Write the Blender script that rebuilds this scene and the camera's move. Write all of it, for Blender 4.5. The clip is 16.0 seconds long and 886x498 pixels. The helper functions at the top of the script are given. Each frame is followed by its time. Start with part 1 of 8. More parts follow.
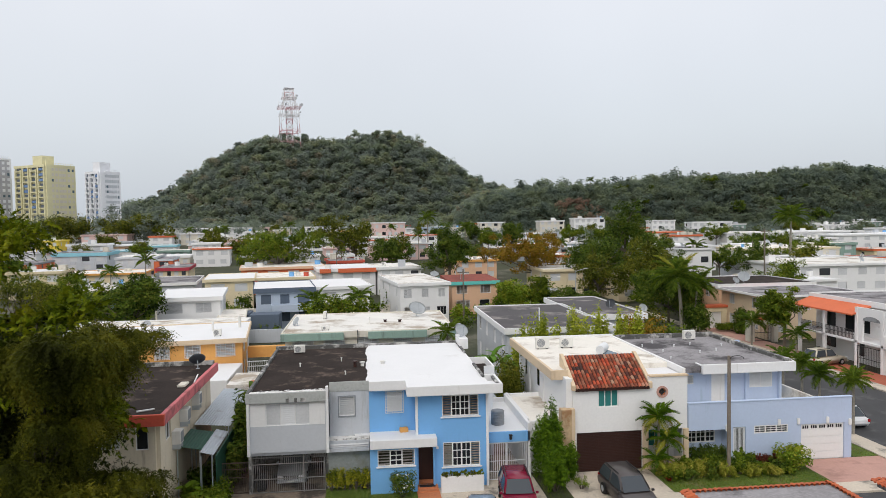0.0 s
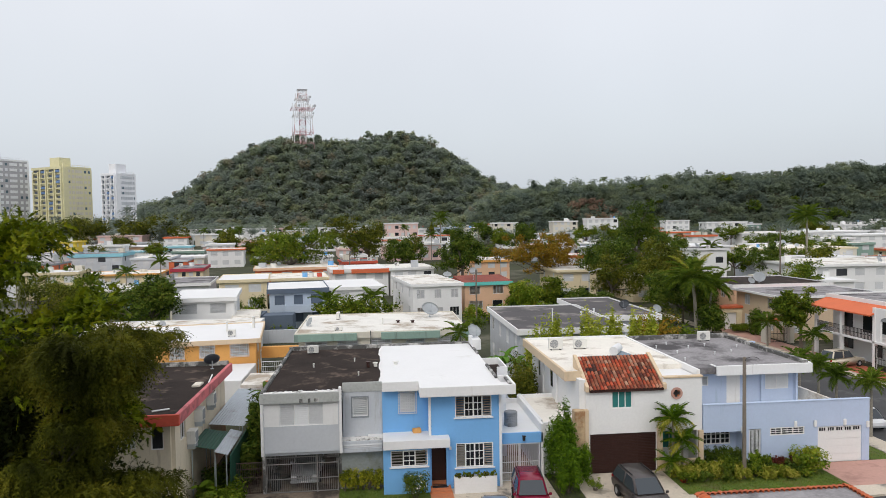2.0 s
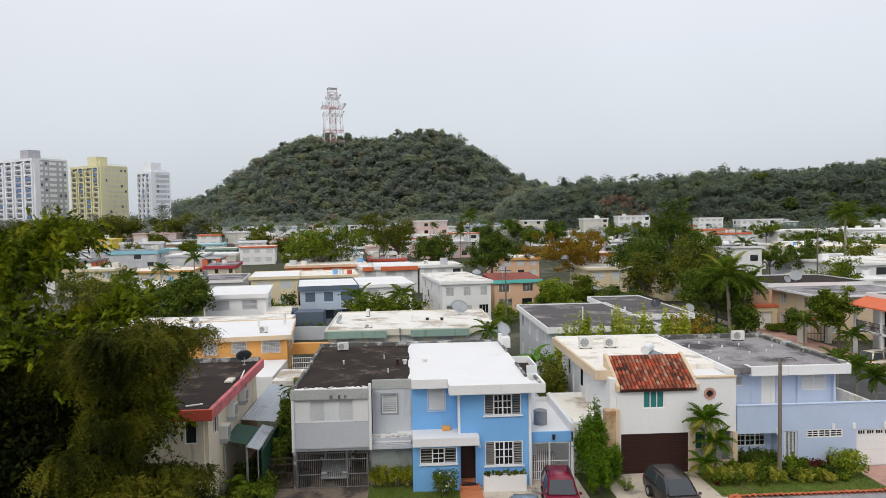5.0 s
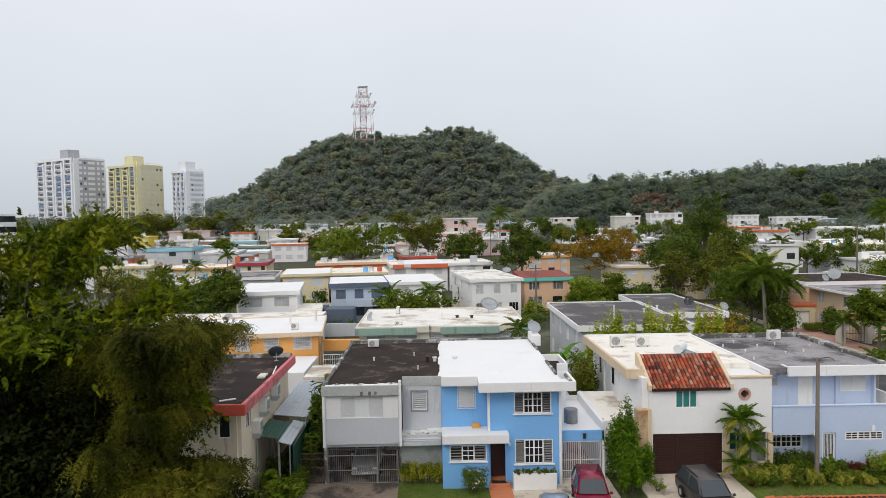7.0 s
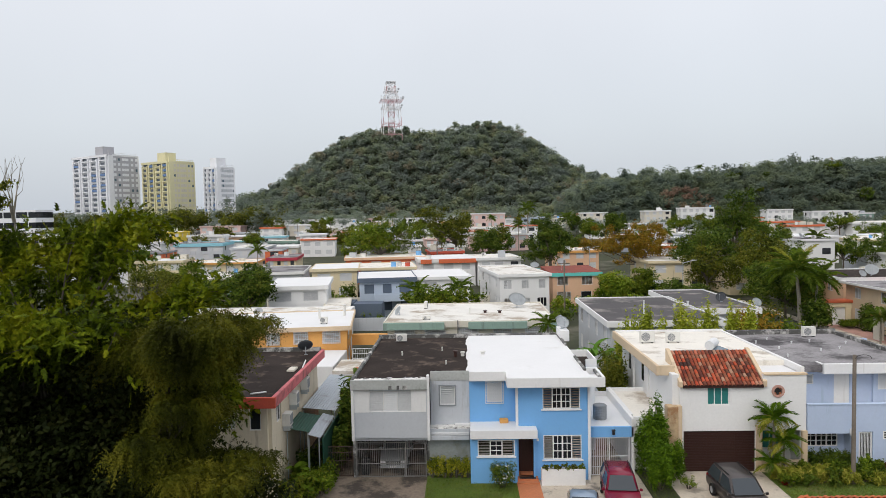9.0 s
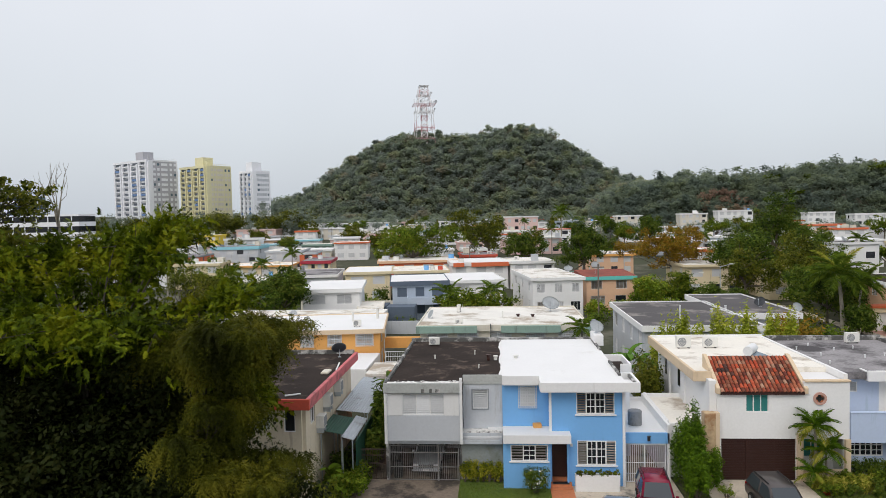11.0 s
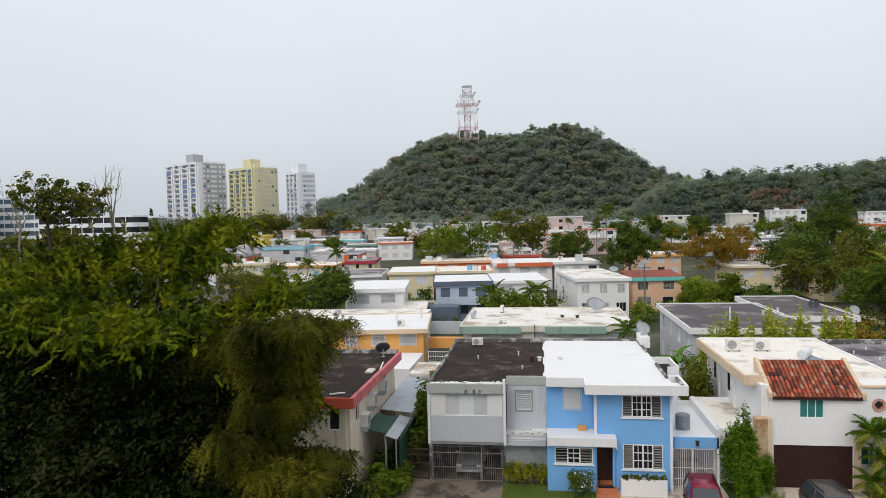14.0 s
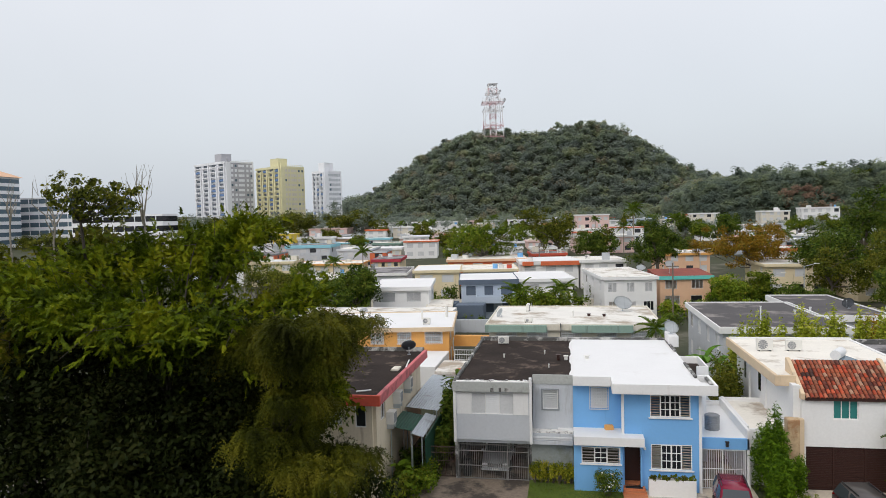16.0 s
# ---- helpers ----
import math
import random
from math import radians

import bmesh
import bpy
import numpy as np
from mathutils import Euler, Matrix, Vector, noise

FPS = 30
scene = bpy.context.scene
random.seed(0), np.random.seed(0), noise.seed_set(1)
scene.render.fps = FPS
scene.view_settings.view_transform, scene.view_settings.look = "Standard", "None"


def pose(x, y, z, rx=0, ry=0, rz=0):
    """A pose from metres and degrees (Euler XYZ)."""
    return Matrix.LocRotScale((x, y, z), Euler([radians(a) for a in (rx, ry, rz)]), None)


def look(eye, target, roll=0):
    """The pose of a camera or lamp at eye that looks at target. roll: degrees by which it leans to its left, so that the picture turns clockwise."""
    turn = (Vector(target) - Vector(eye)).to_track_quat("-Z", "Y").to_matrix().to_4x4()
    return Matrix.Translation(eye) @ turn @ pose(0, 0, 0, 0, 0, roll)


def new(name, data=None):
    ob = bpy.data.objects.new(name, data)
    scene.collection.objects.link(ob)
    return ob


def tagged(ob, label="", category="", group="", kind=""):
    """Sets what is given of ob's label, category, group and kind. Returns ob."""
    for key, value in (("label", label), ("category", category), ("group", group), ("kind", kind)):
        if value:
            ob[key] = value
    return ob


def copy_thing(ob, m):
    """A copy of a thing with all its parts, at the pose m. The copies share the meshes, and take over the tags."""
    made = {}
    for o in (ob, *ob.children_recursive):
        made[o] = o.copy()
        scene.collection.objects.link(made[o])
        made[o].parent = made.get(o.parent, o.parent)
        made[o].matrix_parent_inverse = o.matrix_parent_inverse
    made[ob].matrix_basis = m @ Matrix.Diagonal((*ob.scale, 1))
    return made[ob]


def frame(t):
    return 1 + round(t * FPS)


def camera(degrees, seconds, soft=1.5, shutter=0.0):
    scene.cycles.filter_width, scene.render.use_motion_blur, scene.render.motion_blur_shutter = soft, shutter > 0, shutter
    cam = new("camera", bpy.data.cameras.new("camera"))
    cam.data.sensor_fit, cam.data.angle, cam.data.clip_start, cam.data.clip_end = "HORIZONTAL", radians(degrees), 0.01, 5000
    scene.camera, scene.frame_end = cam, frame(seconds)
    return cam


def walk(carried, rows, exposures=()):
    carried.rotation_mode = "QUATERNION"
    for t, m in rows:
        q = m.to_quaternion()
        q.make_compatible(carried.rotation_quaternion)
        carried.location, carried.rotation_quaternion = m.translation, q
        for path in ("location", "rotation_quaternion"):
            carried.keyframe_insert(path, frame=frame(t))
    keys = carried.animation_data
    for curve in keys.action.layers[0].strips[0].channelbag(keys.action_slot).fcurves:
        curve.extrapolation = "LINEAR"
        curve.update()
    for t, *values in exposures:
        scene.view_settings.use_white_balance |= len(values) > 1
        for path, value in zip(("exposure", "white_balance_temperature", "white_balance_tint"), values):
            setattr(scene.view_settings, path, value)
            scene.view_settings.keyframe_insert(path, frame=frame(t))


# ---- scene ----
cam = camera(65.7, 16.0, soft=0.7)
PATH = [
    (0, (0.776, -0.115, 16.067), (1.004, 1.87, 15.987), -0.8),
    (0.5, (0.796, -0.105, 16.081), (1.015, 1.881, 16.0), -0.8),
    (1, (0.794, -0.119, 16.083), (1.007, 1.868, 16.003), -0.8),
    (1.5, (0.777, -0.132, 16.084), (0.98, 1.856, 16.005), -0.8),
    (2, (0.775, -0.108, 16.084), (0.966, 1.881, 16.006), -0.9),
    (2.5, (0.79, -0.097, 16.099), (0.968, 1.894, 16.02), -0.9),
    (3, (0.778, -0.087, 16.094), (0.944, 1.904, 16.015), -0.9),
    (3.5, (0.766, -0.072, 16.079), (0.919, 1.921, 15.999), -0.9),
    (4, (0.759, -0.077, 16.086), (0.899, 1.917, 16.005), -0.9),
    (6.5, (0.784, -0.039, 16.1), (0.825, 1.959, 16.012), -1.0),
    (7, (0.763, -0.062, 16.077), (0.782, 1.935, 15.988), -1.0),
    (7.5, (0.758, -0.086, 16.077), (0.757, 1.912, 15.985), -1.0),
    (8, (0.741, -0.088, 16.074), (0.719, 1.909, 15.978), -1.1),
    (8.5, (0.744, -0.074, 16.063), (0.7, 1.923, 15.964), -1.1),
    (9, (0.743, -0.054, 16.068), (0.681, 1.943, 15.966), -1.1),
    (11.5, (0.718, -0.052, 16.08), (0.537, 1.938, 15.993), -1.2),
    (12, (0.697, -0.043, 16.064), (0.493, 1.945, 15.979), -1.2),
    (12.5, (0.706, -0.029, 16.067), (0.477, 1.956, 15.981), -1.2),
    (13, (0.716, -0.019, 16.078), (0.463, 1.963, 15.989), -1.2),
    (13.5, (0.718, -0.011, 16.071), (0.447, 1.969, 15.983), -1.3),
    (14, (0.715, 0.008, 16.075), (0.433, 1.986, 15.988), -1.3),
    (14.5, (0.685, 0.049, 16.086), (0.387, 2.025, 15.999), -1.3),
    (15, (0.712, -0.05, 16.057), (0.393, 1.923, 15.969), -1.3),
    (15.5, (0.699, 0.026, 16.056), (0.363, 1.996, 15.967), -1.3),
    (16, (0.677, 0.034, 16.052), (0.322, 2.001, 15.962), -1.4),
]
walk(cam, [(t, look(eye, target, roll)) for t, eye, target, roll in PATH])

# ---- light ----
world = bpy.data.worlds.new("overcast_sky")
scene.world = world
world.use_nodes = True
wn, wl = world.node_tree.nodes, world.node_tree.links
wn.clear()
SUN_UP, SUN_TURN = radians(46), radians(207)
sky = wn.new("ShaderNodeTexSky")
sky.sky_type, sky.sun_disc = "NISHITA", False
sky.sun_elevation, sky.sun_rotation = SUN_UP, SUN_TURN
sky.air_density, sky.dust_density, sky.ozone_density = 1.0, 6.0, 1.0
blue = wn.new("ShaderNodeVectorMath")
blue.operation = "SCALE"
blue.inputs["Scale"].default_value = 0.025
coord = wn.new("ShaderNodeTexCoord")
split = wn.new("ShaderNodeSeparateXYZ")
ramp = wn.new("ShaderNodeValToRGB")
cr = ramp.color_ramp
cr.elements[0].position, cr.elements[0].color = 0.0, (0.555, 0.60, 0.66, 1)
cr.elements[1].position, cr.elements[1].color = 1.0, (0.99, 1.0, 1.04, 1)
for pos, c in ((0.12, (0.66, 0.70, 0.745, 1)), (0.33, (0.79, 0.805, 0.845, 1))):
    e = cr.elements.new(pos)
    e.color = c
cloud = wn.new("ShaderNodeTexNoise")
cloud.inputs["Scale"].default_value, cloud.inputs["Detail"].default_value = 2.2, 4
cmap = wn.new("ShaderNodeMapRange")
cmap.inputs["To Min"].default_value, cmap.inputs["To Max"].default_value = 0.90, 1.06
mul = wn.new("ShaderNodeVectorMath")
mul.operation = "SCALE"
add = wn.new("ShaderNodeVectorMath")
back = wn.new("ShaderNodeBackground")
wout = wn.new("ShaderNodeOutputWorld")
wl.new(coord.outputs["Generated"], split.inputs[0])
wl.new(split.outputs["Z"], ramp.inputs[0])
wl.new(coord.outputs["Generated"], cloud.inputs["Vector"])
wl.new(cloud.outputs["Fac"], cmap.inputs["Value"])
wl.new(ramp.outputs["Color"], mul.inputs[0])
wl.new(cmap.outputs["Result"], mul.inputs["Scale"])
wl.new(sky.outputs["Color"], blue.inputs[0])
wl.new(mul.outputs["Vector"], add.inputs[0])
wl.new(blue.outputs["Vector"], add.inputs[1])
wl.new(add.outputs["Vector"], back.inputs["Color"])
back.inputs["Strength"].default_value = 1.0
wl.new(back.outputs[0], wout.inputs[0])

sun = new("sun", bpy.data.lights.new("sun", "SUN"))
sun.data.energy, sun.data.angle, sun.data.color = 0.8, radians(25), (1.0, 0.97, 0.93)
sun.matrix_world = look((-30, -20, 70), (0, 40, 0))
scene.view_settings.exposure = 0.0

# ---- materials ----


def rgb(c, k=1.0):
    return (min(c[0] * k, 1), min(c[1] * k, 1), min(c[2] * k, 1), 1)


def mat(name, color, rough=0.75, var=0.14, coarse=0.45, fine=7.0, bump=0.2, stain=None, amount=0.5, stain_scale=0.5, metal=0.0, streak=False, spec=0.35, pieces=None):
    """A painted, mineral or metal surface: broad and fine variation, relief, and stains of a second colour."""
    m = bpy.data.materials.new(name)
    m.use_nodes = True
    n, l = m.node_tree.nodes, m.node_tree.links
    p = n["Principled BSDF"]
    p.inputs["Metallic"].default_value = metal
    p.inputs["Specular IOR Level"].default_value = spec
    geo = n.new("ShaderNodeNewGeometry")
    big, small = n.new("ShaderNodeTexNoise"), n.new("ShaderNodeTexNoise")
    for node, s in ((big, coarse), (small, fine)):
        node.inputs["Scale"].default_value, node.inputs["Detail"].default_value = s, 5
        l.new(geo.outputs["Position"], node.inputs["Vector"])
    both = n.new("ShaderNodeMath")
    both.operation = "ADD"
    l.new(big.outputs["Fac"], both.inputs[0])
    l.new(small.outputs["Fac"], both.inputs[1])
    tone = n.new("ShaderNodeMapRange")
    tone.inputs["From Min"].default_value, tone.inputs["From Max"].default_value = 0.65, 1.35
    l.new(both.outputs[0], tone.inputs["Value"])
    mix = n.new("ShaderNodeMix")
    mix.data_type = "RGBA"
    mix.inputs["A"].default_value, mix.inputs["B"].default_value = rgb(color, 1 - var), rgb(color, 1 + var * 0.7)
    l.new(tone.outputs["Result"], mix.inputs["Factor"])
    result = mix.outputs["Result"]
    if pieces:
        info, pr = n.new("ShaderNodeObjectInfo"), n.new("ShaderNodeValToRGB")
        pr.color_ramp.elements[0].color, pr.color_ramp.elements[1].color = rgb(pieces[0]), rgb(pieces[-1])
        for i, c in enumerate(pieces[1:-1]):
            pr.color_ramp.elements.new((i + 1) / (len(pieces) - 1)).color = rgb(c)
        l.new(info.outputs["Random"], pr.inputs[0])
        pm = n.new("ShaderNodeMix")
        pm.data_type, pm.blend_type = "RGBA", "MULTIPLY"
        pm.inputs["Factor"].default_value = 1.0
        l.new(result, pm.inputs["A"])
        l.new(pr.outputs["Color"], pm.inputs["B"])
        result = pm.outputs["Result"]
    if stain:
        patch, edge = n.new("ShaderNodeTexNoise"), n.new("ShaderNodeMapRange")
        patch.inputs["Scale"].default_value, patch.inputs["Detail"].default_value, patch.inputs["Roughness"].default_value = stain_scale, 8, 0.68
        vec = geo.outputs["Position"]
        if streak:
            sq = n.new("ShaderNodeVectorMath")
            sq.operation = "MULTIPLY"
            sq.inputs[1].default_value = (3.0, 3.0, 0.35)
            l.new(vec, sq.inputs[0])
            vec = sq.outputs["Vector"]
        l.new(vec, patch.inputs["Vector"])
        edge.inputs["From Min"].default_value, edge.inputs["From Max"].default_value = 0.64 - amount * 0.3, 0.76 - amount * 0.3
        l.new(patch.outputs["Fac"], edge.inputs["Value"])
        sm = n.new("ShaderNodeMix")
        sm.data_type = "RGBA"
        sm.inputs["B"].default_value = rgb(stain)
        l.new(edge.outputs["Result"], sm.inputs["Factor"])
        l.new(result, sm.inputs["A"])
        result = sm.outputs["Result"]
    l.new(result, p.inputs["Base Color"])
    rr = n.new("ShaderNodeMapRange")
    spread = 0.1 if var else 0.0
    rr.inputs["To Min"].default_value, rr.inputs["To Max"].default_value = max(rough - spread, 0.02), min(rough + spread, 1)
    l.new(small.outputs["Fac"], rr.inputs["Value"])
    l.new(rr.outputs["Result"], p.inputs["Roughness"])
    if bump:
        b = n.new("ShaderNodeBump")
        b.inputs["Strength"].default_value, b.inputs["Distance"].default_value = bump, 0.03
        l.new(small.outputs["Fac"], b.inputs["Height"])
        l.new(b.outputs["Normal"], p.inputs["Normal"])
    return m


def leaf_mat(name, *colors, glow=0.3, rough=0.55, grain=1.0, spread=0.35, patch=0.35, spec=0.06, haze_sheen=0.0):
    """Foliage: every leaf its own green, some light passing through; a sheen pales far leaves like haze."""
    m = bpy.data.materials.new(name)
    m.use_nodes = True
    n, l = m.node_tree.nodes, m.node_tree.links
    p, out = n["Principled BSDF"], n["Material Output"]
    geo, noise_n, add_n = n.new("ShaderNodeNewGeometry"), n.new("ShaderNodeTexNoise"), n.new("ShaderNodeMath")
    noise_n.inputs["Scale"].default_value, noise_n.inputs["Detail"].default_value = patch, 3
    l.new(geo.outputs["Position"], noise_n.inputs["Vector"])
    mr = n.new("ShaderNodeMapRange")
    mr.inputs["From Min"].default_value, mr.inputs["From Max"].default_value = 0.3, 0.7
    mr.inputs["To Min"].default_value, mr.inputs["To Max"].default_value = (1 - grain) / 2 - spread, (1 - grain) / 2 + spread
    l.new(noise_n.outputs["Fac"], mr.inputs["Value"])
    add_n.operation, add_n.use_clamp = "ADD", True
    own = n.new("ShaderNodeMath")
    own.operation = "MULTIPLY"
    own.inputs[1].default_value = grain
    l.new(geo.outputs["Random Per Island"], own.inputs[0])
    l.new(own.outputs[0], add_n.inputs[0])
    l.new(mr.outputs["Result"], add_n.inputs[1])
    cr2 = n.new("ShaderNodeValToRGB")
    cr2.color_ramp.elements[0].color, cr2.color_ramp.elements[1].color = rgb(colors[0]), rgb(colors[-1])
    for i, c in enumerate(colors[1:-1]):
        cr2.color_ramp.elements.new((i + 1) / (len(colors) - 1)).color = rgb(c)
    l.new(add_n.outputs[0], cr2.inputs[0])
    l.new(cr2.outputs["Color"], p.inputs["Base Color"])
    p.inputs["Roughness"].default_value, p.inputs["Specular IOR Level"].default_value = rough, spec
    p.inputs["Sheen Weight"].default_value, p.inputs["Sheen Roughness"].default_value = haze_sheen, 0.6
    tr, ms = n.new("ShaderNodeBsdfTranslucent"), n.new("ShaderNodeMixShader")
    l.new(cr2.outputs["Color"], tr.inputs["Color"])
    ms.inputs[0].default_value = glow
    l.new(p.outputs[0], ms.inputs[1])
    l.new(tr.outputs[0], ms.inputs[2])
    l.new(ms.outputs[0], out.inputs["Surface"])
    return m


def glass_mat(name, color, rough=0.08):
    m = bpy.data.materials.new(name)
    m.use_nodes = True
    p = m.node_tree.nodes["Principled BSDF"]
    p.inputs["Base Color"].default_value = rgb(color)
    p.inputs["Roughness"].default_value = rough
    p.inputs["Specular IOR Level"].default_value = 0.4
    return m


M = {
    "white": mat("white_paint", (0.78, 0.78, 0.775), var=0.05, bump=0.06, stain=(0.66, 0.65, 0.63), amount=0.08, streak=True, stain_scale=0.6),
    "white_roof": mat("white_roof_coating", (0.755, 0.755, 0.755), rough=0.6, var=0.04, bump=0.06, stain=(0.66, 0.655, 0.64), amount=0.06, stain_scale=0.35),
    "old_white_roof": mat("weathered_white_roof", (0.74, 0.72, 0.67), var=0.12, stain=(0.36, 0.30, 0.23), amount=0.46, stain_scale=0.24),
    "beige_roof": mat("stained_cream_roof", (0.78, 0.745, 0.675), var=0.1, stain=(0.40, 0.34, 0.27), amount=0.36, stain_scale=0.33),
    "grey_roof": mat("weathered_grey_roof", (0.285, 0.272, 0.278), var=0.32, stain=(0.075, 0.07, 0.073), amount=0.5, stain_scale=0.3, spec=0.1),
    "black_roof": mat("black_tar_roof", (0.036, 0.027, 0.023), var=0.5, stain=(0.12, 0.09, 0.073), amount=0.34, stain_scale=0.6, rough=0.85, spec=0.1),
    "tar_roof": mat("worn_dark_felt", (0.075, 0.068, 0.07), var=0.3, coarse=0.3, stain=(0.27, 0.245, 0.225), amount=0.38, stain_scale=0.22),
    "weathered": mat("weathered_grey_render", (0.44, 0.455, 0.44), var=0.14, bump=0.15, stain=(0.31, 0.32, 0.295), amount=0.35, stain_scale=1.3),
    "green_grey": mat("green_grey_render", (0.29, 0.315, 0.31), var=0.16, bump=0.15, stain=(0.20, 0.21, 0.17), amount=0.4, stain_scale=0.7),
    "grey": mat("grey_paint", (0.44, 0.455, 0.48), var=0.07, bump=0.06, stain=(0.33, 0.33, 0.34), amount=0.25, streak=True, stain_scale=0.8),
    "light_grey": mat("light_grey_paint", (0.53, 0.555, 0.59), var=0.06, bump=0.06, stain=(0.42, 0.43, 0.44), amount=0.25, streak=True, stain_scale=0.8),
    "dark_grey": mat("dark_grey_plaster", (0.26, 0.27, 0.28), stain=(0.18, 0.18, 0.18), amount=0.35),
    "peel": mat("peeling_white_edge", (0.78, 0.77, 0.74), var=0.1, stain=(0.10, 0.09, 0.085), amount=0.4, stain_scale=1.6, bump=0.5),
    # Mould on roof rims; the same dark tone stands for shade in the carport.
    "mould": mat("mould_and_carport_shade", (0.10, 0.10, 0.095), var=0.3, stain=(0.50, 0.49, 0.47), amount=0.5, stain_scale=1.1, bump=0.4),
    "blue": mat("sky_blue_paint", (0.185, 0.43, 0.77), var=0.04, bump=0.06, stain=(0.15, 0.36, 0.66), amount=0.2, streak=True, stain_scale=0.7),
    "pale_blue": mat("pale_blue_paint", (0.47, 0.56, 0.73), var=0.05, bump=0.06, stain=(0.37, 0.475, 0.60), amount=0.2, streak=True, stain_scale=0.7),
    "slate": mat("slate_blue_paint", (0.10, 0.13, 0.175), var=0.1),
    "blue_grey": mat("blue_grey_paint", (0.44, 0.51, 0.60), var=0.08),
    "cream": mat("cream_paint", (0.70, 0.60, 0.40), var=0.09, stain=(0.48, 0.40, 0.27), amount=0.2, streak=True),
    "pale_cream": mat("dull_cream_paint", (0.68, 0.60, 0.46), var=0.08, stain=(0.45, 0.38, 0.28), amount=0.3, streak=True),
    "beige": mat("beige_paint", (0.66, 0.52, 0.36), var=0.08, stain=(0.5, 0.40, 0.29), amount=0.2, streak=True),
    "sand": mat("pale_sand_paint", (0.66, 0.62, 0.53), var=0.08, stain=(0.47, 0.43, 0.36), amount=0.25, streak=True),
    "orange": mat("orange_ochre_paint", (0.72, 0.37, 0.11), var=0.08),
    "bright_orange": mat("bright_orange_paint", (0.64, 0.155, 0.065), var=0.1),
    "peach": mat("peach_paint", (0.72, 0.46, 0.30), var=0.08),
    "pink": mat("pale_pink_paint", (0.72, 0.52, 0.48), var=0.08),
    "red": mat("red_edge_paint", (0.58, 0.10, 0.06), var=0.14, stain=(0.26, 0.05, 0.045), amount=0.2),
    "rose": mat("faded_rose_paint", (0.58, 0.16, 0.17), var=0.14, stain=(0.30, 0.10, 0.10), amount=0.45, stain_scale=1.2),
    "crimson": mat("crimson_paint", (0.42, 0.045, 0.07), var=0.12),
    "yellow": mat("yellow_paint", (0.75, 0.58, 0.07), var=0.1),
    "mint": mat("grey_green_paint", (0.25, 0.36, 0.31), var=0.1, stain=(0.17, 0.23, 0.2), amount=0.3, streak=True),
    "teal": mat("teal_paint", (0.13, 0.52, 0.47), var=0.08),
    "aqua": mat("aqua_paint", (0.28, 0.58, 0.68), var=0.08),
    "brown": mat("brown_timber", (0.045, 0.018, 0.014), var=0.25, rough=0.5, fine=14),
    "dark": mat("unlit_interior", (0.03, 0.03, 0.03), var=0.2),
    "metal": mat("galvanised_metal", (0.50, 0.54, 0.58), rough=0.45, metal=0.6, var=0.12),
    "rail": mat("white_painted_metal", (0.72, 0.73, 0.74), rough=0.45, var=0.08, bump=0.05),
    "grey_rail": mat("grey_painted_metal", (0.27, 0.29, 0.31), rough=0.45, var=0.12, bump=0.05),
    "iron": mat("rusty_grey_ironwork", (0.22, 0.215, 0.21), rough=0.6, var=0.25, bump=0.05, stain=(0.12, 0.06, 0.035), amount=0.3),
    "rust": mat("rusty_brown_ironwork", (0.075, 0.055, 0.045), rough=0.7, var=0.3, bump=0.05, stain=(0.12, 0.055, 0.03), amount=0.4),
    "dark_rail": mat("dark_wrought_iron", (0.035, 0.03, 0.03), rough=0.5, var=0.2, bump=0.05),
    "sheet": mat("corrugated_metal_sheet", (0.42, 0.46, 0.50), rough=0.5, metal=0.3, var=0.14, stain=(0.28, 0.28, 0.29), amount=0.3),
    "green_sheet": mat("dark_green_awning", (0.015, 0.07, 0.045), rough=0.6, var=0.2),
    "frame": mat("white_window_frame", (0.78, 0.78, 0.77), rough=0.5, var=0.05, bump=0.05),
    "slat": mat("aluminium_louvre", (0.56, 0.57, 0.58), rough=0.45, var=0.1, bump=0.05),
    "white_slat": mat("white_louvre_paint", (0.72, 0.73, 0.74), rough=0.5, var=0.06, bump=0.05),
    "dark_slat": mat("pale_bronze_louvre", (0.36, 0.34, 0.31), rough=0.5, var=0.15, bump=0.05),
    "glass": glass_mat("dark_window_glass", (0.018, 0.02, 0.024)),
    "car_glass": glass_mat("tinted_car_glass", (0.05, 0.06, 0.07), 0.06),
    # Colour of balcony shade, lightened for haze.
    "tower_dark": glass_mat("hazed_recess_shade", (0.11, 0.13, 0.16), 0.3),
    "teal_glass": glass_mat("teal_window_glass", (0.04, 0.20, 0.19), 0.15),
    "tower_glass": glass_mat("blue_grey_office_glass", (0.10, 0.15, 0.19), 0.12),
    # Mixed clay tones; the darkest and palest also imitate shaded channels and highlights.
    "tile": mat("terracotta_roof_tile", (0.95, 0.95, 0.95), rough=0.7, var=0.25, fine=10, pieces=((0.04, 0.02, 0.018), (0.30, 0.06, 0.028), (0.45, 0.15, 0.075), (0.06, 0.028, 0.022), (0.60, 0.09, 0.03), (0.50, 0.30, 0.20), (0.28, 0.08, 0.04), (0.56, 0.08, 0.03), (0.05, 0.024, 0.02), (0.48, 0.12, 0.05), (0.05, 0.025, 0.022))),
    "orange_tile": mat("orange_clay_edge_tile", (0.95, 0.95, 0.95), rough=0.7, var=0.25, fine=10, pieces=((0.40, 0.09, 0.035), (0.58, 0.14, 0.045), (0.48, 0.12, 0.05))),
    # Bed darkened to paint the shade in the channels between tiles.
    "tile_bed": mat("shaded_channel_bed", (0.05, 0.022, 0.018), var=0.4, fine=6),
    "far_tile": mat("red_clay_roof", (0.24, 0.055, 0.035), var=0.4, fine=4),
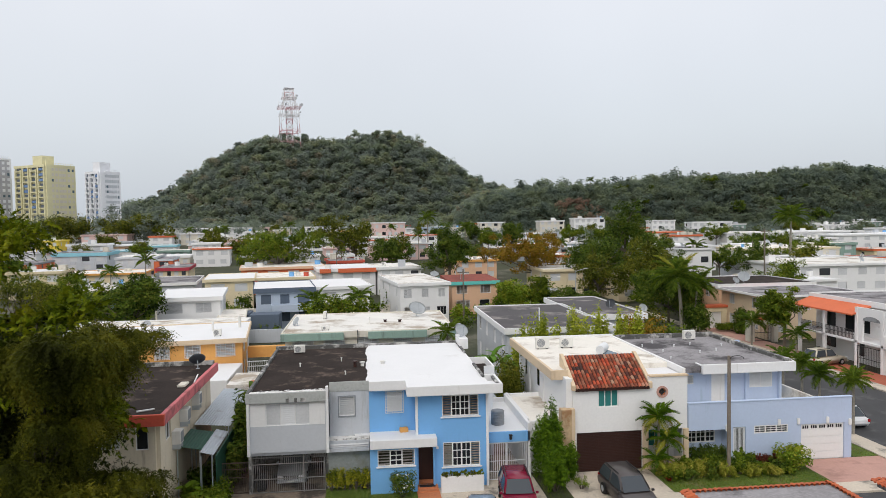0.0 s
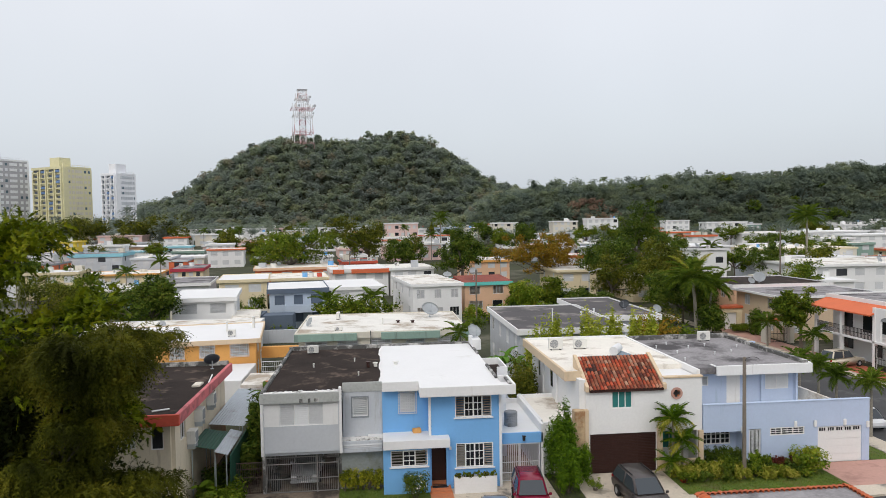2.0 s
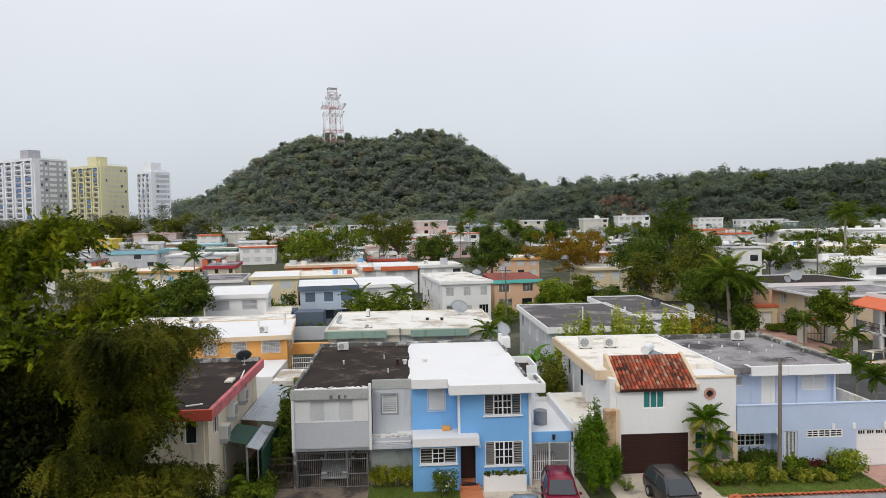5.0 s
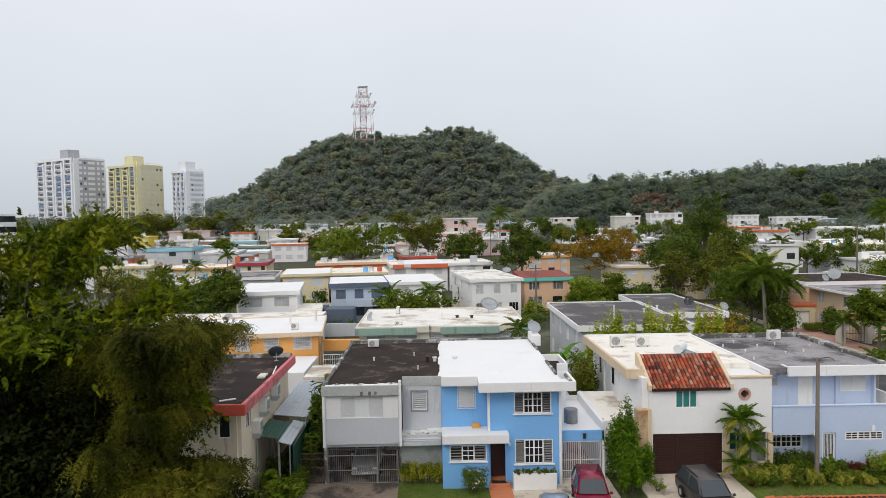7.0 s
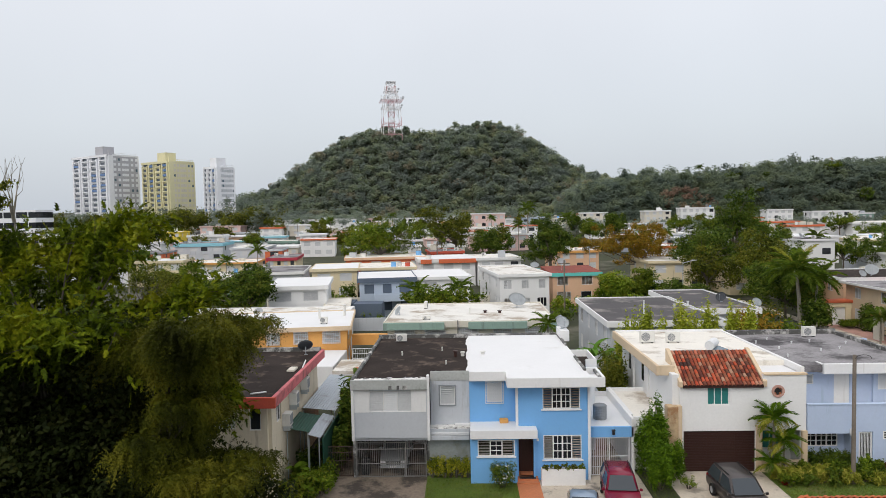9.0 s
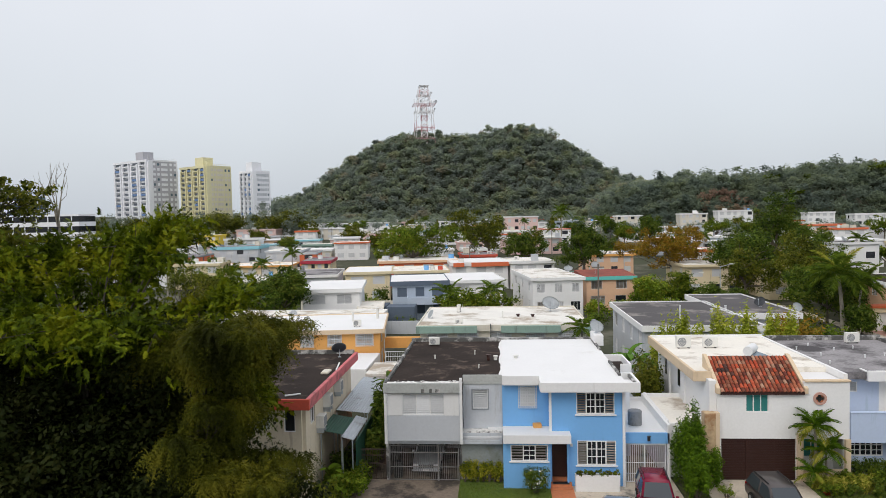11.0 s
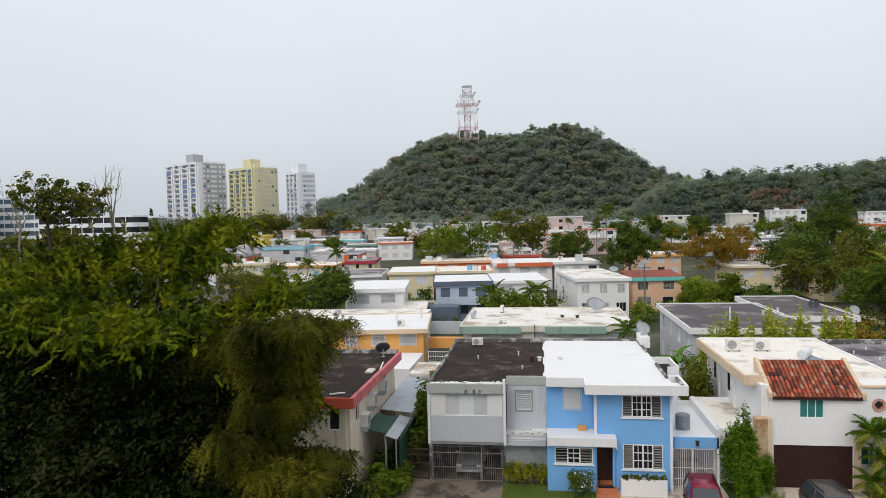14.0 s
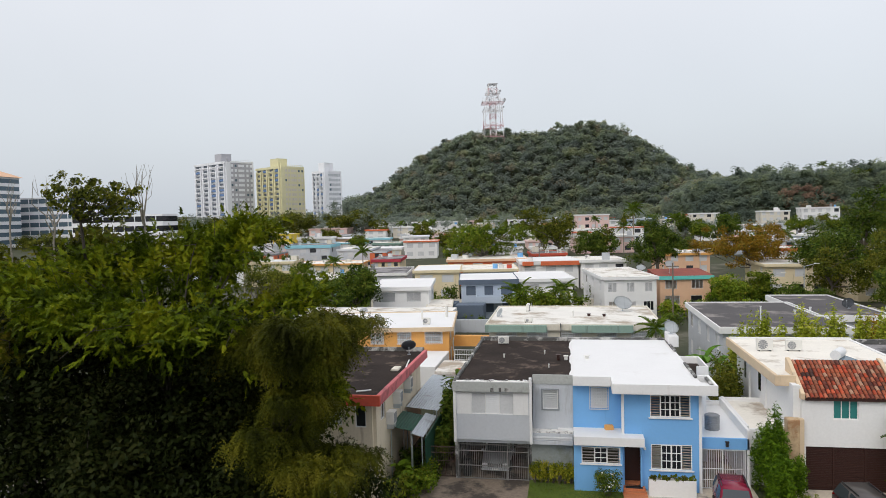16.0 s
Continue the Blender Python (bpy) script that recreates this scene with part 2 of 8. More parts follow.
    "stone": mat("ochre_stone_cladding", (0.52, 0.38, 0.23), var=0.3, fine=3.5, bump=0.6, stain=(0.36, 0.20, 0.10), amount=0.4, stain_scale=1.4),
    "concrete": mat("driveway_concrete", (0.57, 0.50, 0.405), var=0.15, stain=(0.20, 0.18, 0.155), amount=0.42, stain_scale=0.6),
    "old_concrete": mat("stained_driveway", (0.27, 0.215, 0.165), var=0.3, stain=(0.07, 0.058, 0.048), amount=0.6, stain_scale=0.45, fine=5, bump=0.3),
    "salmon": mat("salmon_paving", (0.50, 0.29, 0.235), var=0.13, stain=(0.36, 0.2, 0.165), amount=0.35),
    "brick": mat("brick_red_paving", (0.40, 0.115, 0.065), var=0.2),
    "clay": mat("orange_clay_path", (0.55, 0.20, 0.09), var=0.2),
    "asphalt": mat("asphalt", (0.06, 0.06, 0.062), var=0.2, stain=(0.10, 0.10, 0.10), amount=0.35, rough=0.9),
    "lawn": mat("cut_lawn", (0.10, 0.15, 0.022), var=0.5, coarse=0.9, fine=9, bump=0.8, rough=0.95, stain=(0.13, 0.125, 0.045), amount=0.3),
    "earth": mat("grassy_earth", (0.048, 0.054, 0.026), var=0.4, coarse=0.08, fine=2.0, bump=0.5, rough=0.95, stain=(0.13, 0.12, 0.09), amount=0.4, stain_scale=0.06),
    "dark_bark": mat("dark_brown_bark", (0.05, 0.042, 0.034), var=0.35, fine=9, bump=0.7, rough=0.95),
    "bark": mat("grey_brown_bark", (0.13, 0.108, 0.085), var=0.35, fine=9, bump=0.7, rough=0.9),
    "pale_bark": mat("pale_bark", (0.28, 0.255, 0.21), var=0.3, fine=8, bump=0.6, rough=0.9),
    "pole_wood": mat("weathered_pole_timber", (0.20, 0.17, 0.14), var=0.3, fine=9, bump=0.5, rough=0.9),
    "ac": mat("off_white_appliance", (0.72, 0.71, 0.67), rough=0.5, var=0.06, stain=(0.45, 0.42, 0.37), amount=0.15, streak=True),
    "black": mat("black_plastic", (0.02, 0.02, 0.022), rough=0.5, var=0.2, bump=0.05),
    "rubber": mat("tyre_rubber", (0.018, 0.018, 0.018), rough=0.9, var=0.2),
    "dish": mat("pale_dish_paint", (0.55, 0.58, 0.60), rough=0.5, var=0.1, bump=0.05),
    "grey_dish": mat("grey_mesh_dish", (0.10, 0.11, 0.125), rough=0.6, var=0.15, bump=0.05),
    "maroon_car": mat("maroon_car_paint", (0.20, 0.012, 0.035), rough=0.25, var=0.0, bump=0, spec=0.6),
    "bronze_car": mat("grey_brown_car_paint", (0.10, 0.088, 0.085), rough=0.3, var=0.0, bump=0, metal=0.5, spec=0.6),
    "silver_car": mat("silver_car_paint", (0.55, 0.57, 0.59), rough=0.28, var=0.0, bump=0, metal=0.4, spec=0.6),
    "blue_car": mat("silver_blue_car_paint", (0.30, 0.38, 0.48), rough=0.28, var=0.0, bump=0, metal=0.4, spec=0.6),
    "sand_car": mat("champagne_car_paint", (0.55, 0.50, 0.40), rough=0.28, var=0.0, bump=0, metal=0.2, spec=0.6),
    "white_car": mat("white_car_paint", (0.78, 0.79, 0.80), rough=0.28, var=0.0, bump=0, spec=0.6),
    "red_car": mat("red_car_paint", (0.5, 0.02, 0.02), rough=0.28, var=0.0, bump=0, spec=0.6),
    "lamp": mat("clear_lamp_lens", (0.75, 0.76, 0.78), rough=0.15, var=0.04, bump=0, spec=0.7),
    "tail": mat("red_lamp_lens", (0.35, 0.01, 0.01), rough=0.2, var=0.04, bump=0, spec=0.7),
    "mast_white": mat("white_mast_paint", (0.80, 0.79, 0.80), var=0.08, bump=0),
    # Mast red paled to pink, with the haze put into the colour.
    "mast_red": mat("hazed_red_mast_paint", (0.58, 0.34, 0.36), var=0.1, bump=0),
    # Grey tower wall lightened to stand for haze.
    "apt_grey": mat("hazed_grey_apartment_wall", (0.45, 0.45, 0.48), var=0.08, coarse=0.06, fine=0.6, bump=0),
    "apt_yellow": mat("pale_yellow_apartment_wall", (0.70, 0.66, 0.42), var=0.08, coarse=0.06, fine=0.6, bump=0),
    "apt_white": mat("white_apartment_wall", (0.80, 0.81, 0.84), var=0.06, coarse=0.06, fine=0.6, bump=0),
    "curtain": mat("blue_storm_shutter", (0.16, 0.26, 0.46), var=0.2, bump=0),
    "maroon_leaf": leaf_mat("maroon_leaves", (0.05, 0.012, 0.010), (0.11, 0.022, 0.018), (0.16, 0.05, 0.03), (0.05, 0.05, 0.012)),
    "flower": mat("white_petals", (0.8, 0.8, 0.78), var=0.05, bump=0),
    "red_leaf": leaf_mat("red_leaves", (0.22, 0.012, 0.012), (0.36, 0.03, 0.02), (0.12, 0.02, 0.02)),
    "leaf_dark": leaf_mat("dark_green_leaves", (0.018, 0.034, 0.006), (0.055, 0.10, 0.012), (0.10, 0.15, 0.018), (0.14, 0.165, 0.024), glow=0.22),
    # Near-black greens: the shade under the front crowns is in the leaf colour.
    "leaf_shade": leaf_mat("shade_coloured_leaves", (0.008, 0.012, 0.003), (0.013, 0.020, 0.004), (0.020, 0.028, 0.006), (0.03, 0.034, 0.008), glow=0.1),
    "leaf_mid": leaf_mat("green_leaves", (0.028, 0.048, 0.005), (0.08, 0.132, 0.010), (0.14, 0.195, 0.016), (0.20, 0.21, 0.022), glow=0.22),
    "leaf_bright": leaf_mat("fresh_green_leaves", (0.075, 0.125, 0.010), (0.14, 0.22, 0.016), (0.22, 0.30, 0.025), (0.30, 0.29, 0.03), glow=0.22),
    "leaf_gold": leaf_mat("yellowing_leaves", (0.10, 0.085, 0.010), (0.22, 0.135, 0.014), (0.32, 0.165, 0.018), (0.26, 0.21, 0.025), glow=0.28),
    "leaf_olive": leaf_mat("olive_leaves", (0.025, 0.034, 0.005), (0.08, 0.10, 0.011), (0.14, 0.155, 0.017), (0.20, 0.185, 0.023), glow=0.22),
    # Far leaves: haze is put into the pale base colours and the sheen.
    "leaf_far": leaf_mat("hazed_hill_leaves", (0.20, 0.25, 0.195), (0.225, 0.278, 0.19), (0.255, 0.305, 0.18), (0.31, 0.33, 0.17), glow=0.6, grain=0.2, spread=0.6, patch=0.08, spec=0.25, rough=0.8, haze_sheen=0.4),
    "leaf_far_dark": leaf_mat("hazed_dark_leaves", (0.18, 0.225, 0.195), (0.205, 0.25, 0.198), (0.23, 0.275, 0.19), glow=0.6, grain=0.2, spread=0.55, patch=0.08, spec=0.25, rough=0.8, haze_sheen=0.4),
    "leaf_rust": leaf_mat("hazed_rust_leaves", (0.255, 0.235, 0.165), (0.285, 0.258, 0.165), (0.27, 0.275, 0.165), glow=0.6, grain=0.2, spread=0.5, patch=0.08, spec=0.25, rough=0.8, haze_sheen=0.4),
    "leaf_variegated": leaf_mat("variegated_hedge_leaves", (0.035, 0.06, 0.006), (0.14, 0.18, 0.014), (0.36, 0.35, 0.03), (0.50, 0.44, 0.05), glow=0.2, grain=0.8, spread=0.4, patch=1.2),
    # Ridge leaf colours lightened towards the hazed tones of the hill.
    "leaf_ridge": leaf_mat("hazed_ridge_leaves", (0.18, 0.225, 0.17), (0.205, 0.25, 0.165), (0.235, 0.275, 0.16), glow=0.58, grain=0.2, spread=0.6, patch=0.06, spec=0.2, rough=0.8),
    "leaf_ridge_dark": leaf_mat("hazed_dark_ridge_leaves", (0.14, 0.18, 0.15), (0.165, 0.205, 0.155), (0.19, 0.23, 0.15), glow=0.58, grain=0.2, spread=0.6, patch=0.06, spec=0.2, rough=0.8),
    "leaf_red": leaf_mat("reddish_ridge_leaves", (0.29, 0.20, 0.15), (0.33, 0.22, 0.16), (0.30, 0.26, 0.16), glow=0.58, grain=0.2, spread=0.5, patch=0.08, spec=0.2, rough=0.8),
    "leaf_canopy": leaf_mat("bright_canopy_leaves", (0.022, 0.034, 0.002), (0.058, 0.088, 0.003), (0.13, 0.165, 0.005), (0.22, 0.225, 0.010), glow=0.14, grain=0.4, spread=0.55, patch=0.5),
    "leaf_olive_dark": leaf_mat("brownish_green_leaves", (0.022, 0.028, 0.003), (0.05, 0.06, 0.005), (0.10, 0.105, 0.008), (0.17, 0.14, 0.014), glow=0.14, grain=0.4, spread=0.55, patch=0.5),
    "leaf_willow": leaf_mat("fine_drooping_leaves", (0.016, 0.019, 0.002), (0.040, 0.047, 0.004), (0.082, 0.086, 0.007), (0.14, 0.128, 0.012), glow=0.12, grain=0.4, spread=0.55, patch=0.6),
    "grass": leaf_mat("lawn_blades", (0.06, 0.11, 0.012), (0.12, 0.19, 0.02), (0.18, 0.24, 0.035), (0.24, 0.22, 0.06), glow=0.22),
    "leaf_clump": leaf_mat("fresh_bamboo_leaves", (0.035, 0.075, 0.005), (0.075, 0.15, 0.008), (0.14, 0.235, 0.013), glow=0.22),
    "bamboo": leaf_mat("light_bamboo_leaves", (0.20, 0.25, 0.02), (0.36, 0.42, 0.04), (0.50, 0.50, 0.07), glow=0.3),
    "palm": leaf_mat("palm_fronds", (0.05, 0.09, 0.010), (0.10, 0.165, 0.016), (0.17, 0.225, 0.025), glow=0.22),
    "palm_yellow": leaf_mat("yellow_green_fronds", (0.15, 0.19, 0.02), (0.29, 0.31, 0.035), (0.42, 0.37, 0.07), glow=0.22),
    "banana": leaf_mat("banana_leaves", (0.07, 0.16, 0.02), (0.13, 0.27, 0.035), (0.18, 0.33, 0.05)),
}

M["car_glass"].node_tree.nodes["Principled BSDF"].inputs["Specular IOR Level"].default_value = 0.45

# ---- building blocks ----


def box(bm, x0, x1, y0, y1, z0, z1):
    v = [bm.verts.new((x, y, z)) for z in (z0, z1) for y in (y0, y1) for x in (x0, x1)]
    for f in ((0, 2, 3, 1), (4, 5, 7, 6), (0, 1, 5, 4), (2, 6, 7, 3), (1, 3, 7, 5), (0, 4, 6, 2)):
        bm.faces.new([v[i] for i in f])


def tube(bm, a, b, r0, r1=None, n=8, caps=True):
    """A tapered round bar from a to b."""
    a, b = Vector(a), Vector(b)
    r1 = r0 if r1 is None else r1
    q = (b - a).to_track_quat("Z", "Y")
    rings = []
    for p, r in ((a, r0), (b, r1)):
        rings.append([bm.verts.new(p + q @ Vector((r * math.cos(2 * math.pi * i / n), r * math.sin(2 * math.pi * i / n), 0))) for i in range(n)])
    for i in range(n):
        bm.faces.new((rings[0][i], rings[0][(i + 1) % n], rings[1][(i + 1) % n], rings[1][i]))
    if caps:
        bm.faces.new(rings[0][::-1])
        bm.faces.new(rings[1])


def boxes(*some):
    bm = bmesh.new()
    for b in some:
        box(bm, *b)
    return bm


def each(*some):
    """Boxes that become one part each."""
    return list(some)


def mesh_of(name, bm, material, bevel=0.0, smooth=False):
    if bevel:
        bmesh.ops.bevel(bm, geom=bm.edges[:], offset=bevel, segments=2, affect="EDGES", clamp_overlap=True)
    bmesh.ops.recalc_face_normals(bm, faces=bm.faces[:])
    me = bpy.data.meshes.new(name)
    bm.to_mesh(me)
    bm.free()
    if smooth:
        for p in me.polygons:
            p.use_smooth = True
    me.materials.append(M[material])
    return me


def part(name, bm, material, parent, label="", bevel=0.0, smooth=False, at=None):
    """One mesh under a thing or a part; bm is a bmesh, or a mesh to share."""
    if isinstance(bm, list):
        return [part(name, boxes(one), material, parent, label, bevel, smooth, at) for one in bm][0]
    me = bm if isinstance(bm, bpy.types.Mesh) else mesh_of(name, bm, material, bevel, smooth)
    ob = new(name, me)
    ob.parent = parent
    if at:
        ob.location = at
    return tagged(ob, label) if label else ob


def thing(name, label, category, at=(0, 0, 0), turn=0.0, group="", kind=""):
    ob = new(name)
    ob.matrix_basis = pose(*at, 0, 0, turn)
    return tagged(ob, label, category, group, kind)


def solid(name, bm, material, label, category, kind="", bevel=0.0, smooth=False, at=(0, 0, 0), turn=0.0):
    ob = new(name, mesh_of(name, bm, material, bevel, smooth))
    ob.matrix_basis = pose(*at, 0, 0, turn)
    return tagged(ob, label, category, "", kind)


def wall_mesh(x0, x1, y0, y1, z0, z1, holes=()):
    """A wall between y0 and y1 with openings (x0, x1, z0, z1) through it."""
    xs = sorted({x0, x1, *(v for h in holes for v in h[:2])})
    zs = sorted({z0, z1, *(v for h in holes for v in h[2:])})
    full = lambda i, j: 0 <= i < len(xs) - 1 and 0 <= j < len(zs) - 1 and not any(h[0] <= (xs[i] + xs[i + 1]) / 2 <= h[1] and h[2] <= (zs[j] + zs[j + 1]) / 2 <= h[3] for h in holes)
    bm, made = bmesh.new(), {}

    def vert(i, j, k):
        if (i, j, k) not in made:
            made[i, j, k] = bm.verts.new((xs[i], (y0, y1)[k], zs[j]))
        return made[i, j, k]

    for i in range(len(xs) - 1):
        for j in range(len(zs) - 1):
            if full(i, j):
                ring = ((i, j), (i + 1, j), (i + 1, j + 1), (i, j + 1))
                bm.faces.new([vert(*c, 0) for c in ring])
                bm.faces.new([vert(*c, 1) for c in ring[::-1]])
                for n, (di, dj) in enumerate(((0, -1), (1, 0), (0, 1), (-1, 0))):
                    if not full(i + di, j + dj):
                        a, c = ring[n], ring[(n + 1) % 4]
                        bm.faces.new((vert(*a, 0), vert(*a, 1), vert(*c, 1), vert(*c, 0)))
    return bm


def turned(bm, turn, at):
    """The bmesh turned about z and set at a place."""
    bmesh.ops.transform(bm, matrix=pose(*at, 0, 0, turn), verts=bm.verts[:])
    return bm


kept = {}


def shared(key, make):
    if key not in kept:
        kept[key] = make()
    return kept[key]


def frame_mesh(w, h, cells, material, bar=0.05, deep=0.08):
    def make():
        cw = (w - bar) / cells
        bm = wall_mesh(0, w, -deep / 2, deep / 2, 0, h, [(i * cw + bar, (i + 1) * cw, bar, h - bar) for i in range(cells)])
        return mesh_of("window_frame", bm, material)
    return shared(("frame", round(w, 2), round(h, 2), cells, material, bar), make)


def blades_mesh(w, h, material, pitch=0.11, shut=False):
    slim = material == "dark_slat"
    pitch = 0.15 if slim else pitch

    def make():
        bm = bmesh.new()
        k = max(int(h / pitch), 3)
        for i in range(k):
            z = (i + 0.5) * h / k
            lo, up = (0.028, 0.012) if slim else (0.06, 0.055) if shut else (0.045, 0.03)
            vs = [bm.verts.new(c) for c in ((0, -0.035, z - lo), (w, -0.035, z - lo), (w, 0.03, z + up), (0, 0.03, z + up), (0, -0.025, z - lo - 0.007), (w, -0.025, z - lo - 0.007), (w, 0.04, z + up - 0.007), (0, 0.04, z + up - 0.007))]
            for f in ((0, 1, 2, 3), (7, 6, 5, 4), (0, 4, 5, 1), (2, 6, 7, 3), (1, 5, 6, 2), (3, 7, 4, 0)):
                bm.faces.new([vs[j] for j in f])
        return mesh_of("louvre", bm, material)
    return shared(("blades", round(w, 2), round(h, 2), material, shut), make)


def bars_mesh(w, h, nx, nz, material, r=0.012):
    def make():
        bm = bmesh.new()
        for i in range(nx + 1):
            x = i * w / nx
            box(bm, x - r, x + r, -r, r, 0, h)
        for i in range(nz + 1):
            z = i * h / nz
            box(bm, 0, w, -r * 1.3, r * 1.3, z - r, z + r)
        return mesh_of("window_grille", bm, material)
    return shared(("bars", round(w, 2), round(h, 2), nx, nz, material, r), make)


def far_window_mesh(w, h, key):
    """A louvred or glazed window of a house too far off for its pieces."""
    def make():
        bm, rows = bmesh.new(), []
        n = max(int(h / 0.2), 3)
        for i in range(n):
            for yy, zz in ((-0.05, i), (-0.01, i + 0.9)):
                rows.append([bm.verts.new((x, yy, h * zz / n)) for x in (0, w)])
        rows.append([bm.verts.new((x, 0.03, h)) for x in (0, w)])
        rows.append([bm.verts.new((x, 0.03, 0)) for x in (0, w)])
        for a, c in zip(rows, rows[1:] + rows[:1]):
            bm.faces.new((a[0], a[1], c[1], c[0]))
        return mesh_of("window", bm, key)
    return shared(("far", round(w, 1), round(h, 1), key), make)


def window(parent, x, y, z, w, h, style="louvre", turn=0.0, cells=2, label=""):
    """A window whose lower left corner, seen from outside, is at x, y, z; outside is -y before the turn."""
    if parent.location.y > 128 and parent.name.startswith("house"):
        key = "glass" if style in ("glass", "slate", "dark_louvre") else "slat"
        win = part("window", far_window_mesh(w, h, key), key, parent)
        win.matrix_basis = pose(x, y, z, 0, 0, turn)
        return win
    fm = "slate" if style == "slate" else "frame"
    win = part("window", frame_mesh(w, h, cells, fm), fm, parent, label)
    win.matrix_basis = pose(x, y, z, 0, 0, turn)
    cw = (w - 0.05) / cells
    for i in range(cells):
        kind = style
        if style == "mixed":
            kind = "dark_louvre" if i in (0, cells - 1) else "panes"
        elif style == "shut_grey":
            kind = "shut" if i == 1 else "grey_shut"
        if kind in ("louvre", "shut", "grey_shut", "dark_louvre", "grille"):
            m2 = {"dark_louvre": "dark_slat", "shut": "white_slat"}.get(kind, "slat")
            part("louvre", blades_mesh(cw - 0.05, h - 0.1, m2, shut=kind in ("shut", "grey_shut")), m2, win, at=(i * cw + 0.05, 0, 0.05))
        else:
            g = {"teal": "teal_glass", "slate": "slate"}.get(kind, "glass")
            part("pane", shared(("pane", round(cw, 2), round(h, 2), g), lambda: mesh_of("pane", boxes((0, cw - 0.05, -0.006, 0.006, 0, h - 0.1)), g)), g, win, at=(i * cw + 0.05, 0.01, 0.05))
            if kind == "panes":
                part("glazing_grid", bars_mesh(cw - 0.05, h - 0.1, 2, 3, "frame", 0.018), "frame", win, at=(i * cw + 0.05, -0.02, 0.05))
    if style == "grille":
        part("window_grille", bars_mesh(w + 0.1, h + 0.1, int(w / 0.2), int(h / 0.2), "rail", 0.018), "rail", win, "white square-meshed window grille", at=(-0.05, -0.14, -0.05))
    return win


def flat_roof(parent, x0, x1, y0, y1, z, thick, top, edge, lip=0.12, inner=None):
    """A concrete slab whose upper side lies a lip below its rim; z is the rim's height."""
    t = 0.14
    part("roof", boxes((x0 + t, x1 - t, y0 + t, y1 - t, z - thick, z - lip)), top, parent)
    for nm, b in (("front", (x0, x1, y0, y0 + t)), ("back", (x0, x1, y1 - t, y1)), ("left", (x0, x0 + t, y0 + t, y1 - t)), ("right", (x1 - t, x1, y0 + t, y1 - t))):
        m2 = edge if isinstance(edge, str) else edge.get(nm, edge["all"])
        part("fascia", boxes((*b, z - thick, z)), m2, parent, bevel=0.015)


def shell(parent, w, d, z0, z1, wall, front=(), left=(), right=(), back=(), y=0.0, x=0.0, t=0.15):
    """Four walls with openings; left and right openings run along y from the front."""
    part("wall", wall_mesh(x, x + w, y, y + t, z0, z1, front), wall, parent)
    part("wall", wall_mesh(x, x + w, y + d - t, y + d, z0, z1, back), wall, parent)
    side = wall_mesh(t, d - t, 0, t, z0, z1, left)
    part("wall", turned(side, 90, (x + t, y, 0)), wall, parent)
    side = wall_mesh(t, d - t, 0, t, z0, z1, right)
    part("wall", turned(side, 90, (x + w, y, 0)), wall, parent)

# ---- ground ----


def soft(u):
    u = min(max(u, 0.0), 1.0)
    return u * u * (3 - 2 * u)


HILL = ((-240, 10), (-178, 25), (-150, 36), (-132, 49), (-119, 57), (-101, 68), (-84, 75), (-66, 78), (-42, 75), (-31, 73), (-9, 77), (18, 82), (37, 78), (60, 66), (74, 56), (97, 42), (122, 32), (160, 26), (230, 22), (420, 20))
RIDGE = ((40, 18), (86, 29), (107, 31), (124, 30), (141, 30), (166, 34), (191, 35), (228, 36), (246, 35), (265, 40), (280, 40), (295, 42), (314, 41), (340, 38), (420, 30), (520, 20))


def profile(points, x):
    return float(np.interp(x, [p[0] for p in points], [p[1] for p in points], left=0 if points is RIDGE else 4, right=points[-1][1]))


def lie(x, y):
    """The height of the ground."""
    rise = 8 * soft((y - 150) / 270)
    hill = profile(HILL, x * 560 / max(y, 300)) * soft((y - 425) / 135) * (1 - 0.6 * soft((y - 580) / 200))
    ridge = profile(RIDGE, x * 400 / max(y, 250)) * soft((y - 335) / 70) if x > 30 else 0
    far = 26 * soft((y - 900) / 500) * soft((-x - 300) / 200)
    return max(rise, hill, ridge * soft((x - 30) / 50)) + far


xs = [-4500, -2500, -1500, -1000, -700, -500, -400] + list(range(-330, 480, 10)) + [520, 600, 750, 1000, 1500, 2500, 4500]
ys = [-2500, -900, -300, -100, -40, 0, 30, 60, 90, 120, 150] + list(range(160, 640, 12)) + [680, 740, 800, 900, 1000, 1150, 1300, 1500, 2000, 3000, 4800]
ground_me = bpy.data.meshes.new("ground")
ground_me.from_pydata([(x, y, lie(x, y)) for y in ys for x in xs], [], [(j * len(xs) + i, j * len(xs) + i + 1, (j + 1) * len(xs) + i + 1, (j + 1) * len(xs) + i) for j in range(len(ys) - 1) for i in range(len(xs) - 1)])
ground_me.materials.append(M["earth"])
tagged(new("ground", ground_me), "grassy earth rising to the wooded hill", "ground", kind="structure")


def slab(name, x0, x1, y0, y1, top, material, label, category="paving"):
    return solid(name, boxes((x0, x1, y0, y1, -0.3, top)), material, label, category, "structure")


slab("road", 36.2, 47.5, -60, 330, 0.02, "asphalt", "dark asphalt side street", "road")
slab("street", -70, 36.2, 29.6, 36.0, 0.02, "asphalt", "dark asphalt street in front of the houses", "road")
slab("pavement", 34.6, 36.2, 36.0, 90, 0.14, "concrete", "stained concrete pavement beside the street", "pavement")
slab("pavement_far_side", 47.5, 49.0, 20, 120, 0.14, "concrete", "stained concrete pavement beside the street", "pavement")
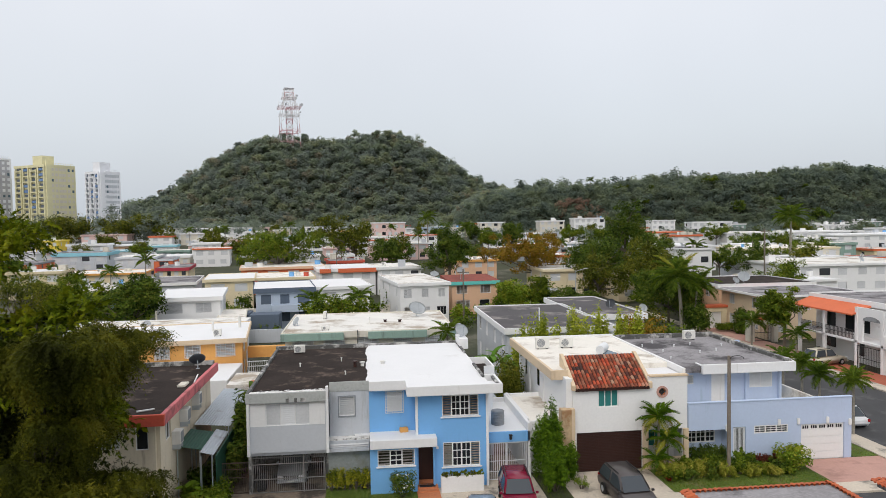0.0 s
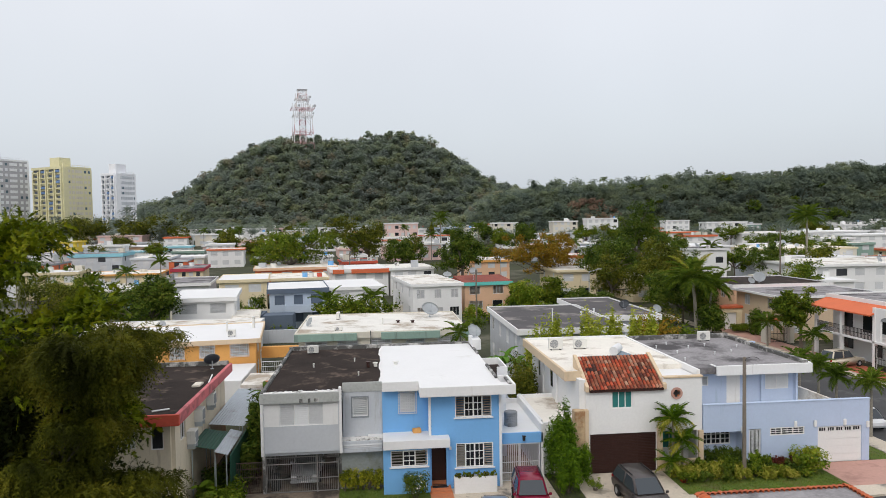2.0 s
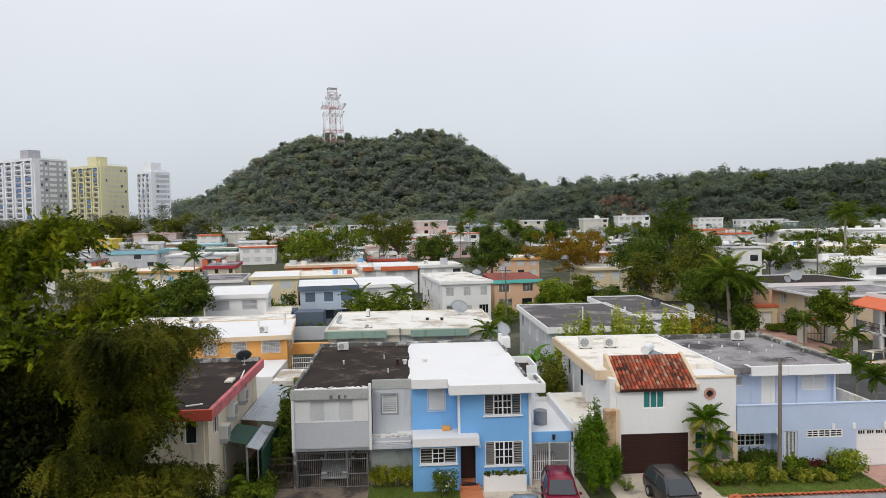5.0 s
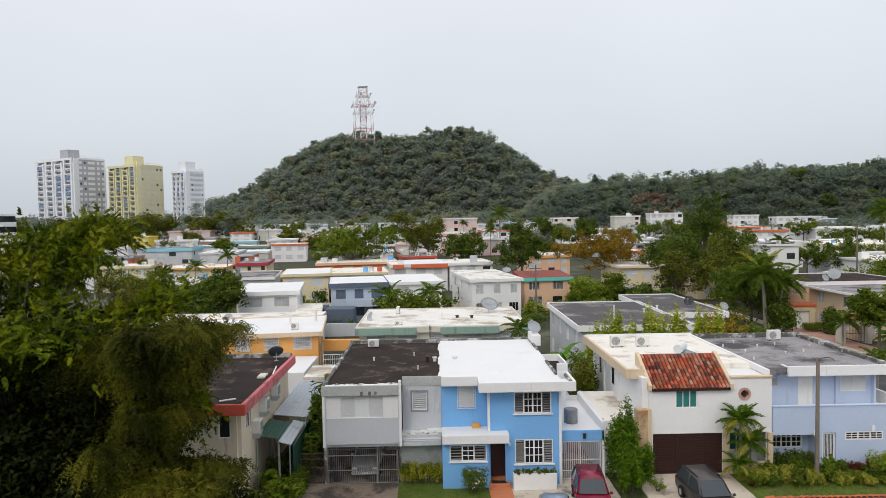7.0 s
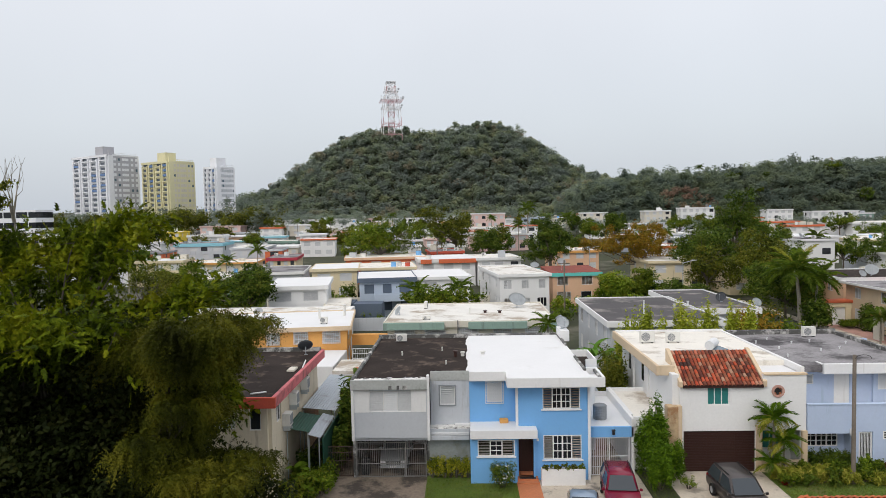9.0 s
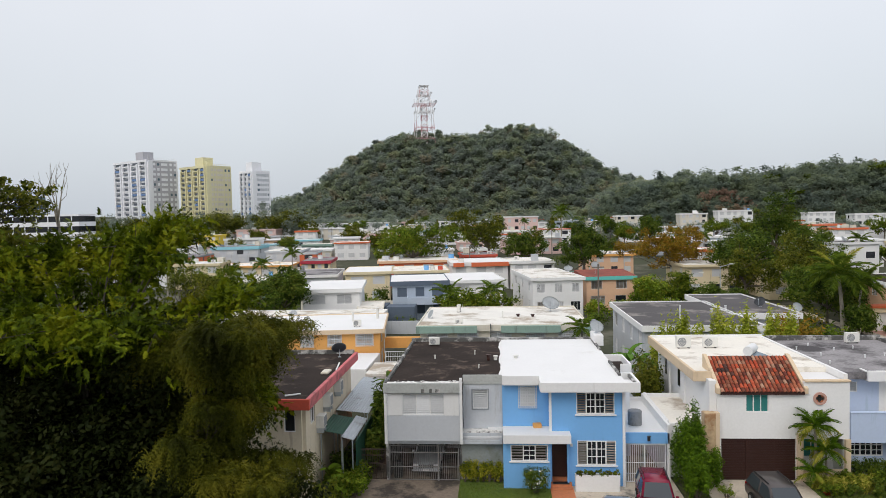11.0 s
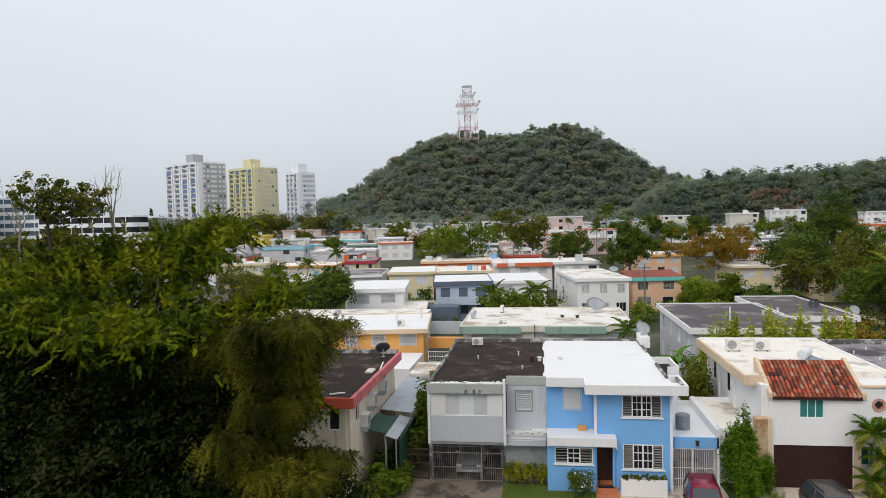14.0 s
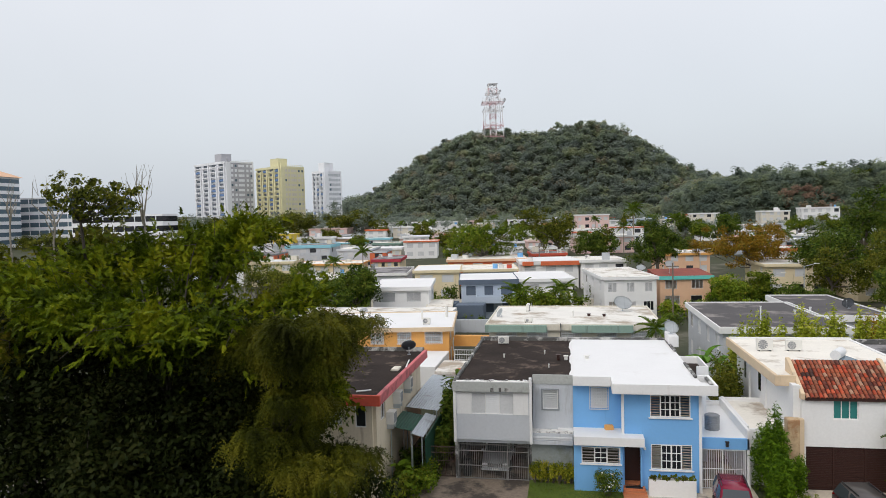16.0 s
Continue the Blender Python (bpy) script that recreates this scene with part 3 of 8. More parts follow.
slab("pavement_front", -70, 34.6, 36.0, 37.4, 0.14, "concrete", "concrete pavement in front of the gardens", "pavement")
slab("driveway_grey_house", -8.6, -1.75, 37.4, 47.0, 0.05, "old_concrete", "stained old concrete driveway")
slab("lawn_blue_house", -1.75, 3.62, 37.4, 41.2, 0.07, "lawn", "green front lawn beside the driveway", "lawn")
slab("entrance_path", 3.62, 4.95, 37.4, 40.0, 0.13, "clay", "orange clay-tiled entrance path", "path")
slab("driveway_blue_house", 4.95, 11.0, 37.4, 48.0, 0.05, "concrete", "stained cream concrete driveway")
slab("planting_bed", 11.0, 12.5, 37.4, 41.5, 0.09, "earth", "earth bed between two driveways", "bed")
slab("driveway_white_house", 12.5, 18.55, 37.4, 41.6, 0.05, "concrete", "pale concrete driveway before the garage")
slab("lawn_pale_blue_house", 18.55, 28.6, 37.4, 41.5, 0.07, "lawn", "green front lawn with planted border", "lawn")
slab("driveway_pale_blue_house", 28.6, 34.6, 37.4, 41.5, 0.05, "salmon", "salmon-coloured paved driveway")
slab("verge", 32.9, 34.6, 41.5, 60, 0.08, "lawn", "worn grass verge with palms", "verge")
slab("brick_forecourt", 49.0, 52.2, 52, 68, 0.1, "brick", "brick-red paved forecourt")
slab("forecourt", 49.0, 52.0, 68, 96, 0.1, "salmon", "sandy paved forecourt")

# ---- roof and wall fittings ----


def ac_unit(x, y, z, turn=0.0, w=0.85, h=0.62, d=0.34):
    ob = thing("air_conditioner", "off-white outdoor air-conditioning unit with round fan grille", "air conditioner", (x, y, z), turn, "roof air conditioners")
    part("casing", boxes((-w / 2, w / 2, 0, d, 0.07, h)), "ac", ob, bevel=0.02)
    bm = bmesh.new()
    tube(bm, (-w * 0.14, -0.012, h * 0.53), (-w * 0.14, 0.004, h * 0.53), h * 0.36, n=20)
    part("fan_opening", bm, "dark_grey", ob, "dark round fan opening")
    bm = bmesh.new()
    hub = bm.verts.new((-w * 0.14, -0.022, h * 0.53))
    for k in range(12):
        a = k * math.pi / 6
        rim = [bm.verts.new((-w * 0.14 + math.cos(b_) * h * 0.35, -0.018, h * 0.53 + math.sin(b_) * h * 0.35)) for b_ in (a - 0.05, a + 0.05)]
        bm.faces.new((hub, rim[0], rim[1]))
    part("fan_guard", bm, "ac", ob)
    for s in (-1, 1):
        part("foot", boxes((s * w * 0.35 - 0.04, s * w * 0.35 + 0.04, 0.0, d, 0, 0.075)), "black", ob)
    return ob


def dish(x, y, z, r=0.5, turn=0.0, tilt=35, material="dish", pole=0.5, label="pale satellite dish on a short mast"):
    ob = thing("satellite_dish", label, "satellite dish", (x, y, z), turn, "satellite dishes")
    bm = bmesh.new()
    tube(bm, (0, 0, 0), (0, 0, pole), 0.03, n=8)
    box(bm, -0.12, 0.12, -0.12, 0.12, 0, 0.02)
    part("mast", bm, "metal", ob)
    bm = bmesh.new()
    rings = []
    for k in range(6):
        rr = r * k / 5
        rings.append([bm.verts.new((rr * math.cos(a), rr * math.sin(a), 0.28 * rr * rr / r)) for a in [2 * math.pi * i / 20 for i in range(20)]] if k else [bm.verts.new((0, 0, 0))])
    for i in range(20):
        bm.faces.new((rings[0][0], rings[1][i], rings[1][(i + 1) % 20]))
        for k in range(1, 5):
            bm.faces.new((rings[k][i], rings[k + 1][i], rings[k + 1][(i + 1) % 20], rings[k][(i + 1) % 20]))
    bmesh.ops.solidify(bm, geom=bm.faces[:], thickness=0.02)
    bmesh.ops.transform(bm, matrix=pose(0, -0.06, pole, 90 - tilt), verts=bm.verts[:])
    part("reflector", bm, material, ob, smooth=True)
    bm = bmesh.new()
    f = Matrix(pose(0, -0.06, pole, 90 - tilt)) @ Vector((0, 0, r * 0.95))
    e = Matrix(pose(0, -0.06, pole, 90 - tilt)) @ Vector((0, -r * 0.9, 0.25 * r))
    tube(bm, e, f, 0.015, n=5)
    tube(bm, f, f + Vector((0, -0.06, 0.03)), 0.05, n=8)
    part("feed_arm", bm, "metal", ob)
    return ob


def vent_pipe(x, y, z, h=0.45, r=0.05, material="ac"):
    bm = bmesh.new()
    tube(bm, (0, 0, 0), (0, 0, h), r, n=8)
    tube(bm, (0, 0, h), (0, 0, h + 0.05), r * 1.5, n=8)
    return solid("vent_pipe", bm, material, "short vent pipe standing on the roof", "vent pipe", at=(x, y, z))


def water_tank(x, y, z, r=0.42, h=0.85, material="grey"):
    ob = thing("water_tank", "ribbed grey drum on the flat roof", "tank", (x, y, z))
    bm = bmesh.new()
    n = 18 if y < 100 else 10
    rows = [[bm.verts.new(((r + (0.014 if k % 2 else 0)) * math.cos(a), (r + (0.014 if k % 2 else 0)) * math.sin(a), h * k / 16)) for a in [2 * math.pi * i / n for i in range(n)]] for k in range(17 if y < 100 else 0)] or [[bm.verts.new((r * math.cos(a), r * math.sin(a), zz)) for a in [2 * math.pi * i / n for i in range(n)]] for zz in (0, h)]
    for lo, hi in zip(rows, rows[1:]):
        for i in range(n):
            bm.faces.new((lo[i], lo[(i + 1) % n], hi[(i + 1) % n], hi[i]))
    bm.faces.new(rows[-1])
    part("drum", bm, material, ob)
    bm = bmesh.new()
    tube(bm, (0, 0, h), (0, 0, h + 0.05), r * 1.04, r * 0.9, n=20)
    part("lid", bm, "dark_grey", ob)
    return ob


def tile_mesh(length, r):
    """One barrel tile, arched, lying along +y from its lower end."""
    def make():
        bm = bmesh.new()
        rows = []
        for y, rr in ((0, r), (length, r * 0.86)):
            rows.append([bm.verts.new((rr * math.cos(a), y, rr * math.sin(a) * 1.05)) for a in [math.pi * i / 5 for i in range(6)]])
            rows.append([bm.verts.new((rr * 0.8 * math.cos(a), y, rr * 0.8 * math.sin(a))) for a in [math.pi * i / 5 for i in range(6)]])
        for i in range(5):
            bm.faces.new((rows[0][i], rows[0][i + 1], rows[2][i + 1], rows[2][i]))
            bm.faces.new((rows[1][i], rows[0][i], rows[0][i + 1], rows[1][i + 1])[::-1])
        return mesh_of("roof_tile", bm, "tile")
    return shared(("tile", length, r), make)


# ---- grey town house ----
g = thing("grey_town_house", "weathered grey two-storey town house with a stained black roof", "house")
part("roof", wall_mesh(-6.05, 0.9, 5.62, 6.08, 40.55, 54.86, [(-1.5, 0.91, 40.54, 41.75)]), "black_roof", g).matrix_basis = Matrix(((1, 0, 0, 0), (0, 0, 1, 0), (0, 1, 0, 0), (0, 0, 0, 1)))
part("fascia", boxes((-6.25, -1.62, 40.4, 40.55, 5.6, 6.2)), "weathered", g, "weather-stained roof edge", bevel=0.02)
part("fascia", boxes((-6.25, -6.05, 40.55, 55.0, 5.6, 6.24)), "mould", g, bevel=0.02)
part("fascia", boxes((-1.5, 0.9, 41.6, 41.75, 5.84, 6.42)), "weathered", g, "weather-stained roof edge", bevel=0.02)
part("roof_rim", boxes((-6.05, -1.66, 40.56, 40.86, 6.05, 6.2)), "peel", g, "flaking white roof rim")
flake = random.Random(14)
bm = bmesh.new()
for i in range(170):
    x, y, r_ = flake.uniform(-6.0, -1.6), 40.86 + 0.75 * flake.random() ** 2.2, flake.uniform(0.03, 0.16)
    ring = [bm.verts.new((x + r_ * flake.uniform(0.5, 1.3) * math.cos(a), y + r_ * flake.uniform(0.4, 0.9) * math.sin(a), 6.088)) for a in [math.pi * j / 3.5 for j in range(7)]]
    bm.faces.new(ring)
part("flaked_coating", bm, "white_roof", g, "ragged flakes of old white coating")
part("roof_rim", boxes((-6.3, 0.9, 54.86, 55.15, 5.7, 6.36)), "mould", g, "mould-blackened rear parapet")
part("front_panel", wall_mesh(-6.1, -1.62, 40.62, 40.77, 2.62, 5.6, [(-5.15, -2.58, 4.2, 5.5)]), "light_grey", g)
part("upper_panel", each((-6.05, -5.15, 40.6, 40.618, 4.2, 5.55), (-2.58, -1.72, 40.6, 40.618, 4.2, 5.55)), "white", g, "white-painted panels beside the louvres")
for xx in (-6.22, -1.66):
    part("pilaster", boxes((xx, xx + 0.16, 40.42, 40.75, 2.5, 5.6 if xx < -5 else 6.45)), "white", g, bevel=0.015)
window(g, -5.15, 40.7, 4.2, 2.57, 1.3, "shut_grey", cells=3)
part("wall", boxes((-6.25, -6.1, 40.77, 55, 2.62, 5.6)), "light_grey", g)
part("wall", boxes((-6.25, 0.9, 54.7, 54.85, 0, 5.6)), "light_grey", g)
part("floor_slab", boxes((-6.1, 0.85, 40.8, 54.7, 2.4, 2.62)), "light_grey", g)
# Carport walls: the unlit inside is put into their dark colour.
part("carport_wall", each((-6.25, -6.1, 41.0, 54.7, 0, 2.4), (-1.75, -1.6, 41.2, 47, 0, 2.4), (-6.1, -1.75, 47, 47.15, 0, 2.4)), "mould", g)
part("recessed_wall", wall_mesh(-1.5, 0.88, 41.64, 41.79, 3.0, 5.84, [(-0.91, 0.01, 4.33, 5.5)]), "light_grey", g)
window(g, -0.91, 41.72, 4.33, 0.92, 1.17, "louvre", cells=1)
part("window_surround", boxes((-0.99, -0.91, 41.6, 41.66, 4.25, 5.58), (0.01, 0.09, 41.6, 41.66, 4.25, 5.58), (-0.91, 0.01, 41.6, 41.66, 4.25, 4.33), (-0.91, 0.01, 41.6, 41.66, 5.5, 5.58)), "grey_rail", g, "grey metal window surround")
part("ledge", boxes((-1.58, 0.88, 40.98, 42.0, 2.62, 3.02)), "light_grey", g, "stained ledge under the recessed wall", bevel=0.02)
part("slat_panel", blades_mesh(2.3, 0.44, "slat"), "slat", g, "white slatted panel under the ledge", at=(-1.48, 40.94, 2.42))
part("ledge_roof", boxes((-1.55, 0.88, 41.05, 41.64, 3.02, 3.1)), "peel", g)
part("ground_wall", boxes((-1.6, 0.88, 41.2, 41.35, 0, 2.62)), "green_grey", g, "darker grey-green ground-floor wall")
for a, b in ((-3.1, -2.8), (-3.95, -3.75), (-3.45, -3.3)):
    part("stain_patch", boxes((a, b, 40.385, 40.398, 5.62, 5.86)), "mould", g)


def gate(name, label, x0, x1, y, z0, z1, n, rails, material, posts=(), r=0.010):
    ob = thing(name, label, "gate", (x0, y, z0))
    w, h = x1 - x0, z1 - z0
    part("gate_frame", boxes((0, w, -0.025, 0.025, h - 0.06, h), (0, w, -0.025, 0.025, 0.03, 0.08), (0, 0.06, -0.028, 0.028, 0, h), (w - 0.06, w, -0.028, 0.028, 0, h)), material, ob)
    me = shared(("bar", h, material), lambda: mesh_of("bar", boxes((-r, r, -r, r, 0.05, h - 0.03)), material))
    for i in range(1, n):
        part("bar", me, material, ob, at=(w * i / n, 0, 0))
    for zz in rails:
        part("rail", boxes((0, w, -0.02, 0.02, zz - 0.025, zz + 0.025)), material, ob)
    for xx in posts:
        part("post", boxes((xx - 0.04, xx + 0.04, -0.04, 0.04, 0, h)), material, ob)
    return ob


gate("carport_gate", "grey barred metal carport gate reaching to the ceiling", -6.1, -1.78, 41.05, 0.05, 2.6, 38, (0.85, 1.75, 2.15), "iron", (3.05,))
gate("yard_gate", "dark rusty barred side-yard gate", -8.45, -6.28, 41.2, 0.05, 1.95, 20, (1.0, 1.5), "rust")

# ---- blue town house ----
b = thing("blue_town_house", "sky-blue two-storey town house with a bright white roof", "house")
part("roof", boxes((0.93, 8.15, 41.2, 54.85, 5.9, 6.22)), "white_roof", b)
part("roof", boxes((3.2, 8.66, 39.75, 41.2, 5.9, 6.22)), "white_roof", b)
part("fascia", boxes((0.9, 3.1, 41.0, 41.16, 5.92, 6.5)), "white", b, bevel=0.02)
part("fascia", boxes((3.1, 8.8, 39.6, 39.75, 5.84, 6.42)), "white", b, bevel=0.02)
part("fascia", boxes((3.1, 3.2, 39.75, 41.16, 5.84, 6.4)), "white", b)
part("fascia", boxes((8.66, 8.8, 39.75, 42.2, 5.84, 6.42)), "white", b)
part("fascia", boxes((8.15, 8.66, 42.06, 42.2, 5.84, 6.42)), "white", b)
part("roof_rim", each((8.52, 8.64, 39.8, 42.0, 6.22, 6.36), (8.0, 8.16, 42.2, 46.2, 6.1, 6.34), (8.0, 8.16, 50.2, 54.85, 6.1, 6.34), (0.9, 8.16, 54.86, 55.1, 5.7, 6.36)), "mould", b, "mould-blackened roof rim")
part("roof", boxes((8.16, 9.3, 45.6, 48.6, 5.6, 5.75)), "black_roof", b, "dark side bay roof")
part("fascia", each((9.3, 9.42, 45.46, 48.74, 5.45, 6.22), (8.7, 9.3, 45.46, 45.6, 5.45, 6.22), (8.16, 9.3, 48.6, 48.74, 5.45, 6.22)), "white", b, bevel=0.01)
part("wall", boxes((8.16, 9.3, 45.6, 48.6, 0, 5.6)), "white", b)
part("fascia", boxes((8.0, 8.7, 52.6, 54.8, 6.1, 6.9)), "white", b, bevel=0.01)
part("wall", wall_mesh(3.7, 7.93, 40.4, 40.55, 0, 5.84, [(5.24, 7.45, 4.36, 5.66), (5.26, 7.52, 1.31, 2.78), (3.78, 4.66, 0.3, 2.62)]), "blue", b)
part("wall", wall_mesh(0.9, 3.7, 41.5, 41.65, 3.0, 5.92, [(1.96, 2.91, 4.5, 5.73)]), "blue", b)
part("wall", boxes((3.7, 3.85, 40.55, 41.5, 2.85, 5.84)), "blue", b)
part("wall", each((7.78, 7.93, 40.55, 54.7, 0, 5.84), (0.9, 7.78, 54.7, 54.85, 0, 5.84)), "blue", b)
part("party_wall", boxes((0.88, 1.0, 41.65, 54.7, 0, 5.9)), "grey", b)
part("porch_room_wall", wall_mesh(0.9, 3.66, 39.9, 40.05, 0, 2.85, [(1.33, 3.51, 1.71, 2.67)]), "blue", b)
part("porch_room_wall", each((3.51, 3.66, 40.05, 42, 0, 2.85), (0.9, 1.05, 40.05, 42, 0, 2.85)), "blue", b)
part("porch_roof", each((0.9, 4.83, 39.5, 40.38, 2.85, 3.36), (0.9, 3.68, 40.38, 43.4, 2.85, 3.3)), "white_roof", b, bevel=0.02)
part("porch_roof", boxes((0.0, 0.9, 41.3, 42.5, 3.12, 3.2)), "white_roof", b)
for xx, z0 in ((3.63, 3.36), (7.9, 0.0)):
    part("corner_trim", boxes((xx, xx + 0.15, 40.3, 40.46, z0, 5.84)), "white", b)
window(b, 5.24, 40.44, 4.36, 2.21, 1.3, "mixed", cells=4)
window(b, 5.26, 40.44, 1.31, 2.26, 1.47, "mixed", cells=4)
window(b, 1.33, 39.94, 1.71, 2.18, 0.96, "mixed", cells=3)
window(b, 1.96, 41.56, 4.5, 0.95, 1.23, "shut", cells=1)
part("window_grille", bars_mesh(1.1, 1.36, 8, 8, "rail", 0.016), "rail", b, at=(1.88, 41.42, 4.44))
for x0, x1, yy, z0 in ((5.14, 7.55, 40.38, 4.28), (5.16, 7.62, 40.38, 1.23), (1.25, 3.58, 39.88, 1.63)):
    part("window_sill", boxes((x0, x1, yy - 0.08, yy, z0, z0 + 0.08)), "white", b, bevel=0.01)
part("door", boxes((3.72, 4.72, 41.2, 41.26, 0.3, 2.62)), "brown", b, "dark brown timber entrance door", bevel=0.01)
part("wall", boxes((4.66, 4.76, 40.2, 40.4, 0.0, 2.85)), "blue", b)
part("door_step", boxes((3.68, 4.9, 39.95, 41.2, 0, 0.3)), "clay", b)
part("door_step", boxes((3.68, 4.9, 39.6, 39.95, 0, 0.2)), "clay", b)
part("door_mat", boxes((3.8, 4.75, 39.98, 40.3, 0.3, 0.32)), "black", b)
# Recess sides in dark door brown, so the entrance reads as shaded.
part("hall_wall", each((3.66, 3.72, 40.55, 41.3, 0, 2.85), (4.72, 4.78, 40.55, 41.3, 0, 2.85)), "brown", b)
part("meter_box", boxes((4.85, 4.98, 40.3, 40.4, 2.45, 2.6)), "ac", b)
bm = bmesh.new()
jag = random.Random(3)
edge_a, edge_b = [], []
for i in range(131):
    y = 41.8 + i * 0.1
    edge_a.append([bm.verts.new((0.94 - (0.16 + 0.06 * math.sin(i * 0.13) + 0.02 * math.sin(i * 0.37 + 1) + jag.uniform(-0.008, 0.008)), y, z)) for z in (6.07, 6.095)])
    edge_b.append([bm.verts.new((0.94, y, z)) for z in (6.07, 6.095)])
for i in range(130):
    bm.faces.new((edge_a[i][1], edge_b[i][1], edge_b[i + 1][1], edge_a[i + 1][1]))
    bm.faces.new((edge_a[i][0], edge_a[i][1], edge_a[i + 1][1], edge_a[i + 1][0]))
part("coating_edge", bm, "white_roof", b, "uneven brushed edge of the white roof coating")
# side annex with its gate
part("annex_band", boxes((8.06, 10.75, 41.0, 41.15, 2.42, 3.05)), "blue", b)
part("annex_roof", boxes((7.94, 10.62, 41.15, 48.2, 2.8, 3.0)), "white_roof", b)
part("annex_parapet", each((10.62, 10.8, 41.0, 48.4, 0, 3.55), (7.94, 10.62, 48.2, 48.4, 0, 3.3)), "white", b, bevel=0.02)
part("wall_lamp", boxes((9.45, 9.6, 40.84, 40.99, 2.6, 2.85), (9.42, 9.63, 40.82, 40.99, 2.85, 2.9)), "dark_rail", b, "black wall lantern", bevel=0.01)
gate("entrance_gate", "white barred metal gate under the annex", 8.1, 10.55, 41.06, 0.05, 2.4, 20, (0.55, 1.2), "rail", (1.2,), 0.017)
pl = thing("planter", "white masonry window planter with low green plants", "planter", (5.05, 39.55, 0.05))
part("trough", each((0, 2.55, 0, 0.08, 0, 0.95), (0, 2.55, 0.32, 0.4, 0, 0.95), (0, 0.08, 0.08, 0.32, 0, 0.95), (2.47, 2.55, 0.08, 0.32, 0, 0.95)), "white", pl)
part("soil", boxes((0.08, 2.47, 0.08, 0.32, 0, 0.85)), "earth", pl)
loose = solid("cardboard_box", boxes((0, 0.5, 0, 0.35, 0, 0.25)), "orange", "small ochre box lying on the porch roof", "box", bevel=0.02, at=(2.75, 41.05, 3.3), turn=8)
water_tank(9.1, 42.9, 3.0, 0.42, 0.85, "dark_grey")

# ---- white house with a tiled pent roof ----
w = thing("white_tiled_house", "white two-storey house with a sloping clay-tile roof over the garage", "house")
part("wall", wall_mesh(13.7, 21.28, 41.6, 41.8, 2.55, 5.98, [(15.35, 16.68, 4.14, 5.29), (19.3, 19.86, 4.7, 5.24), (13.69, 18.68, 5.32, 5.99)]), "white", w)
part("wall", wall_mesh(13.7, 21.28, 41.6, 41.8, 0, 2.55, [(13.92, 18.24, 0, 2.55), (18.62, 20.95, 0, 2.55)]), "white", w)
part("wall", each((13.3, 13.5, 42.6, 55, 0, 5.8), (21.1, 21.28, 41.8, 55, 0, 5.98), (13.5, 21.1, 54.8, 55, 0, 5.8), (13.3, 13.7, 41.8, 42.6, 0, 6.0)), "white", w)
part("roof", boxes((12.75, 21.1, 44.2, 55.0, 5.9, 6.28)), "beige_roof", w)
part("roof", boxes((18.9, 21.1, 41.9, 44.2, 5.6, 5.95)), "white_roof", w)
part("roof", boxes((12.75, 13.6, 42.65, 44.2, 5.9, 6.28)), "beige_roof", w)
part("roof_edge", each((12.55, 12.75, 42.5, 55.2, 5.78, 6.4), (12.75, 13.68, 42.5, 42.65, 5.78, 6.4)), "beige", w, "beige-painted roof edge", bevel=0.02)
part("roof_edge", boxes((18.72, 21.32, 41.52, 41.9, 5.95, 6.06)), "beige", w, bevel=0.015)
part("roof_edge", boxes((12.75, 21.3, 55.0, 55.2, 5.78, 6.45)), "white", w, bevel=0.015)
part("roof_rim", boxes((21.1, 21.3, 41.9, 55.0, 5.9, 6.36)), "white", w)
for xx in (13.62, 18.66):
    bm = bmesh.new()
    outline = [(41.45, 5.28), (41.45, 5.62), (44.1, 7.12), (44.35, 7.12), (44.35, 5.9), (42.2, 5.28)]
    lo = [bm.verts.new((xx, y, z)) for y, z in outline]
    hi = [bm.verts.new((xx + 0.22, y, z)) for y, z in outline]
    bm.faces.new(lo), bm.faces.new(hi[::-1])
    for i in range(len(outline)):
        bm.faces.new((lo[i], lo[(i + 1) % 6], hi[(i + 1) % 6], hi[i]))
    part("gable_edge", bm, "beige", w, "sloping beige side parapet", bevel=0.015)
bm = bmesh.new()
lo = [bm.verts.new((13.84, y, z)) for y, z in ((41.4, 5.24), (41.4, 5.4), (44.1, 6.98), (44.3, 6.98), (44.3, 5.9), (42.4, 5.24))]
hi = [bm.verts.new((18.66, v.co.y, v.co.z)) for v in lo]
bm.faces.new(lo), bm.faces.new(hi[::-1])
for i in range(6):
    bm.faces.new((lo[i], lo[(i + 1) % 6], hi[(i + 1) % 6], hi[i]))
pent = part("tile_roof", bm, "tile_bed", w, "sloping bed of the clay-tile roof")
slope = math.degrees(math.atan2(1.58, 2.7))
rowlen = math.hypot(1.58, 2.7)
tme = tile_mesh(0.44, 0.1)
for r_ in range(9):
    for c_ in range(20):
        t_ = part("roof_tile", tme, "tile", pent)
        u = r_ * (rowlen - 0.4) / 8 - 0.06
        t_.matrix_basis = pose(13.97 + c_ * 0.2395, 41.38 + u * math.cos(radians(slope)), 5.41 + u * math.sin(radians(slope)) + 0.02, slope - 5.5 + 2.5 * random.random(), 0, random.uniform(-3, 3))
gd = part("garage_door", boxes((13.92, 18.24, 41.72, 41.76, 0.02, 2.55)), "brown", w, "dark brown slatted garage door")
sl = mesh_of("door_slat", boxes((0, 4.32, -0.02, 0.02, 0, 0.075)), "brown", bevel=0.008)
for k in range(25):
    part("door_slat", sl, "brown", gd, at=(13.92, 41.7, 0.04 + k * 0.1))
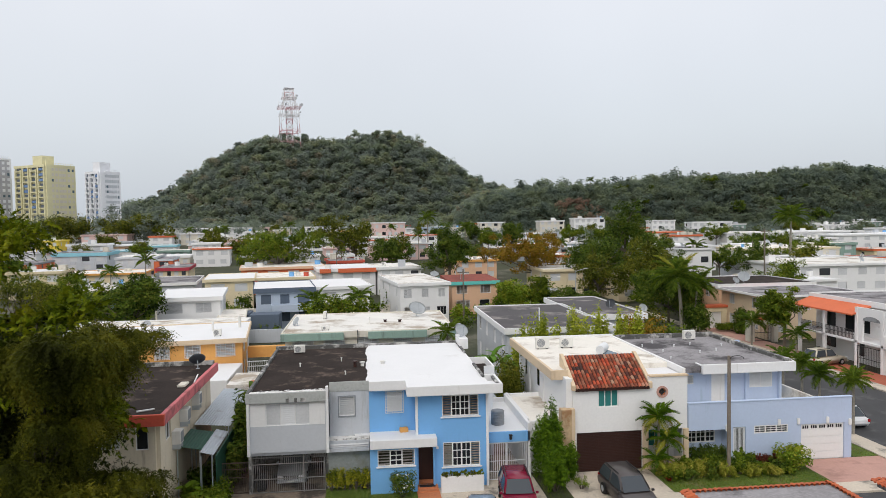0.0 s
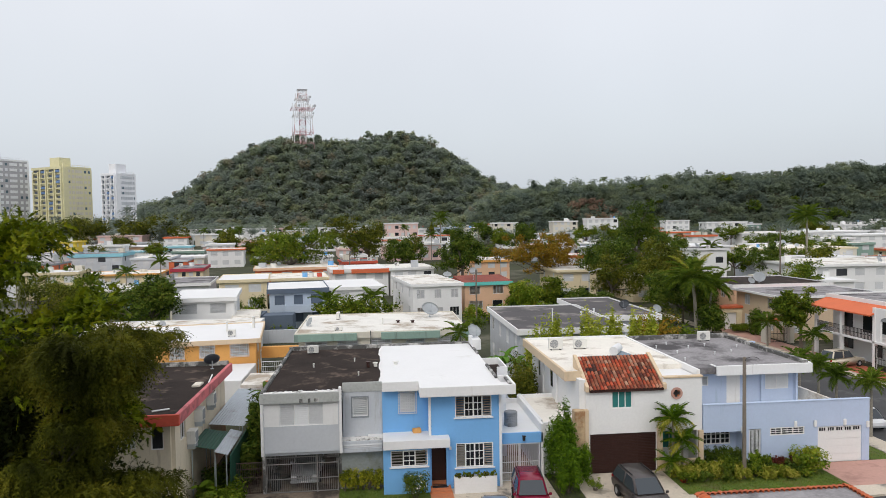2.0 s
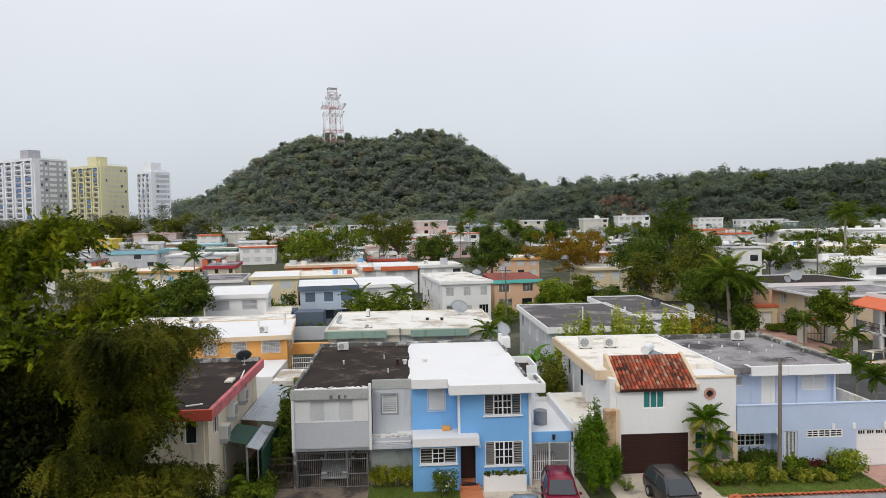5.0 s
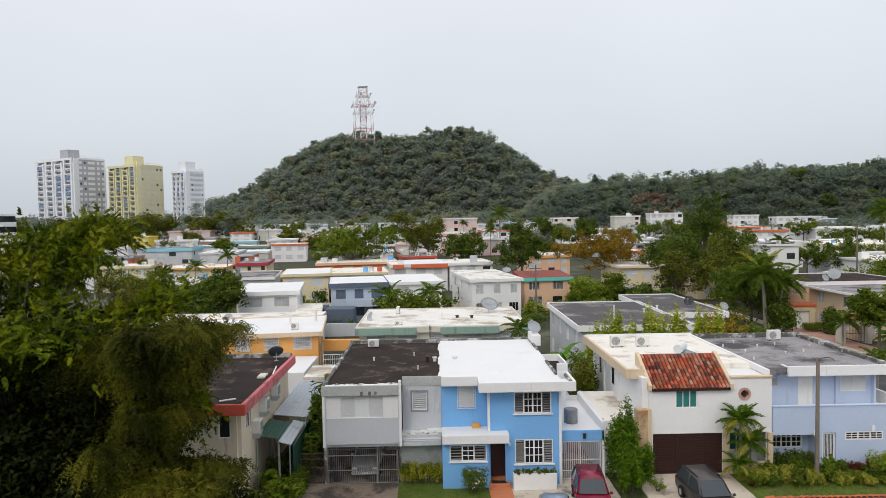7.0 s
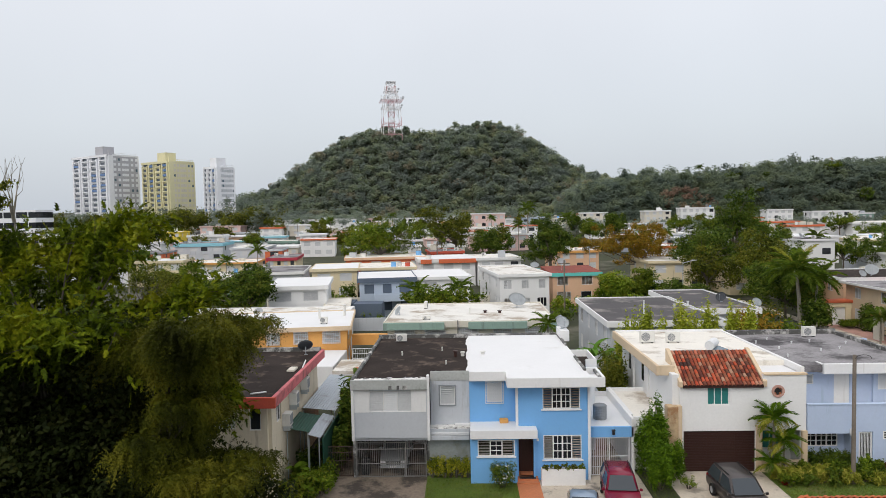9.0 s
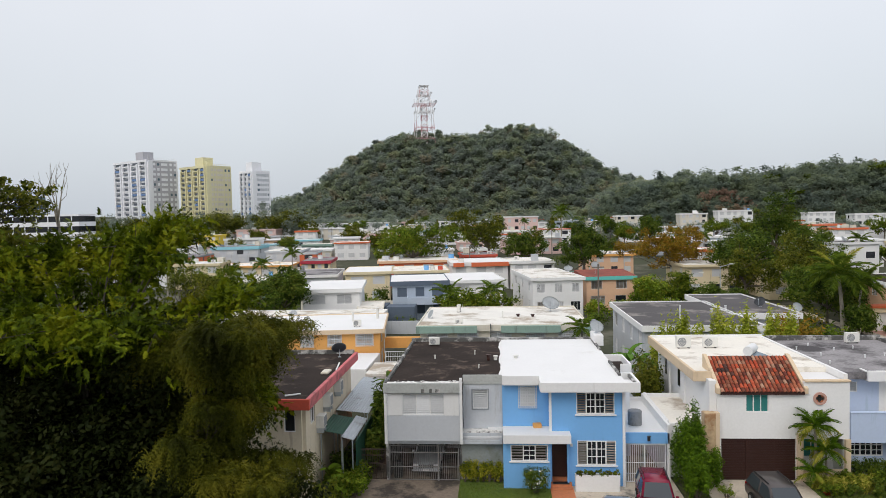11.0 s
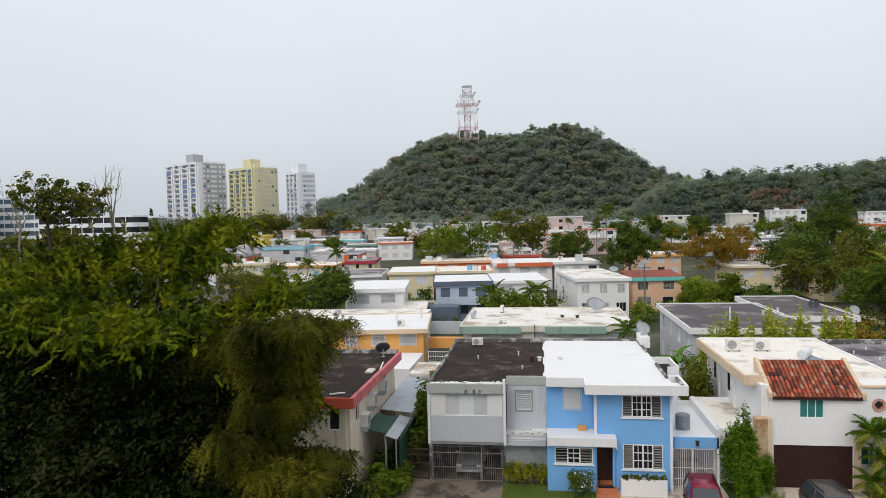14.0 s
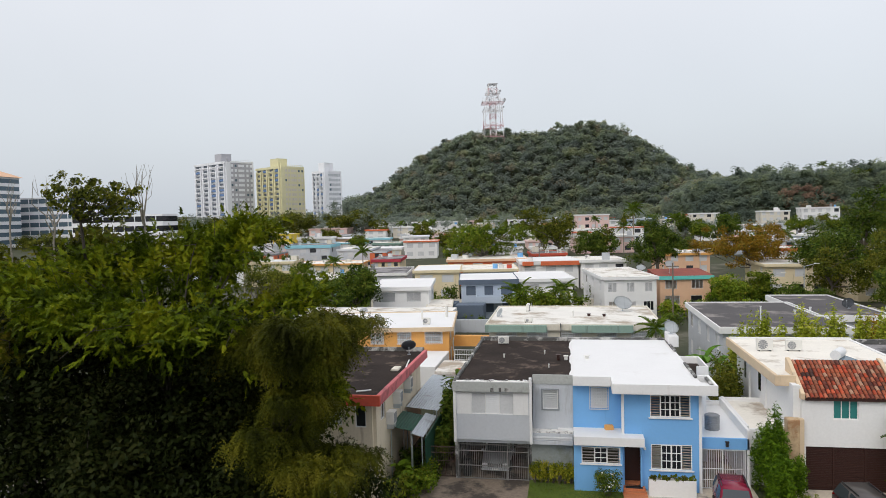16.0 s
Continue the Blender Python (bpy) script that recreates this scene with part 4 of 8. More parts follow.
for xx in (15.35, 17.0):
    part("door_post", boxes((xx, xx + 0.07, 41.64, 41.7, 0, 2.55)), "brown", gd)
window(w, 15.35, 41.7, 4.14, 1.33, 1.15, "teal", cells=3)
bm = bmesh.new()
for k in range(28):
    a0, a1 = 2 * math.pi * k / 28, 2 * math.pi * (k + 1) / 28
    q = [(r * math.cos(a), r * math.sin(a)) for a, r in ((a0, 0.24), (a0, 0.38), (a1, 0.38), (a1, 0.24))]
    f0 = [bm.verts.new((19.58 + x, 41.53, 4.97 + z)) for x, z in q]
    f1 = [bm.verts.new((19.58 + x, 41.6, 4.97 + z)) for x, z in q]
    bm.faces.new(f0), bm.faces.new((f0[1], f0[2], f1[2], f1[1])), bm.faces.new((f0[0], f1[0], f1[3], f0[3]))
ros = part("rosette", bm, "salmon", w, "round terracotta-pink wall rosette")
part("quatrefoil", boxes((19.36, 19.8, 41.66, 41.7, 4.75, 5.19)), "clay", ros, "terracotta plate behind the quatrefoil")
# Four dark discs: the shade of the quatrefoil's hollows is their colour.
bm = bmesh.new()
for dx, dz in ((0.11, 0), (-0.11, 0), (0, 0.11), (0, -0.11)):
    tube(bm, (19.58 + dx, 41.64, 4.97 + dz), (19.58 + dx, 41.658, 4.97 + dz), 0.1, n=14)
part("rosette_opening", bm, "dark", ros)
part("stone_pillar", boxes((12.86, 13.62, 41.25, 41.95, 0, 4.15)), "stone", w, "ochre stone-clad pillar", bevel=0.03)
part("pillar_trim", boxes((13.5, 13.72, 41.22, 41.6, 0, 4.2)), "beige", w)
part("entry_column", boxes((18.26, 18.6, 41.42, 41.62, 0, 2.9)), "beige", w, bevel=0.015)
part("entry_column", boxes((20.98, 21.3, 41.42, 41.6, 0, 2.55)), "beige", w, bevel=0.015)
part("entry_planter", boxes((18.6, 20.98, 41.3, 41.62, 0, 0.75)), "beige", w, bevel=0.015)
part("entry_wall", wall_mesh(18.62, 21.1, 43.2, 43.35, 0, 2.55, [(19.0, 20.6, 0.9, 2.2)]), "white", w)
window(w, 19.0, 43.26, 0.9, 1.6, 1.3, "teal", cells=2)
part("side_pilaster", each((13.18, 13.32, 47, 47.3, 0, 5.8), (13.18, 13.32, 51, 51.3, 0, 5.8)), "white", w)
part("side_window", each((13.26, 13.305, 48.4, 48.9, 4.0, 5.3), (13.26, 13.305, 52.2, 52.6, 4.0, 5.3)), "glass", w)
part("terrace_roof", boxes((10.85, 13.3, 42.3, 48.6, 2.9, 3.2)), "beige_roof", w, "stained cream side terrace roof")
part("terrace_parapet", each((10.82, 11.0, 42.1, 48.8, 0, 3.5), (11.0, 13.3, 48.6, 48.8, 2.7, 3.45), (11.0, 12.9, 42.1, 42.3, 0, 3.3)), "white", w, bevel=0.02)
ac_unit(14.1, 50.4, 6.28, 4, 1.05, 0.9)
ac_unit(16.0, 50.5, 6.28, -3, 1.0, 0.78)
solar = thing("solar_water_heater", "white cylindrical solar water heater with collector panel", "water heater", (17.4, 46.2, 6.28), -32)
bm = bmesh.new()
tube(bm, (-0.1, -0.9, 0.75), (-0.1, 0.6, 0.75), 0.3, n=20)
part("tank", bm, "rail", solar)
bm = boxes((0.1, 1.4, -0.9, 0.6, 0.0, 0.06))
bmesh.ops.transform(bm, matrix=pose(0, 0, 0.5, 0, 16), verts=bm.verts[:])
part("collector", bm, "tower_glass", solar)
for yy in (-0.8, 0.5):
    part("leg", boxes((-0.2, -0.15, yy - 0.03, yy + 0.03, 0, 0.5)), "metal", solar)
    part("leg", boxes((1.1, 1.15, yy - 0.03, yy + 0.03, 0, 0.2)), "metal", solar)

# ---- pale blue house ----
p = thing("pale_blue_house", "pale blue two-storey house with a white garage door and a terrace", "house")
part("wall", wall_mesh(24.1, 32.66, 41.5, 41.7, 0, 4.12, [(29.07, 32.15, 0, 2.41), (25.8, 28.16, 1.97, 2.49), (24.36, 25.22, 0, 2.45)]), "pale_blue", p)
part("wall", wall_mesh(21.32, 24.1, 41.5, 41.7, 2.35, 4.12), "pale_blue", p)
part("wall", wall_mesh(21.32, 24.3, 42.6, 42.75, 0, 2.9, [(21.73, 23.7, 1.2, 2.24)]), "pale_blue", p)
part("wall", each((32.46, 32.66, 41.7, 55, 0, 3.0), (21.32, 32.46, 54.8, 55, 0, 5.6), (21.32, 21.48, 42.75, 54.8, 0, 5.6), (24.1, 24.25, 41.7, 42.6, 0, 2.9)), "pale_blue", p)
part("parapet_cap", each((21.3, 32.7, 41.46, 41.74, 4.12, 4.17), (32.42, 32.7, 41.74, 55, 3.0, 3.05)), "pale_blue", p)
part("terrace_parapet", boxes((30.4, 30.62, 41.74, 54.8, 2.9, 4.0)), "old_white_roof", p, "stained white side parapet", bevel=0.015)
part("wing_roof", boxes((30.62, 32.46, 41.7, 54.8, 2.7, 2.9)), "old_white_roof", p)
part("terrace_floor", boxes((21.5, 30.4, 41.74, 54.8, 2.9, 3.15)), "old_white_roof", p)
part("upper_wall", wall_mesh(21.4, 29.35, 44.6, 44.75, 3.15, 5.6, [(22.3, 23.2, 4.6, 5.25), (24.5, 25.5, 3.15, 5.3), (27.3, 29.0, 4.2, 5.3)]), "pale_blue", p)
part("upper_wall", boxes((29.2, 29.35, 44.75, 54.8, 3.15, 5.6)), "pale_blue", p)
part("upper_door", boxes((24.5, 25.5, 44.64, 44.69, 3.15, 5.3)), "white", p, "plain white terrace door", bevel=0.01)
part("wall_pier", each((26.9, 27.05, 44.4, 44.6, 3.15, 5.6), (29.35, 29.5, 44.3, 44.75, 3.15, 5.6)), "pale_blue", p)
window(p, 22.3, 44.66, 4.6, 0.9, 0.65, "louvre", cells=2)
window(p, 27.3, 44.66, 4.2, 1.7, 1.1, "shut", cells=2)
part("roof", boxes((21.5, 29.9, 43.7, 54.6, 5.6, 6.05)), "grey_roof", p)
part("roof_fascia", boxes((23.3, 30.05, 43.5, 43.7, 5.5, 6.15)), "white", p, bevel=0.02)
part("roof_fascia", each((29.9, 30.05, 43.7, 54.8, 5.5, 6.18), (23.3, 23.45, 43.7, 44.6, 5.5, 6.1)), "white", p)
part("roof_rim", each((29.6, 29.9, 43.8, 54.6, 6.05, 6.3), (21.4, 29.9, 54.6, 54.85, 5.6, 6.4)), "mould", p, "mould-stained roof parapet")
part("roof_fascia", boxes((21.4, 23.3, 44.3, 44.6, 5.45, 6.0)), "pale_blue", p)
gdo = part("garage_door", boxes((29.07, 32.15, 41.6, 41.64, 0.02, 2.41)), "frame", p, "white panelled sectional garage door")
for k in range(4):
    part("door_panel", boxes((29.12, 32.1, 41.57, 41.6, 0.06 + k * 0.5, 0.52 + k * 0.5)), "frame", gdo, bevel=0.012)
for k in range(5):
    part("door_pane", boxes((29.2 + k * 0.59, 29.66 + k * 0.59, 41.585, 41.6, 2.08, 2.33)), "glass", gdo)
    part("glazing_grid", bars_mesh(0.46, 0.25, 3, 1, "frame", 0.014), "frame", gdo, at=(29.2 + k * 0.59, 41.575, 2.08))
window(p, 25.8, 41.55, 1.97, 2.36, 0.52, "panes", cells=3)
window(p, 21.73, 42.66, 1.2, 1.97, 1.04, "panes", cells=3)
for xx, zz in ((23.9, 2.55), (27.5, 2.75), (28.85, 2.75), (30.9, 2.75), (32.5, 2.55)):
    part("wall_lamp", boxes((xx - 0.09, xx + 0.09, 41.36, 41.5, zz - 0.3, zz + 0.12)), "frame", p, "white wall lamp", bevel=0.03)
gate("garden_gate", "white barred garden gate in a pale blue wall", 24.4, 25.2, 41.6, 0.05, 2.4, 9, (0.8,), "rail")
ac_unit(27.2, 53.2, 6.05, 3, 1.0, 0.8)
for x, y in ((22.3, 46.2), (22.9, 48.8), (24.6, 50.6), (25.4, 48.0), (26.2, 51.2), (27.0, 48.6), (23.6, 52.4), (28.4, 50.4), (22.2, 51.0)):
    vent_pipe(x, y, 6.05, 0.16, 0.045, "rail")

# ---- house with a red roof edge ----
r = thing("red_edged_house", "two-storey cream house with a black roof and red roof edge", "house")
part("roof", boxes((-21.5, -9.95, 36.7, 49.7, 5.75, 6.15)), "black_roof", r)
part("roof_edge", boxes((-21.6, -9.7, 36.5, 36.7, 5.66, 6.26)), "red", r, "red-painted front roof edge", bevel=0.02)
part("roof_edge", boxes((-9.95, -9.7, 36.7, 49.9, 5.66, 6.26)), "rose", r, "faded rose roof edge", bevel=0.02)
part("roof_edge", boxes((-21.6, -9.95, 49.7, 49.9, 5.7, 6.45)), "mould", r, bevel=0.02)
part("wall", wall_mesh(-21.4, -10.4, 37.3, 37.5, 0, 5.7, [(-15.4, -12.2, 4.3, 5.5), (-11.4, -10.75, 4.2, 5.5), (-15.4, -12.2, 1.0, 2.3)]), "pale_cream", r)
side = wall_mesh(0.2, 12.2, 0, 0.2, 0, 5.7, [(1.2, 2.2, 4.2, 5.4), (8.3, 9.3, 4.2, 5.4)])
part("wall", turned(side, 90, (-10.2, 37.3, 0)), "pale_cream", r)
part("wall", each((-21.4, -10.4, 49.3, 49.5, 0, 5.7), (-21.4, -21.2, 37.5, 49.3, 0, 5.7)), "sand", r)
window(r, -13.4, 37.38, 4.3, 1.2, 1.2, "louvre", cells=1)
window(r, -15.4, 37.38, 4.3, 1.95, 1.2, "glass", cells=2)
window(r, -11.4, 37.38, 4.2, 0.65, 1.3, "glass", cells=1)
window(r, -15.4, 37.38, 1.0, 3.2, 1.3, "glass", cells=3)
window(r, -10.32, 38.5, 4.2, 1.0, 1.2, "glass", 90, 2)
window(r, -10.32, 45.6, 4.2, 1.0, 1.2, "louvre", 90, 1)
for yy, zz in ((39.6, 3.7), (41.3, 4.5), (44.2, 4.7)):
    wa = part("wall_air_conditioner", boxes((-10.2, -9.72, yy, yy + 0.75, zz, zz + 0.75)), "ac", r, "off-white air conditioner in the side wall", bevel=0.02)
    part("coil_grille", boxes((-9.72, -9.705, yy + 0.08, yy + 0.67, zz + 0.08, zz + 0.67)), "dark_grey", wa)
    part("bracket", each((-10.2, -9.75, yy + 0.1, yy + 0.14, zz - 0.3, zz), (-10.2, -9.75, yy + 0.6, yy + 0.64, zz - 0.3, zz)), "metal", wa)
dish(-10.8, 48.6, 6.15, 0.55, -160, 40, "grey_dish", 0.55, "dark mesh satellite dish on the black roof")
for a, bb, zz in (((-10.2, 46.0), (-9.9, 43.8), 6.28), ((-10.6, 38.0), (-11.4, 37.6), 6.2)):
    bm = bmesh.new()
    tube(bm, (*a, zz), (*bb, zz), 0.05, n=6)
    solid("loose_plank", bm, "frame", "pale length of pipe lying on the roof edge", "pipe")
solid("roof_sheet", boxes((-10.75, -10.25, 43.0, 44.0, 6.16, 6.3)), "sand", "crumpled sheet lying on the black roof", "sheet", bevel=0.03, turn=0)

# ---- side yard sheds between the red-edged and grey houses ----


def sheet_roof(name, label, material, x0, x1, y0, y1, zl, zr, pitch=0.16):
    bm = bmesh.new()
    k = max(int((x1 - x0) / pitch) * 2, 4)
    top, bot = [], []
    for i in range(k + 1):
        x = x0 + (x1 - x0) * i / k
        z = zl + (zr - zl) * i / k + (0.025 if i % 2 else 0)
        for rowset, dz in ((top, 0.0), (bot, -0.015)):
            rowset.append([bm.verts.new((x, y, z + dz)) for y in (y0, y1)])
    for i in range(k):
        bm.faces.new((top[i][0], top[i + 1][0], top[i + 1][1], top[i][1]))
        bm.faces.new((bot[i][0], bot[i][1], bot[i + 1][1], bot[i + 1][0]))
        bm.faces.new((top[i][0], bot[i][0], bot[i + 1][0], top[i + 1][0]))
    ob = thing(name, label, "canopy")
    part("sheet", bm, material, ob)
    for x in (x0 + 0.05, x1 - 0.1):
        for y in (y0 + 0.1, y1 - 0.1):
            part("post", boxes((x - 0.03, x + 0.03, y - 0.03, y + 0.03, 0, min(zl, zr) - 0.02)), "metal", ob)
    return ob


sheet_roof("carport_canopy", "grey corrugated metal side-yard canopy", "sheet", -10.1, -7.9, 44.2, 53.6, 3.5, 3.3)
sheet_roof("green_awning", "dark green sheet awning over the side yard", "green_sheet", -10.15, -8.75, 40.2, 43.6, 3.4, 3.15)
sheet_roof("metal_canopy", "pale metal sheet canopy on posts", "sheet", -8.7, -7.95, 39.6, 44.0, 3.2, 3.0)
solid("green_fence", boxes((-7.88, -7.82, 39.8, 46.5, 0, 2.9)), "green_sheet", "dark green sheet fence along the side yard", "fence")
solid("yard_wall", boxes((-7.2, -6.9, 50.2, 57.5, 0, 3.2)), "bright_orange", "rust-orange yard wall", "wall", "structure")

solid("gate_post", boxes((-8.75, -8.4, 57.6, 57.95, 0, 3.1)), "clay", "rust-red rendered gate post", "post", bevel=0.02)
solid("gate_post", boxes((-7.2, -6.9, 64.2, 64.5, 0, 2.6)), "sand", "pale rendered gate post", "post", bevel=0.02)
solid("yard_divider", boxes((-10.6, -7.2, 66.8, 67.0, 0, 1.5)), "orange", "ochre-painted yard divider wall", "wall", "structure")
gate("yard_grille", "white barred grille between two yards", -10.5, -7.3, 66.7, 1.5, 3.0, 18, (0.5, 1.0), "rail")
solid("storage_crate", boxes((-10.2, -9.2, 64.2, 65.0, 0, 0.9)), "dark_grey", "dark storage crate in the back yard", "crate", bevel=0.03)
solid("storage_crate", boxes((-8.9, -8.0, 65.0, 65.9, 0, 1.2)), "metal", "pale metal crate in the back yard", "crate", bevel=0.03)

# roof fittings of the first row
ac_unit(-4.3, 53.2, 6.08, 5)
vent_pipe(-3.8, 48.2, 6.08, 0.22)
vent_pipe(0.0, 47.5, 6.1, 0.35, 0.12, "brown")
vent_pipe(0.5, 47.6, 6.1, 0.25, 0.12)
vent_pipe(-1.0, 49.5, 6.1, 0.25, 0.04)
vent_pipe(-0.6, 45.0, 6.1, 0.22, 0.04)
vent_pipe(1.9, 47.6, 6.22, 0.16, 0.14)
dish(8.3, 53.8, 6.9, 0.55, 20, 40, "dish", 0.45)

# low structures in the back yards
solid("patio_roof", boxes((-10.9, -7.4, 58.5, 63.2, 2.4, 2.65)), "old_white_roof", "stained pale patio roof on walls", "patio roof", bevel=0.02)
solid("patio_wall", boxes((-10.7, -7.6, 58.7, 63.0, 0, 2.4)), "sand", "pale patio wall under a flat roof", "wall", "structure")
solid("yard_annex", boxes((-16.8, -11.2, 60.5, 68.0, 0, 2.6)), "white_roof", "low white annex behind the ochre house", "annex", bevel=0.03)
solid("orange_fascia", boxes((-11.1, -7.4, 70.5, 71.2, 2.6, 3.7)), "orange", "orange painted carport beam", "beam", bevel=0.02)
gate("patio_grille", "pale barred patio grille", -11.0, -7.5, 58.4, 0.05, 2.4, 22, (0.9, 1.7), "rail")
solid("yard_wall", boxes((-6.9, 10.5, 59.6, 59.9, 0, 2.2)), "sand", "pale yard wall behind the gardens", "wall", "structure")
solid("yard_wall", boxes((10.6, 10.9, 48.5, 60, 0, 2.2)), "light_grey", "grey yard wall between the gardens", "wall", "structure")
solid("yard_annex", boxes((-4, 3.5, 96, 103, 0, 2.9)), "old_white_roof", "low white annex between two houses", "annex", bevel=0.03)
solid("yard_wall", boxes((-34, 30, 118.5, 118.8, 0, 1.8)), "sand", "pale yard wall between the gardens", "wall", "structure")
solid("yard_wall", boxes((-34, 14, 94.4, 94.7, 0, 1.8)), "light_grey", "grey yard wall between the gardens", "wall", "structure")

# ---- tile-edged roofs across the street ----


def edged_house(label, x0, x1, y0, y1, z):
    ob = thing("tile_edged_house", label, "house")
    part("wall", boxes((x0 + 0.4, x1 - 0.4, y0, y1 - 0.4, 0, z - 0.3)), "sand", ob)
    roof_ob = part("roof", boxes((x0, x1, y0, y1, z - 0.35, z - 0.06)), "grey_roof", ob, bevel=0.02)
    me = tile_mesh(0.42, 0.13)
    if "orange" not in kept:
        kept["orange"] = me.copy()
        kept["orange"].materials.clear()
        kept["orange"].materials.append(M["orange_tile"])
    me = kept["orange"]
    n = int((x1 - x0) / 0.24)
    for i in range(n + 1):
        part("edge_tile", me, "tile", roof_ob).matrix_basis = pose(x0 + i * (x1 - x0) / n, y1 - 0.18, z - 0.05, 14 + 4 * random.random(), 0, 180 + random.uniform(-4, 4)) @ pose(0, -0.42, 0)
    n = int((y1 - y0) / 0.24)
    for xx, turn in ((x0, 90), (x1, -90)):
        for i in range(min(n, 32)):
            part("edge_tile", me, "tile", roof_ob).matrix_basis = pose(xx + (0.18 if turn > 0 else -0.18), y1 - i * 0.25, z - 0.05, 0, 0, turn + random.uniform(-4, 4)) @ pose(0, -0.42 + 0.4, 0.02, -14)
    return ob


edged_house("low house with a grey stained roof edged with orange clay tiles", 14.7, 21.6, 14, 28.4, 4.0)
edged_house("neighbouring low house with orange clay-tile roof edge", 23.9, 31.0, 14, 28.4, 4.0)

# ---- houses behind ----


def swing(ob, x, y, turn):
    """Turns a thing about an upright line through x, y."""
    ob.matrix_basis = pose(x, y, 0, 0, 0, turn) @ pose(-x, -y, 0) @ ob.matrix_basis
    return ob


QUARTER_TURN = 8.0


def house(label, x0, x1, y0, y1, z, wall, top, edge, over=0.45, thick=0.55, floors=2, style="louvre", per=3, side=2, base=None, name="house", lip=0.1, seed=1):
    """A flat-roofed concrete house: walls with openings, windows, and a slab with a rim; z is the rim's height above the ground."""
    rng = random.Random(seed * 77 + int(x0 * 3))
    g0 = lie((x0 + x1) / 2, y0) if base is None else base
    ob = thing(name, label, "house", (x0, y0, g0))
    W, D = x1 - x0, y1 - y0
    top_z = z - thick
    fh = top_z / floors
    front, left, right, put = [], [], [], []
    for f in range(floors):
        zb = f * fh + 1.0
        wh = min(fh - 1.1, 1.45)
        for i in range(per):
            cw = W / per
            ww = min(cw * rng.uniform(0.42, 0.62), 2.4)
            a = round(i * cw + (cw - ww) * rng.uniform(0.35, 0.65), 3)
            front.append((a, a + ww, zb, zb + wh))
            put.append((a, 0.07, zb, ww, wh, 0, rng.choice((1, 2, 2, 3))))
        for i in range(side):
            cw = D / side
            ww = min(cw * 0.4, 1.4)
            a = round(i * cw + (cw - ww) / 2, 3)
            (left if x0 > 5 else right).append((a, a + ww, zb, zb + wh))
            if x0 > 5:
                put.append((0.08, a + ww, zb, ww, wh, -90, 2))
            else:
                put.append((W - 0.08, a, zb, ww, wh, 90, 2))
    shell(ob, W, D, 0, top_z, wall, front, left, right)
    for a, yy, zb, ww, wh, turn, cells in put:
        window(ob, a, yy, zb, ww, wh, style if rng.random() < 0.75 or style in ("slate", "grille") else rng.choice(("louvre", "glass", "dark_louvre")), turn, cells)
    flat_roof(ob, -over, W + over, -over, D + over * 0.5, z, thick, top, edge, lip)
    if y0 > 90 and x0 < 26:
        swing(ob, (x0 + x1) / 2, y0, QUARTER_TURN)
    return ob


def deck(ob_x0, ob_x1, y0, z, depth, material, wallm, g0=0.0):
    """A walled balcony standing before a house."""
    ob = thing("balcony", "walled concrete balcony on piers", "balcony", (ob_x0, y0, g0))
    W = ob_x1 - ob_x0
    part("floor", boxes((0, W, 0, depth, z - 0.2, z)), material, ob)
    part("parapet", boxes((0, W, 0, 0.12, z, z + 0.9), (0, 0.12, 0.12, depth, z, z + 0.9), (W - 0.12, W, 0.12, depth, z, z + 0.9)), wallm, ob)
    for x in (0, W - 0.2):
        part("pier", boxes((x, x + 0.2, 0, 0.2, 0, z - 0.2)), wallm, ob)
    return ob


swing(house("ochre house with a white roof and cream eaves", -26.2, -11.3, 68.6, 80, 5.0, "orange", "white_roof", {"all": "beige", "left": "beige"}, 0.5, 0.45, 2, style="grille", per=5, seed=2), -11.3, 68.6, 7)
house("pale house with grey-green eaves and a weathered white roof", -6.8, 9.0, 65.5, 78.5, 5.8, "sand", "old_white_roof", {"all": "sand"}, 0.35, 0.6, 2, style="grille", per=5, seed=3)
for a, bb in ((-7.15, -1.3), (1.0, 6.6), (8.1, 9.4)):
    solid("eave_band", boxes((a, bb, 64.8, 65.14, 5.05, 5.72)), "mint", "grey-green painted eave band", "eave", bevel=0.02)
house("white two-storey house with a flat white roof", -27.9, -19.6, 99.0, 113, 6.0, "white", "white_roof", "white", 0.4, 0.6, 2, per=2, seed=4)
house("low beige annex with a stained roof", -18.6, -15.1, 91.5, 106, 3.3, "sand", "beige_roof", "sand", 0.2, 0.4, 1, per=1, seed=5)
house("low white house with a long flat roof", -34, -14.2, 81.4, 90, 4.1, "white", "old_white_roof", "white", 0.3, 0.4, 1, per=4, seed=6)
house("blue-grey house with dark slate roof edge and shutters", -15.9, -7.2, 107.7, 121, 6.2, "blue_grey", "white_roof", "slate", 0.4, 0.75, 2, style="slate", per=3, seed=7)
swing(deck(-13.6, -7.4, 105.2, 2.9, 2.4, "blue_grey", "blue_grey"), -11.55, 107.7, QUARTER_TURN)
solid("slate_garage", boxes((-21.0, -16.2, 102, 107, 0, 2.9)), "slate", "dark slate-painted garage block", "garage", bevel=0.03)
solid("slate_wall", boxes((-15.9, -11.6, 100.5, 104, 0, 3.0)), "slate", "dark slate-painted yard wall", "wall", "structure", bevel=0.03)
house("white house with a pale blue-white roof", -6.6, 1.6, 109.4, 124, 6.1, "white", "white_roof", "white", 0.4, 0.5, 2, per=2, seed=8)
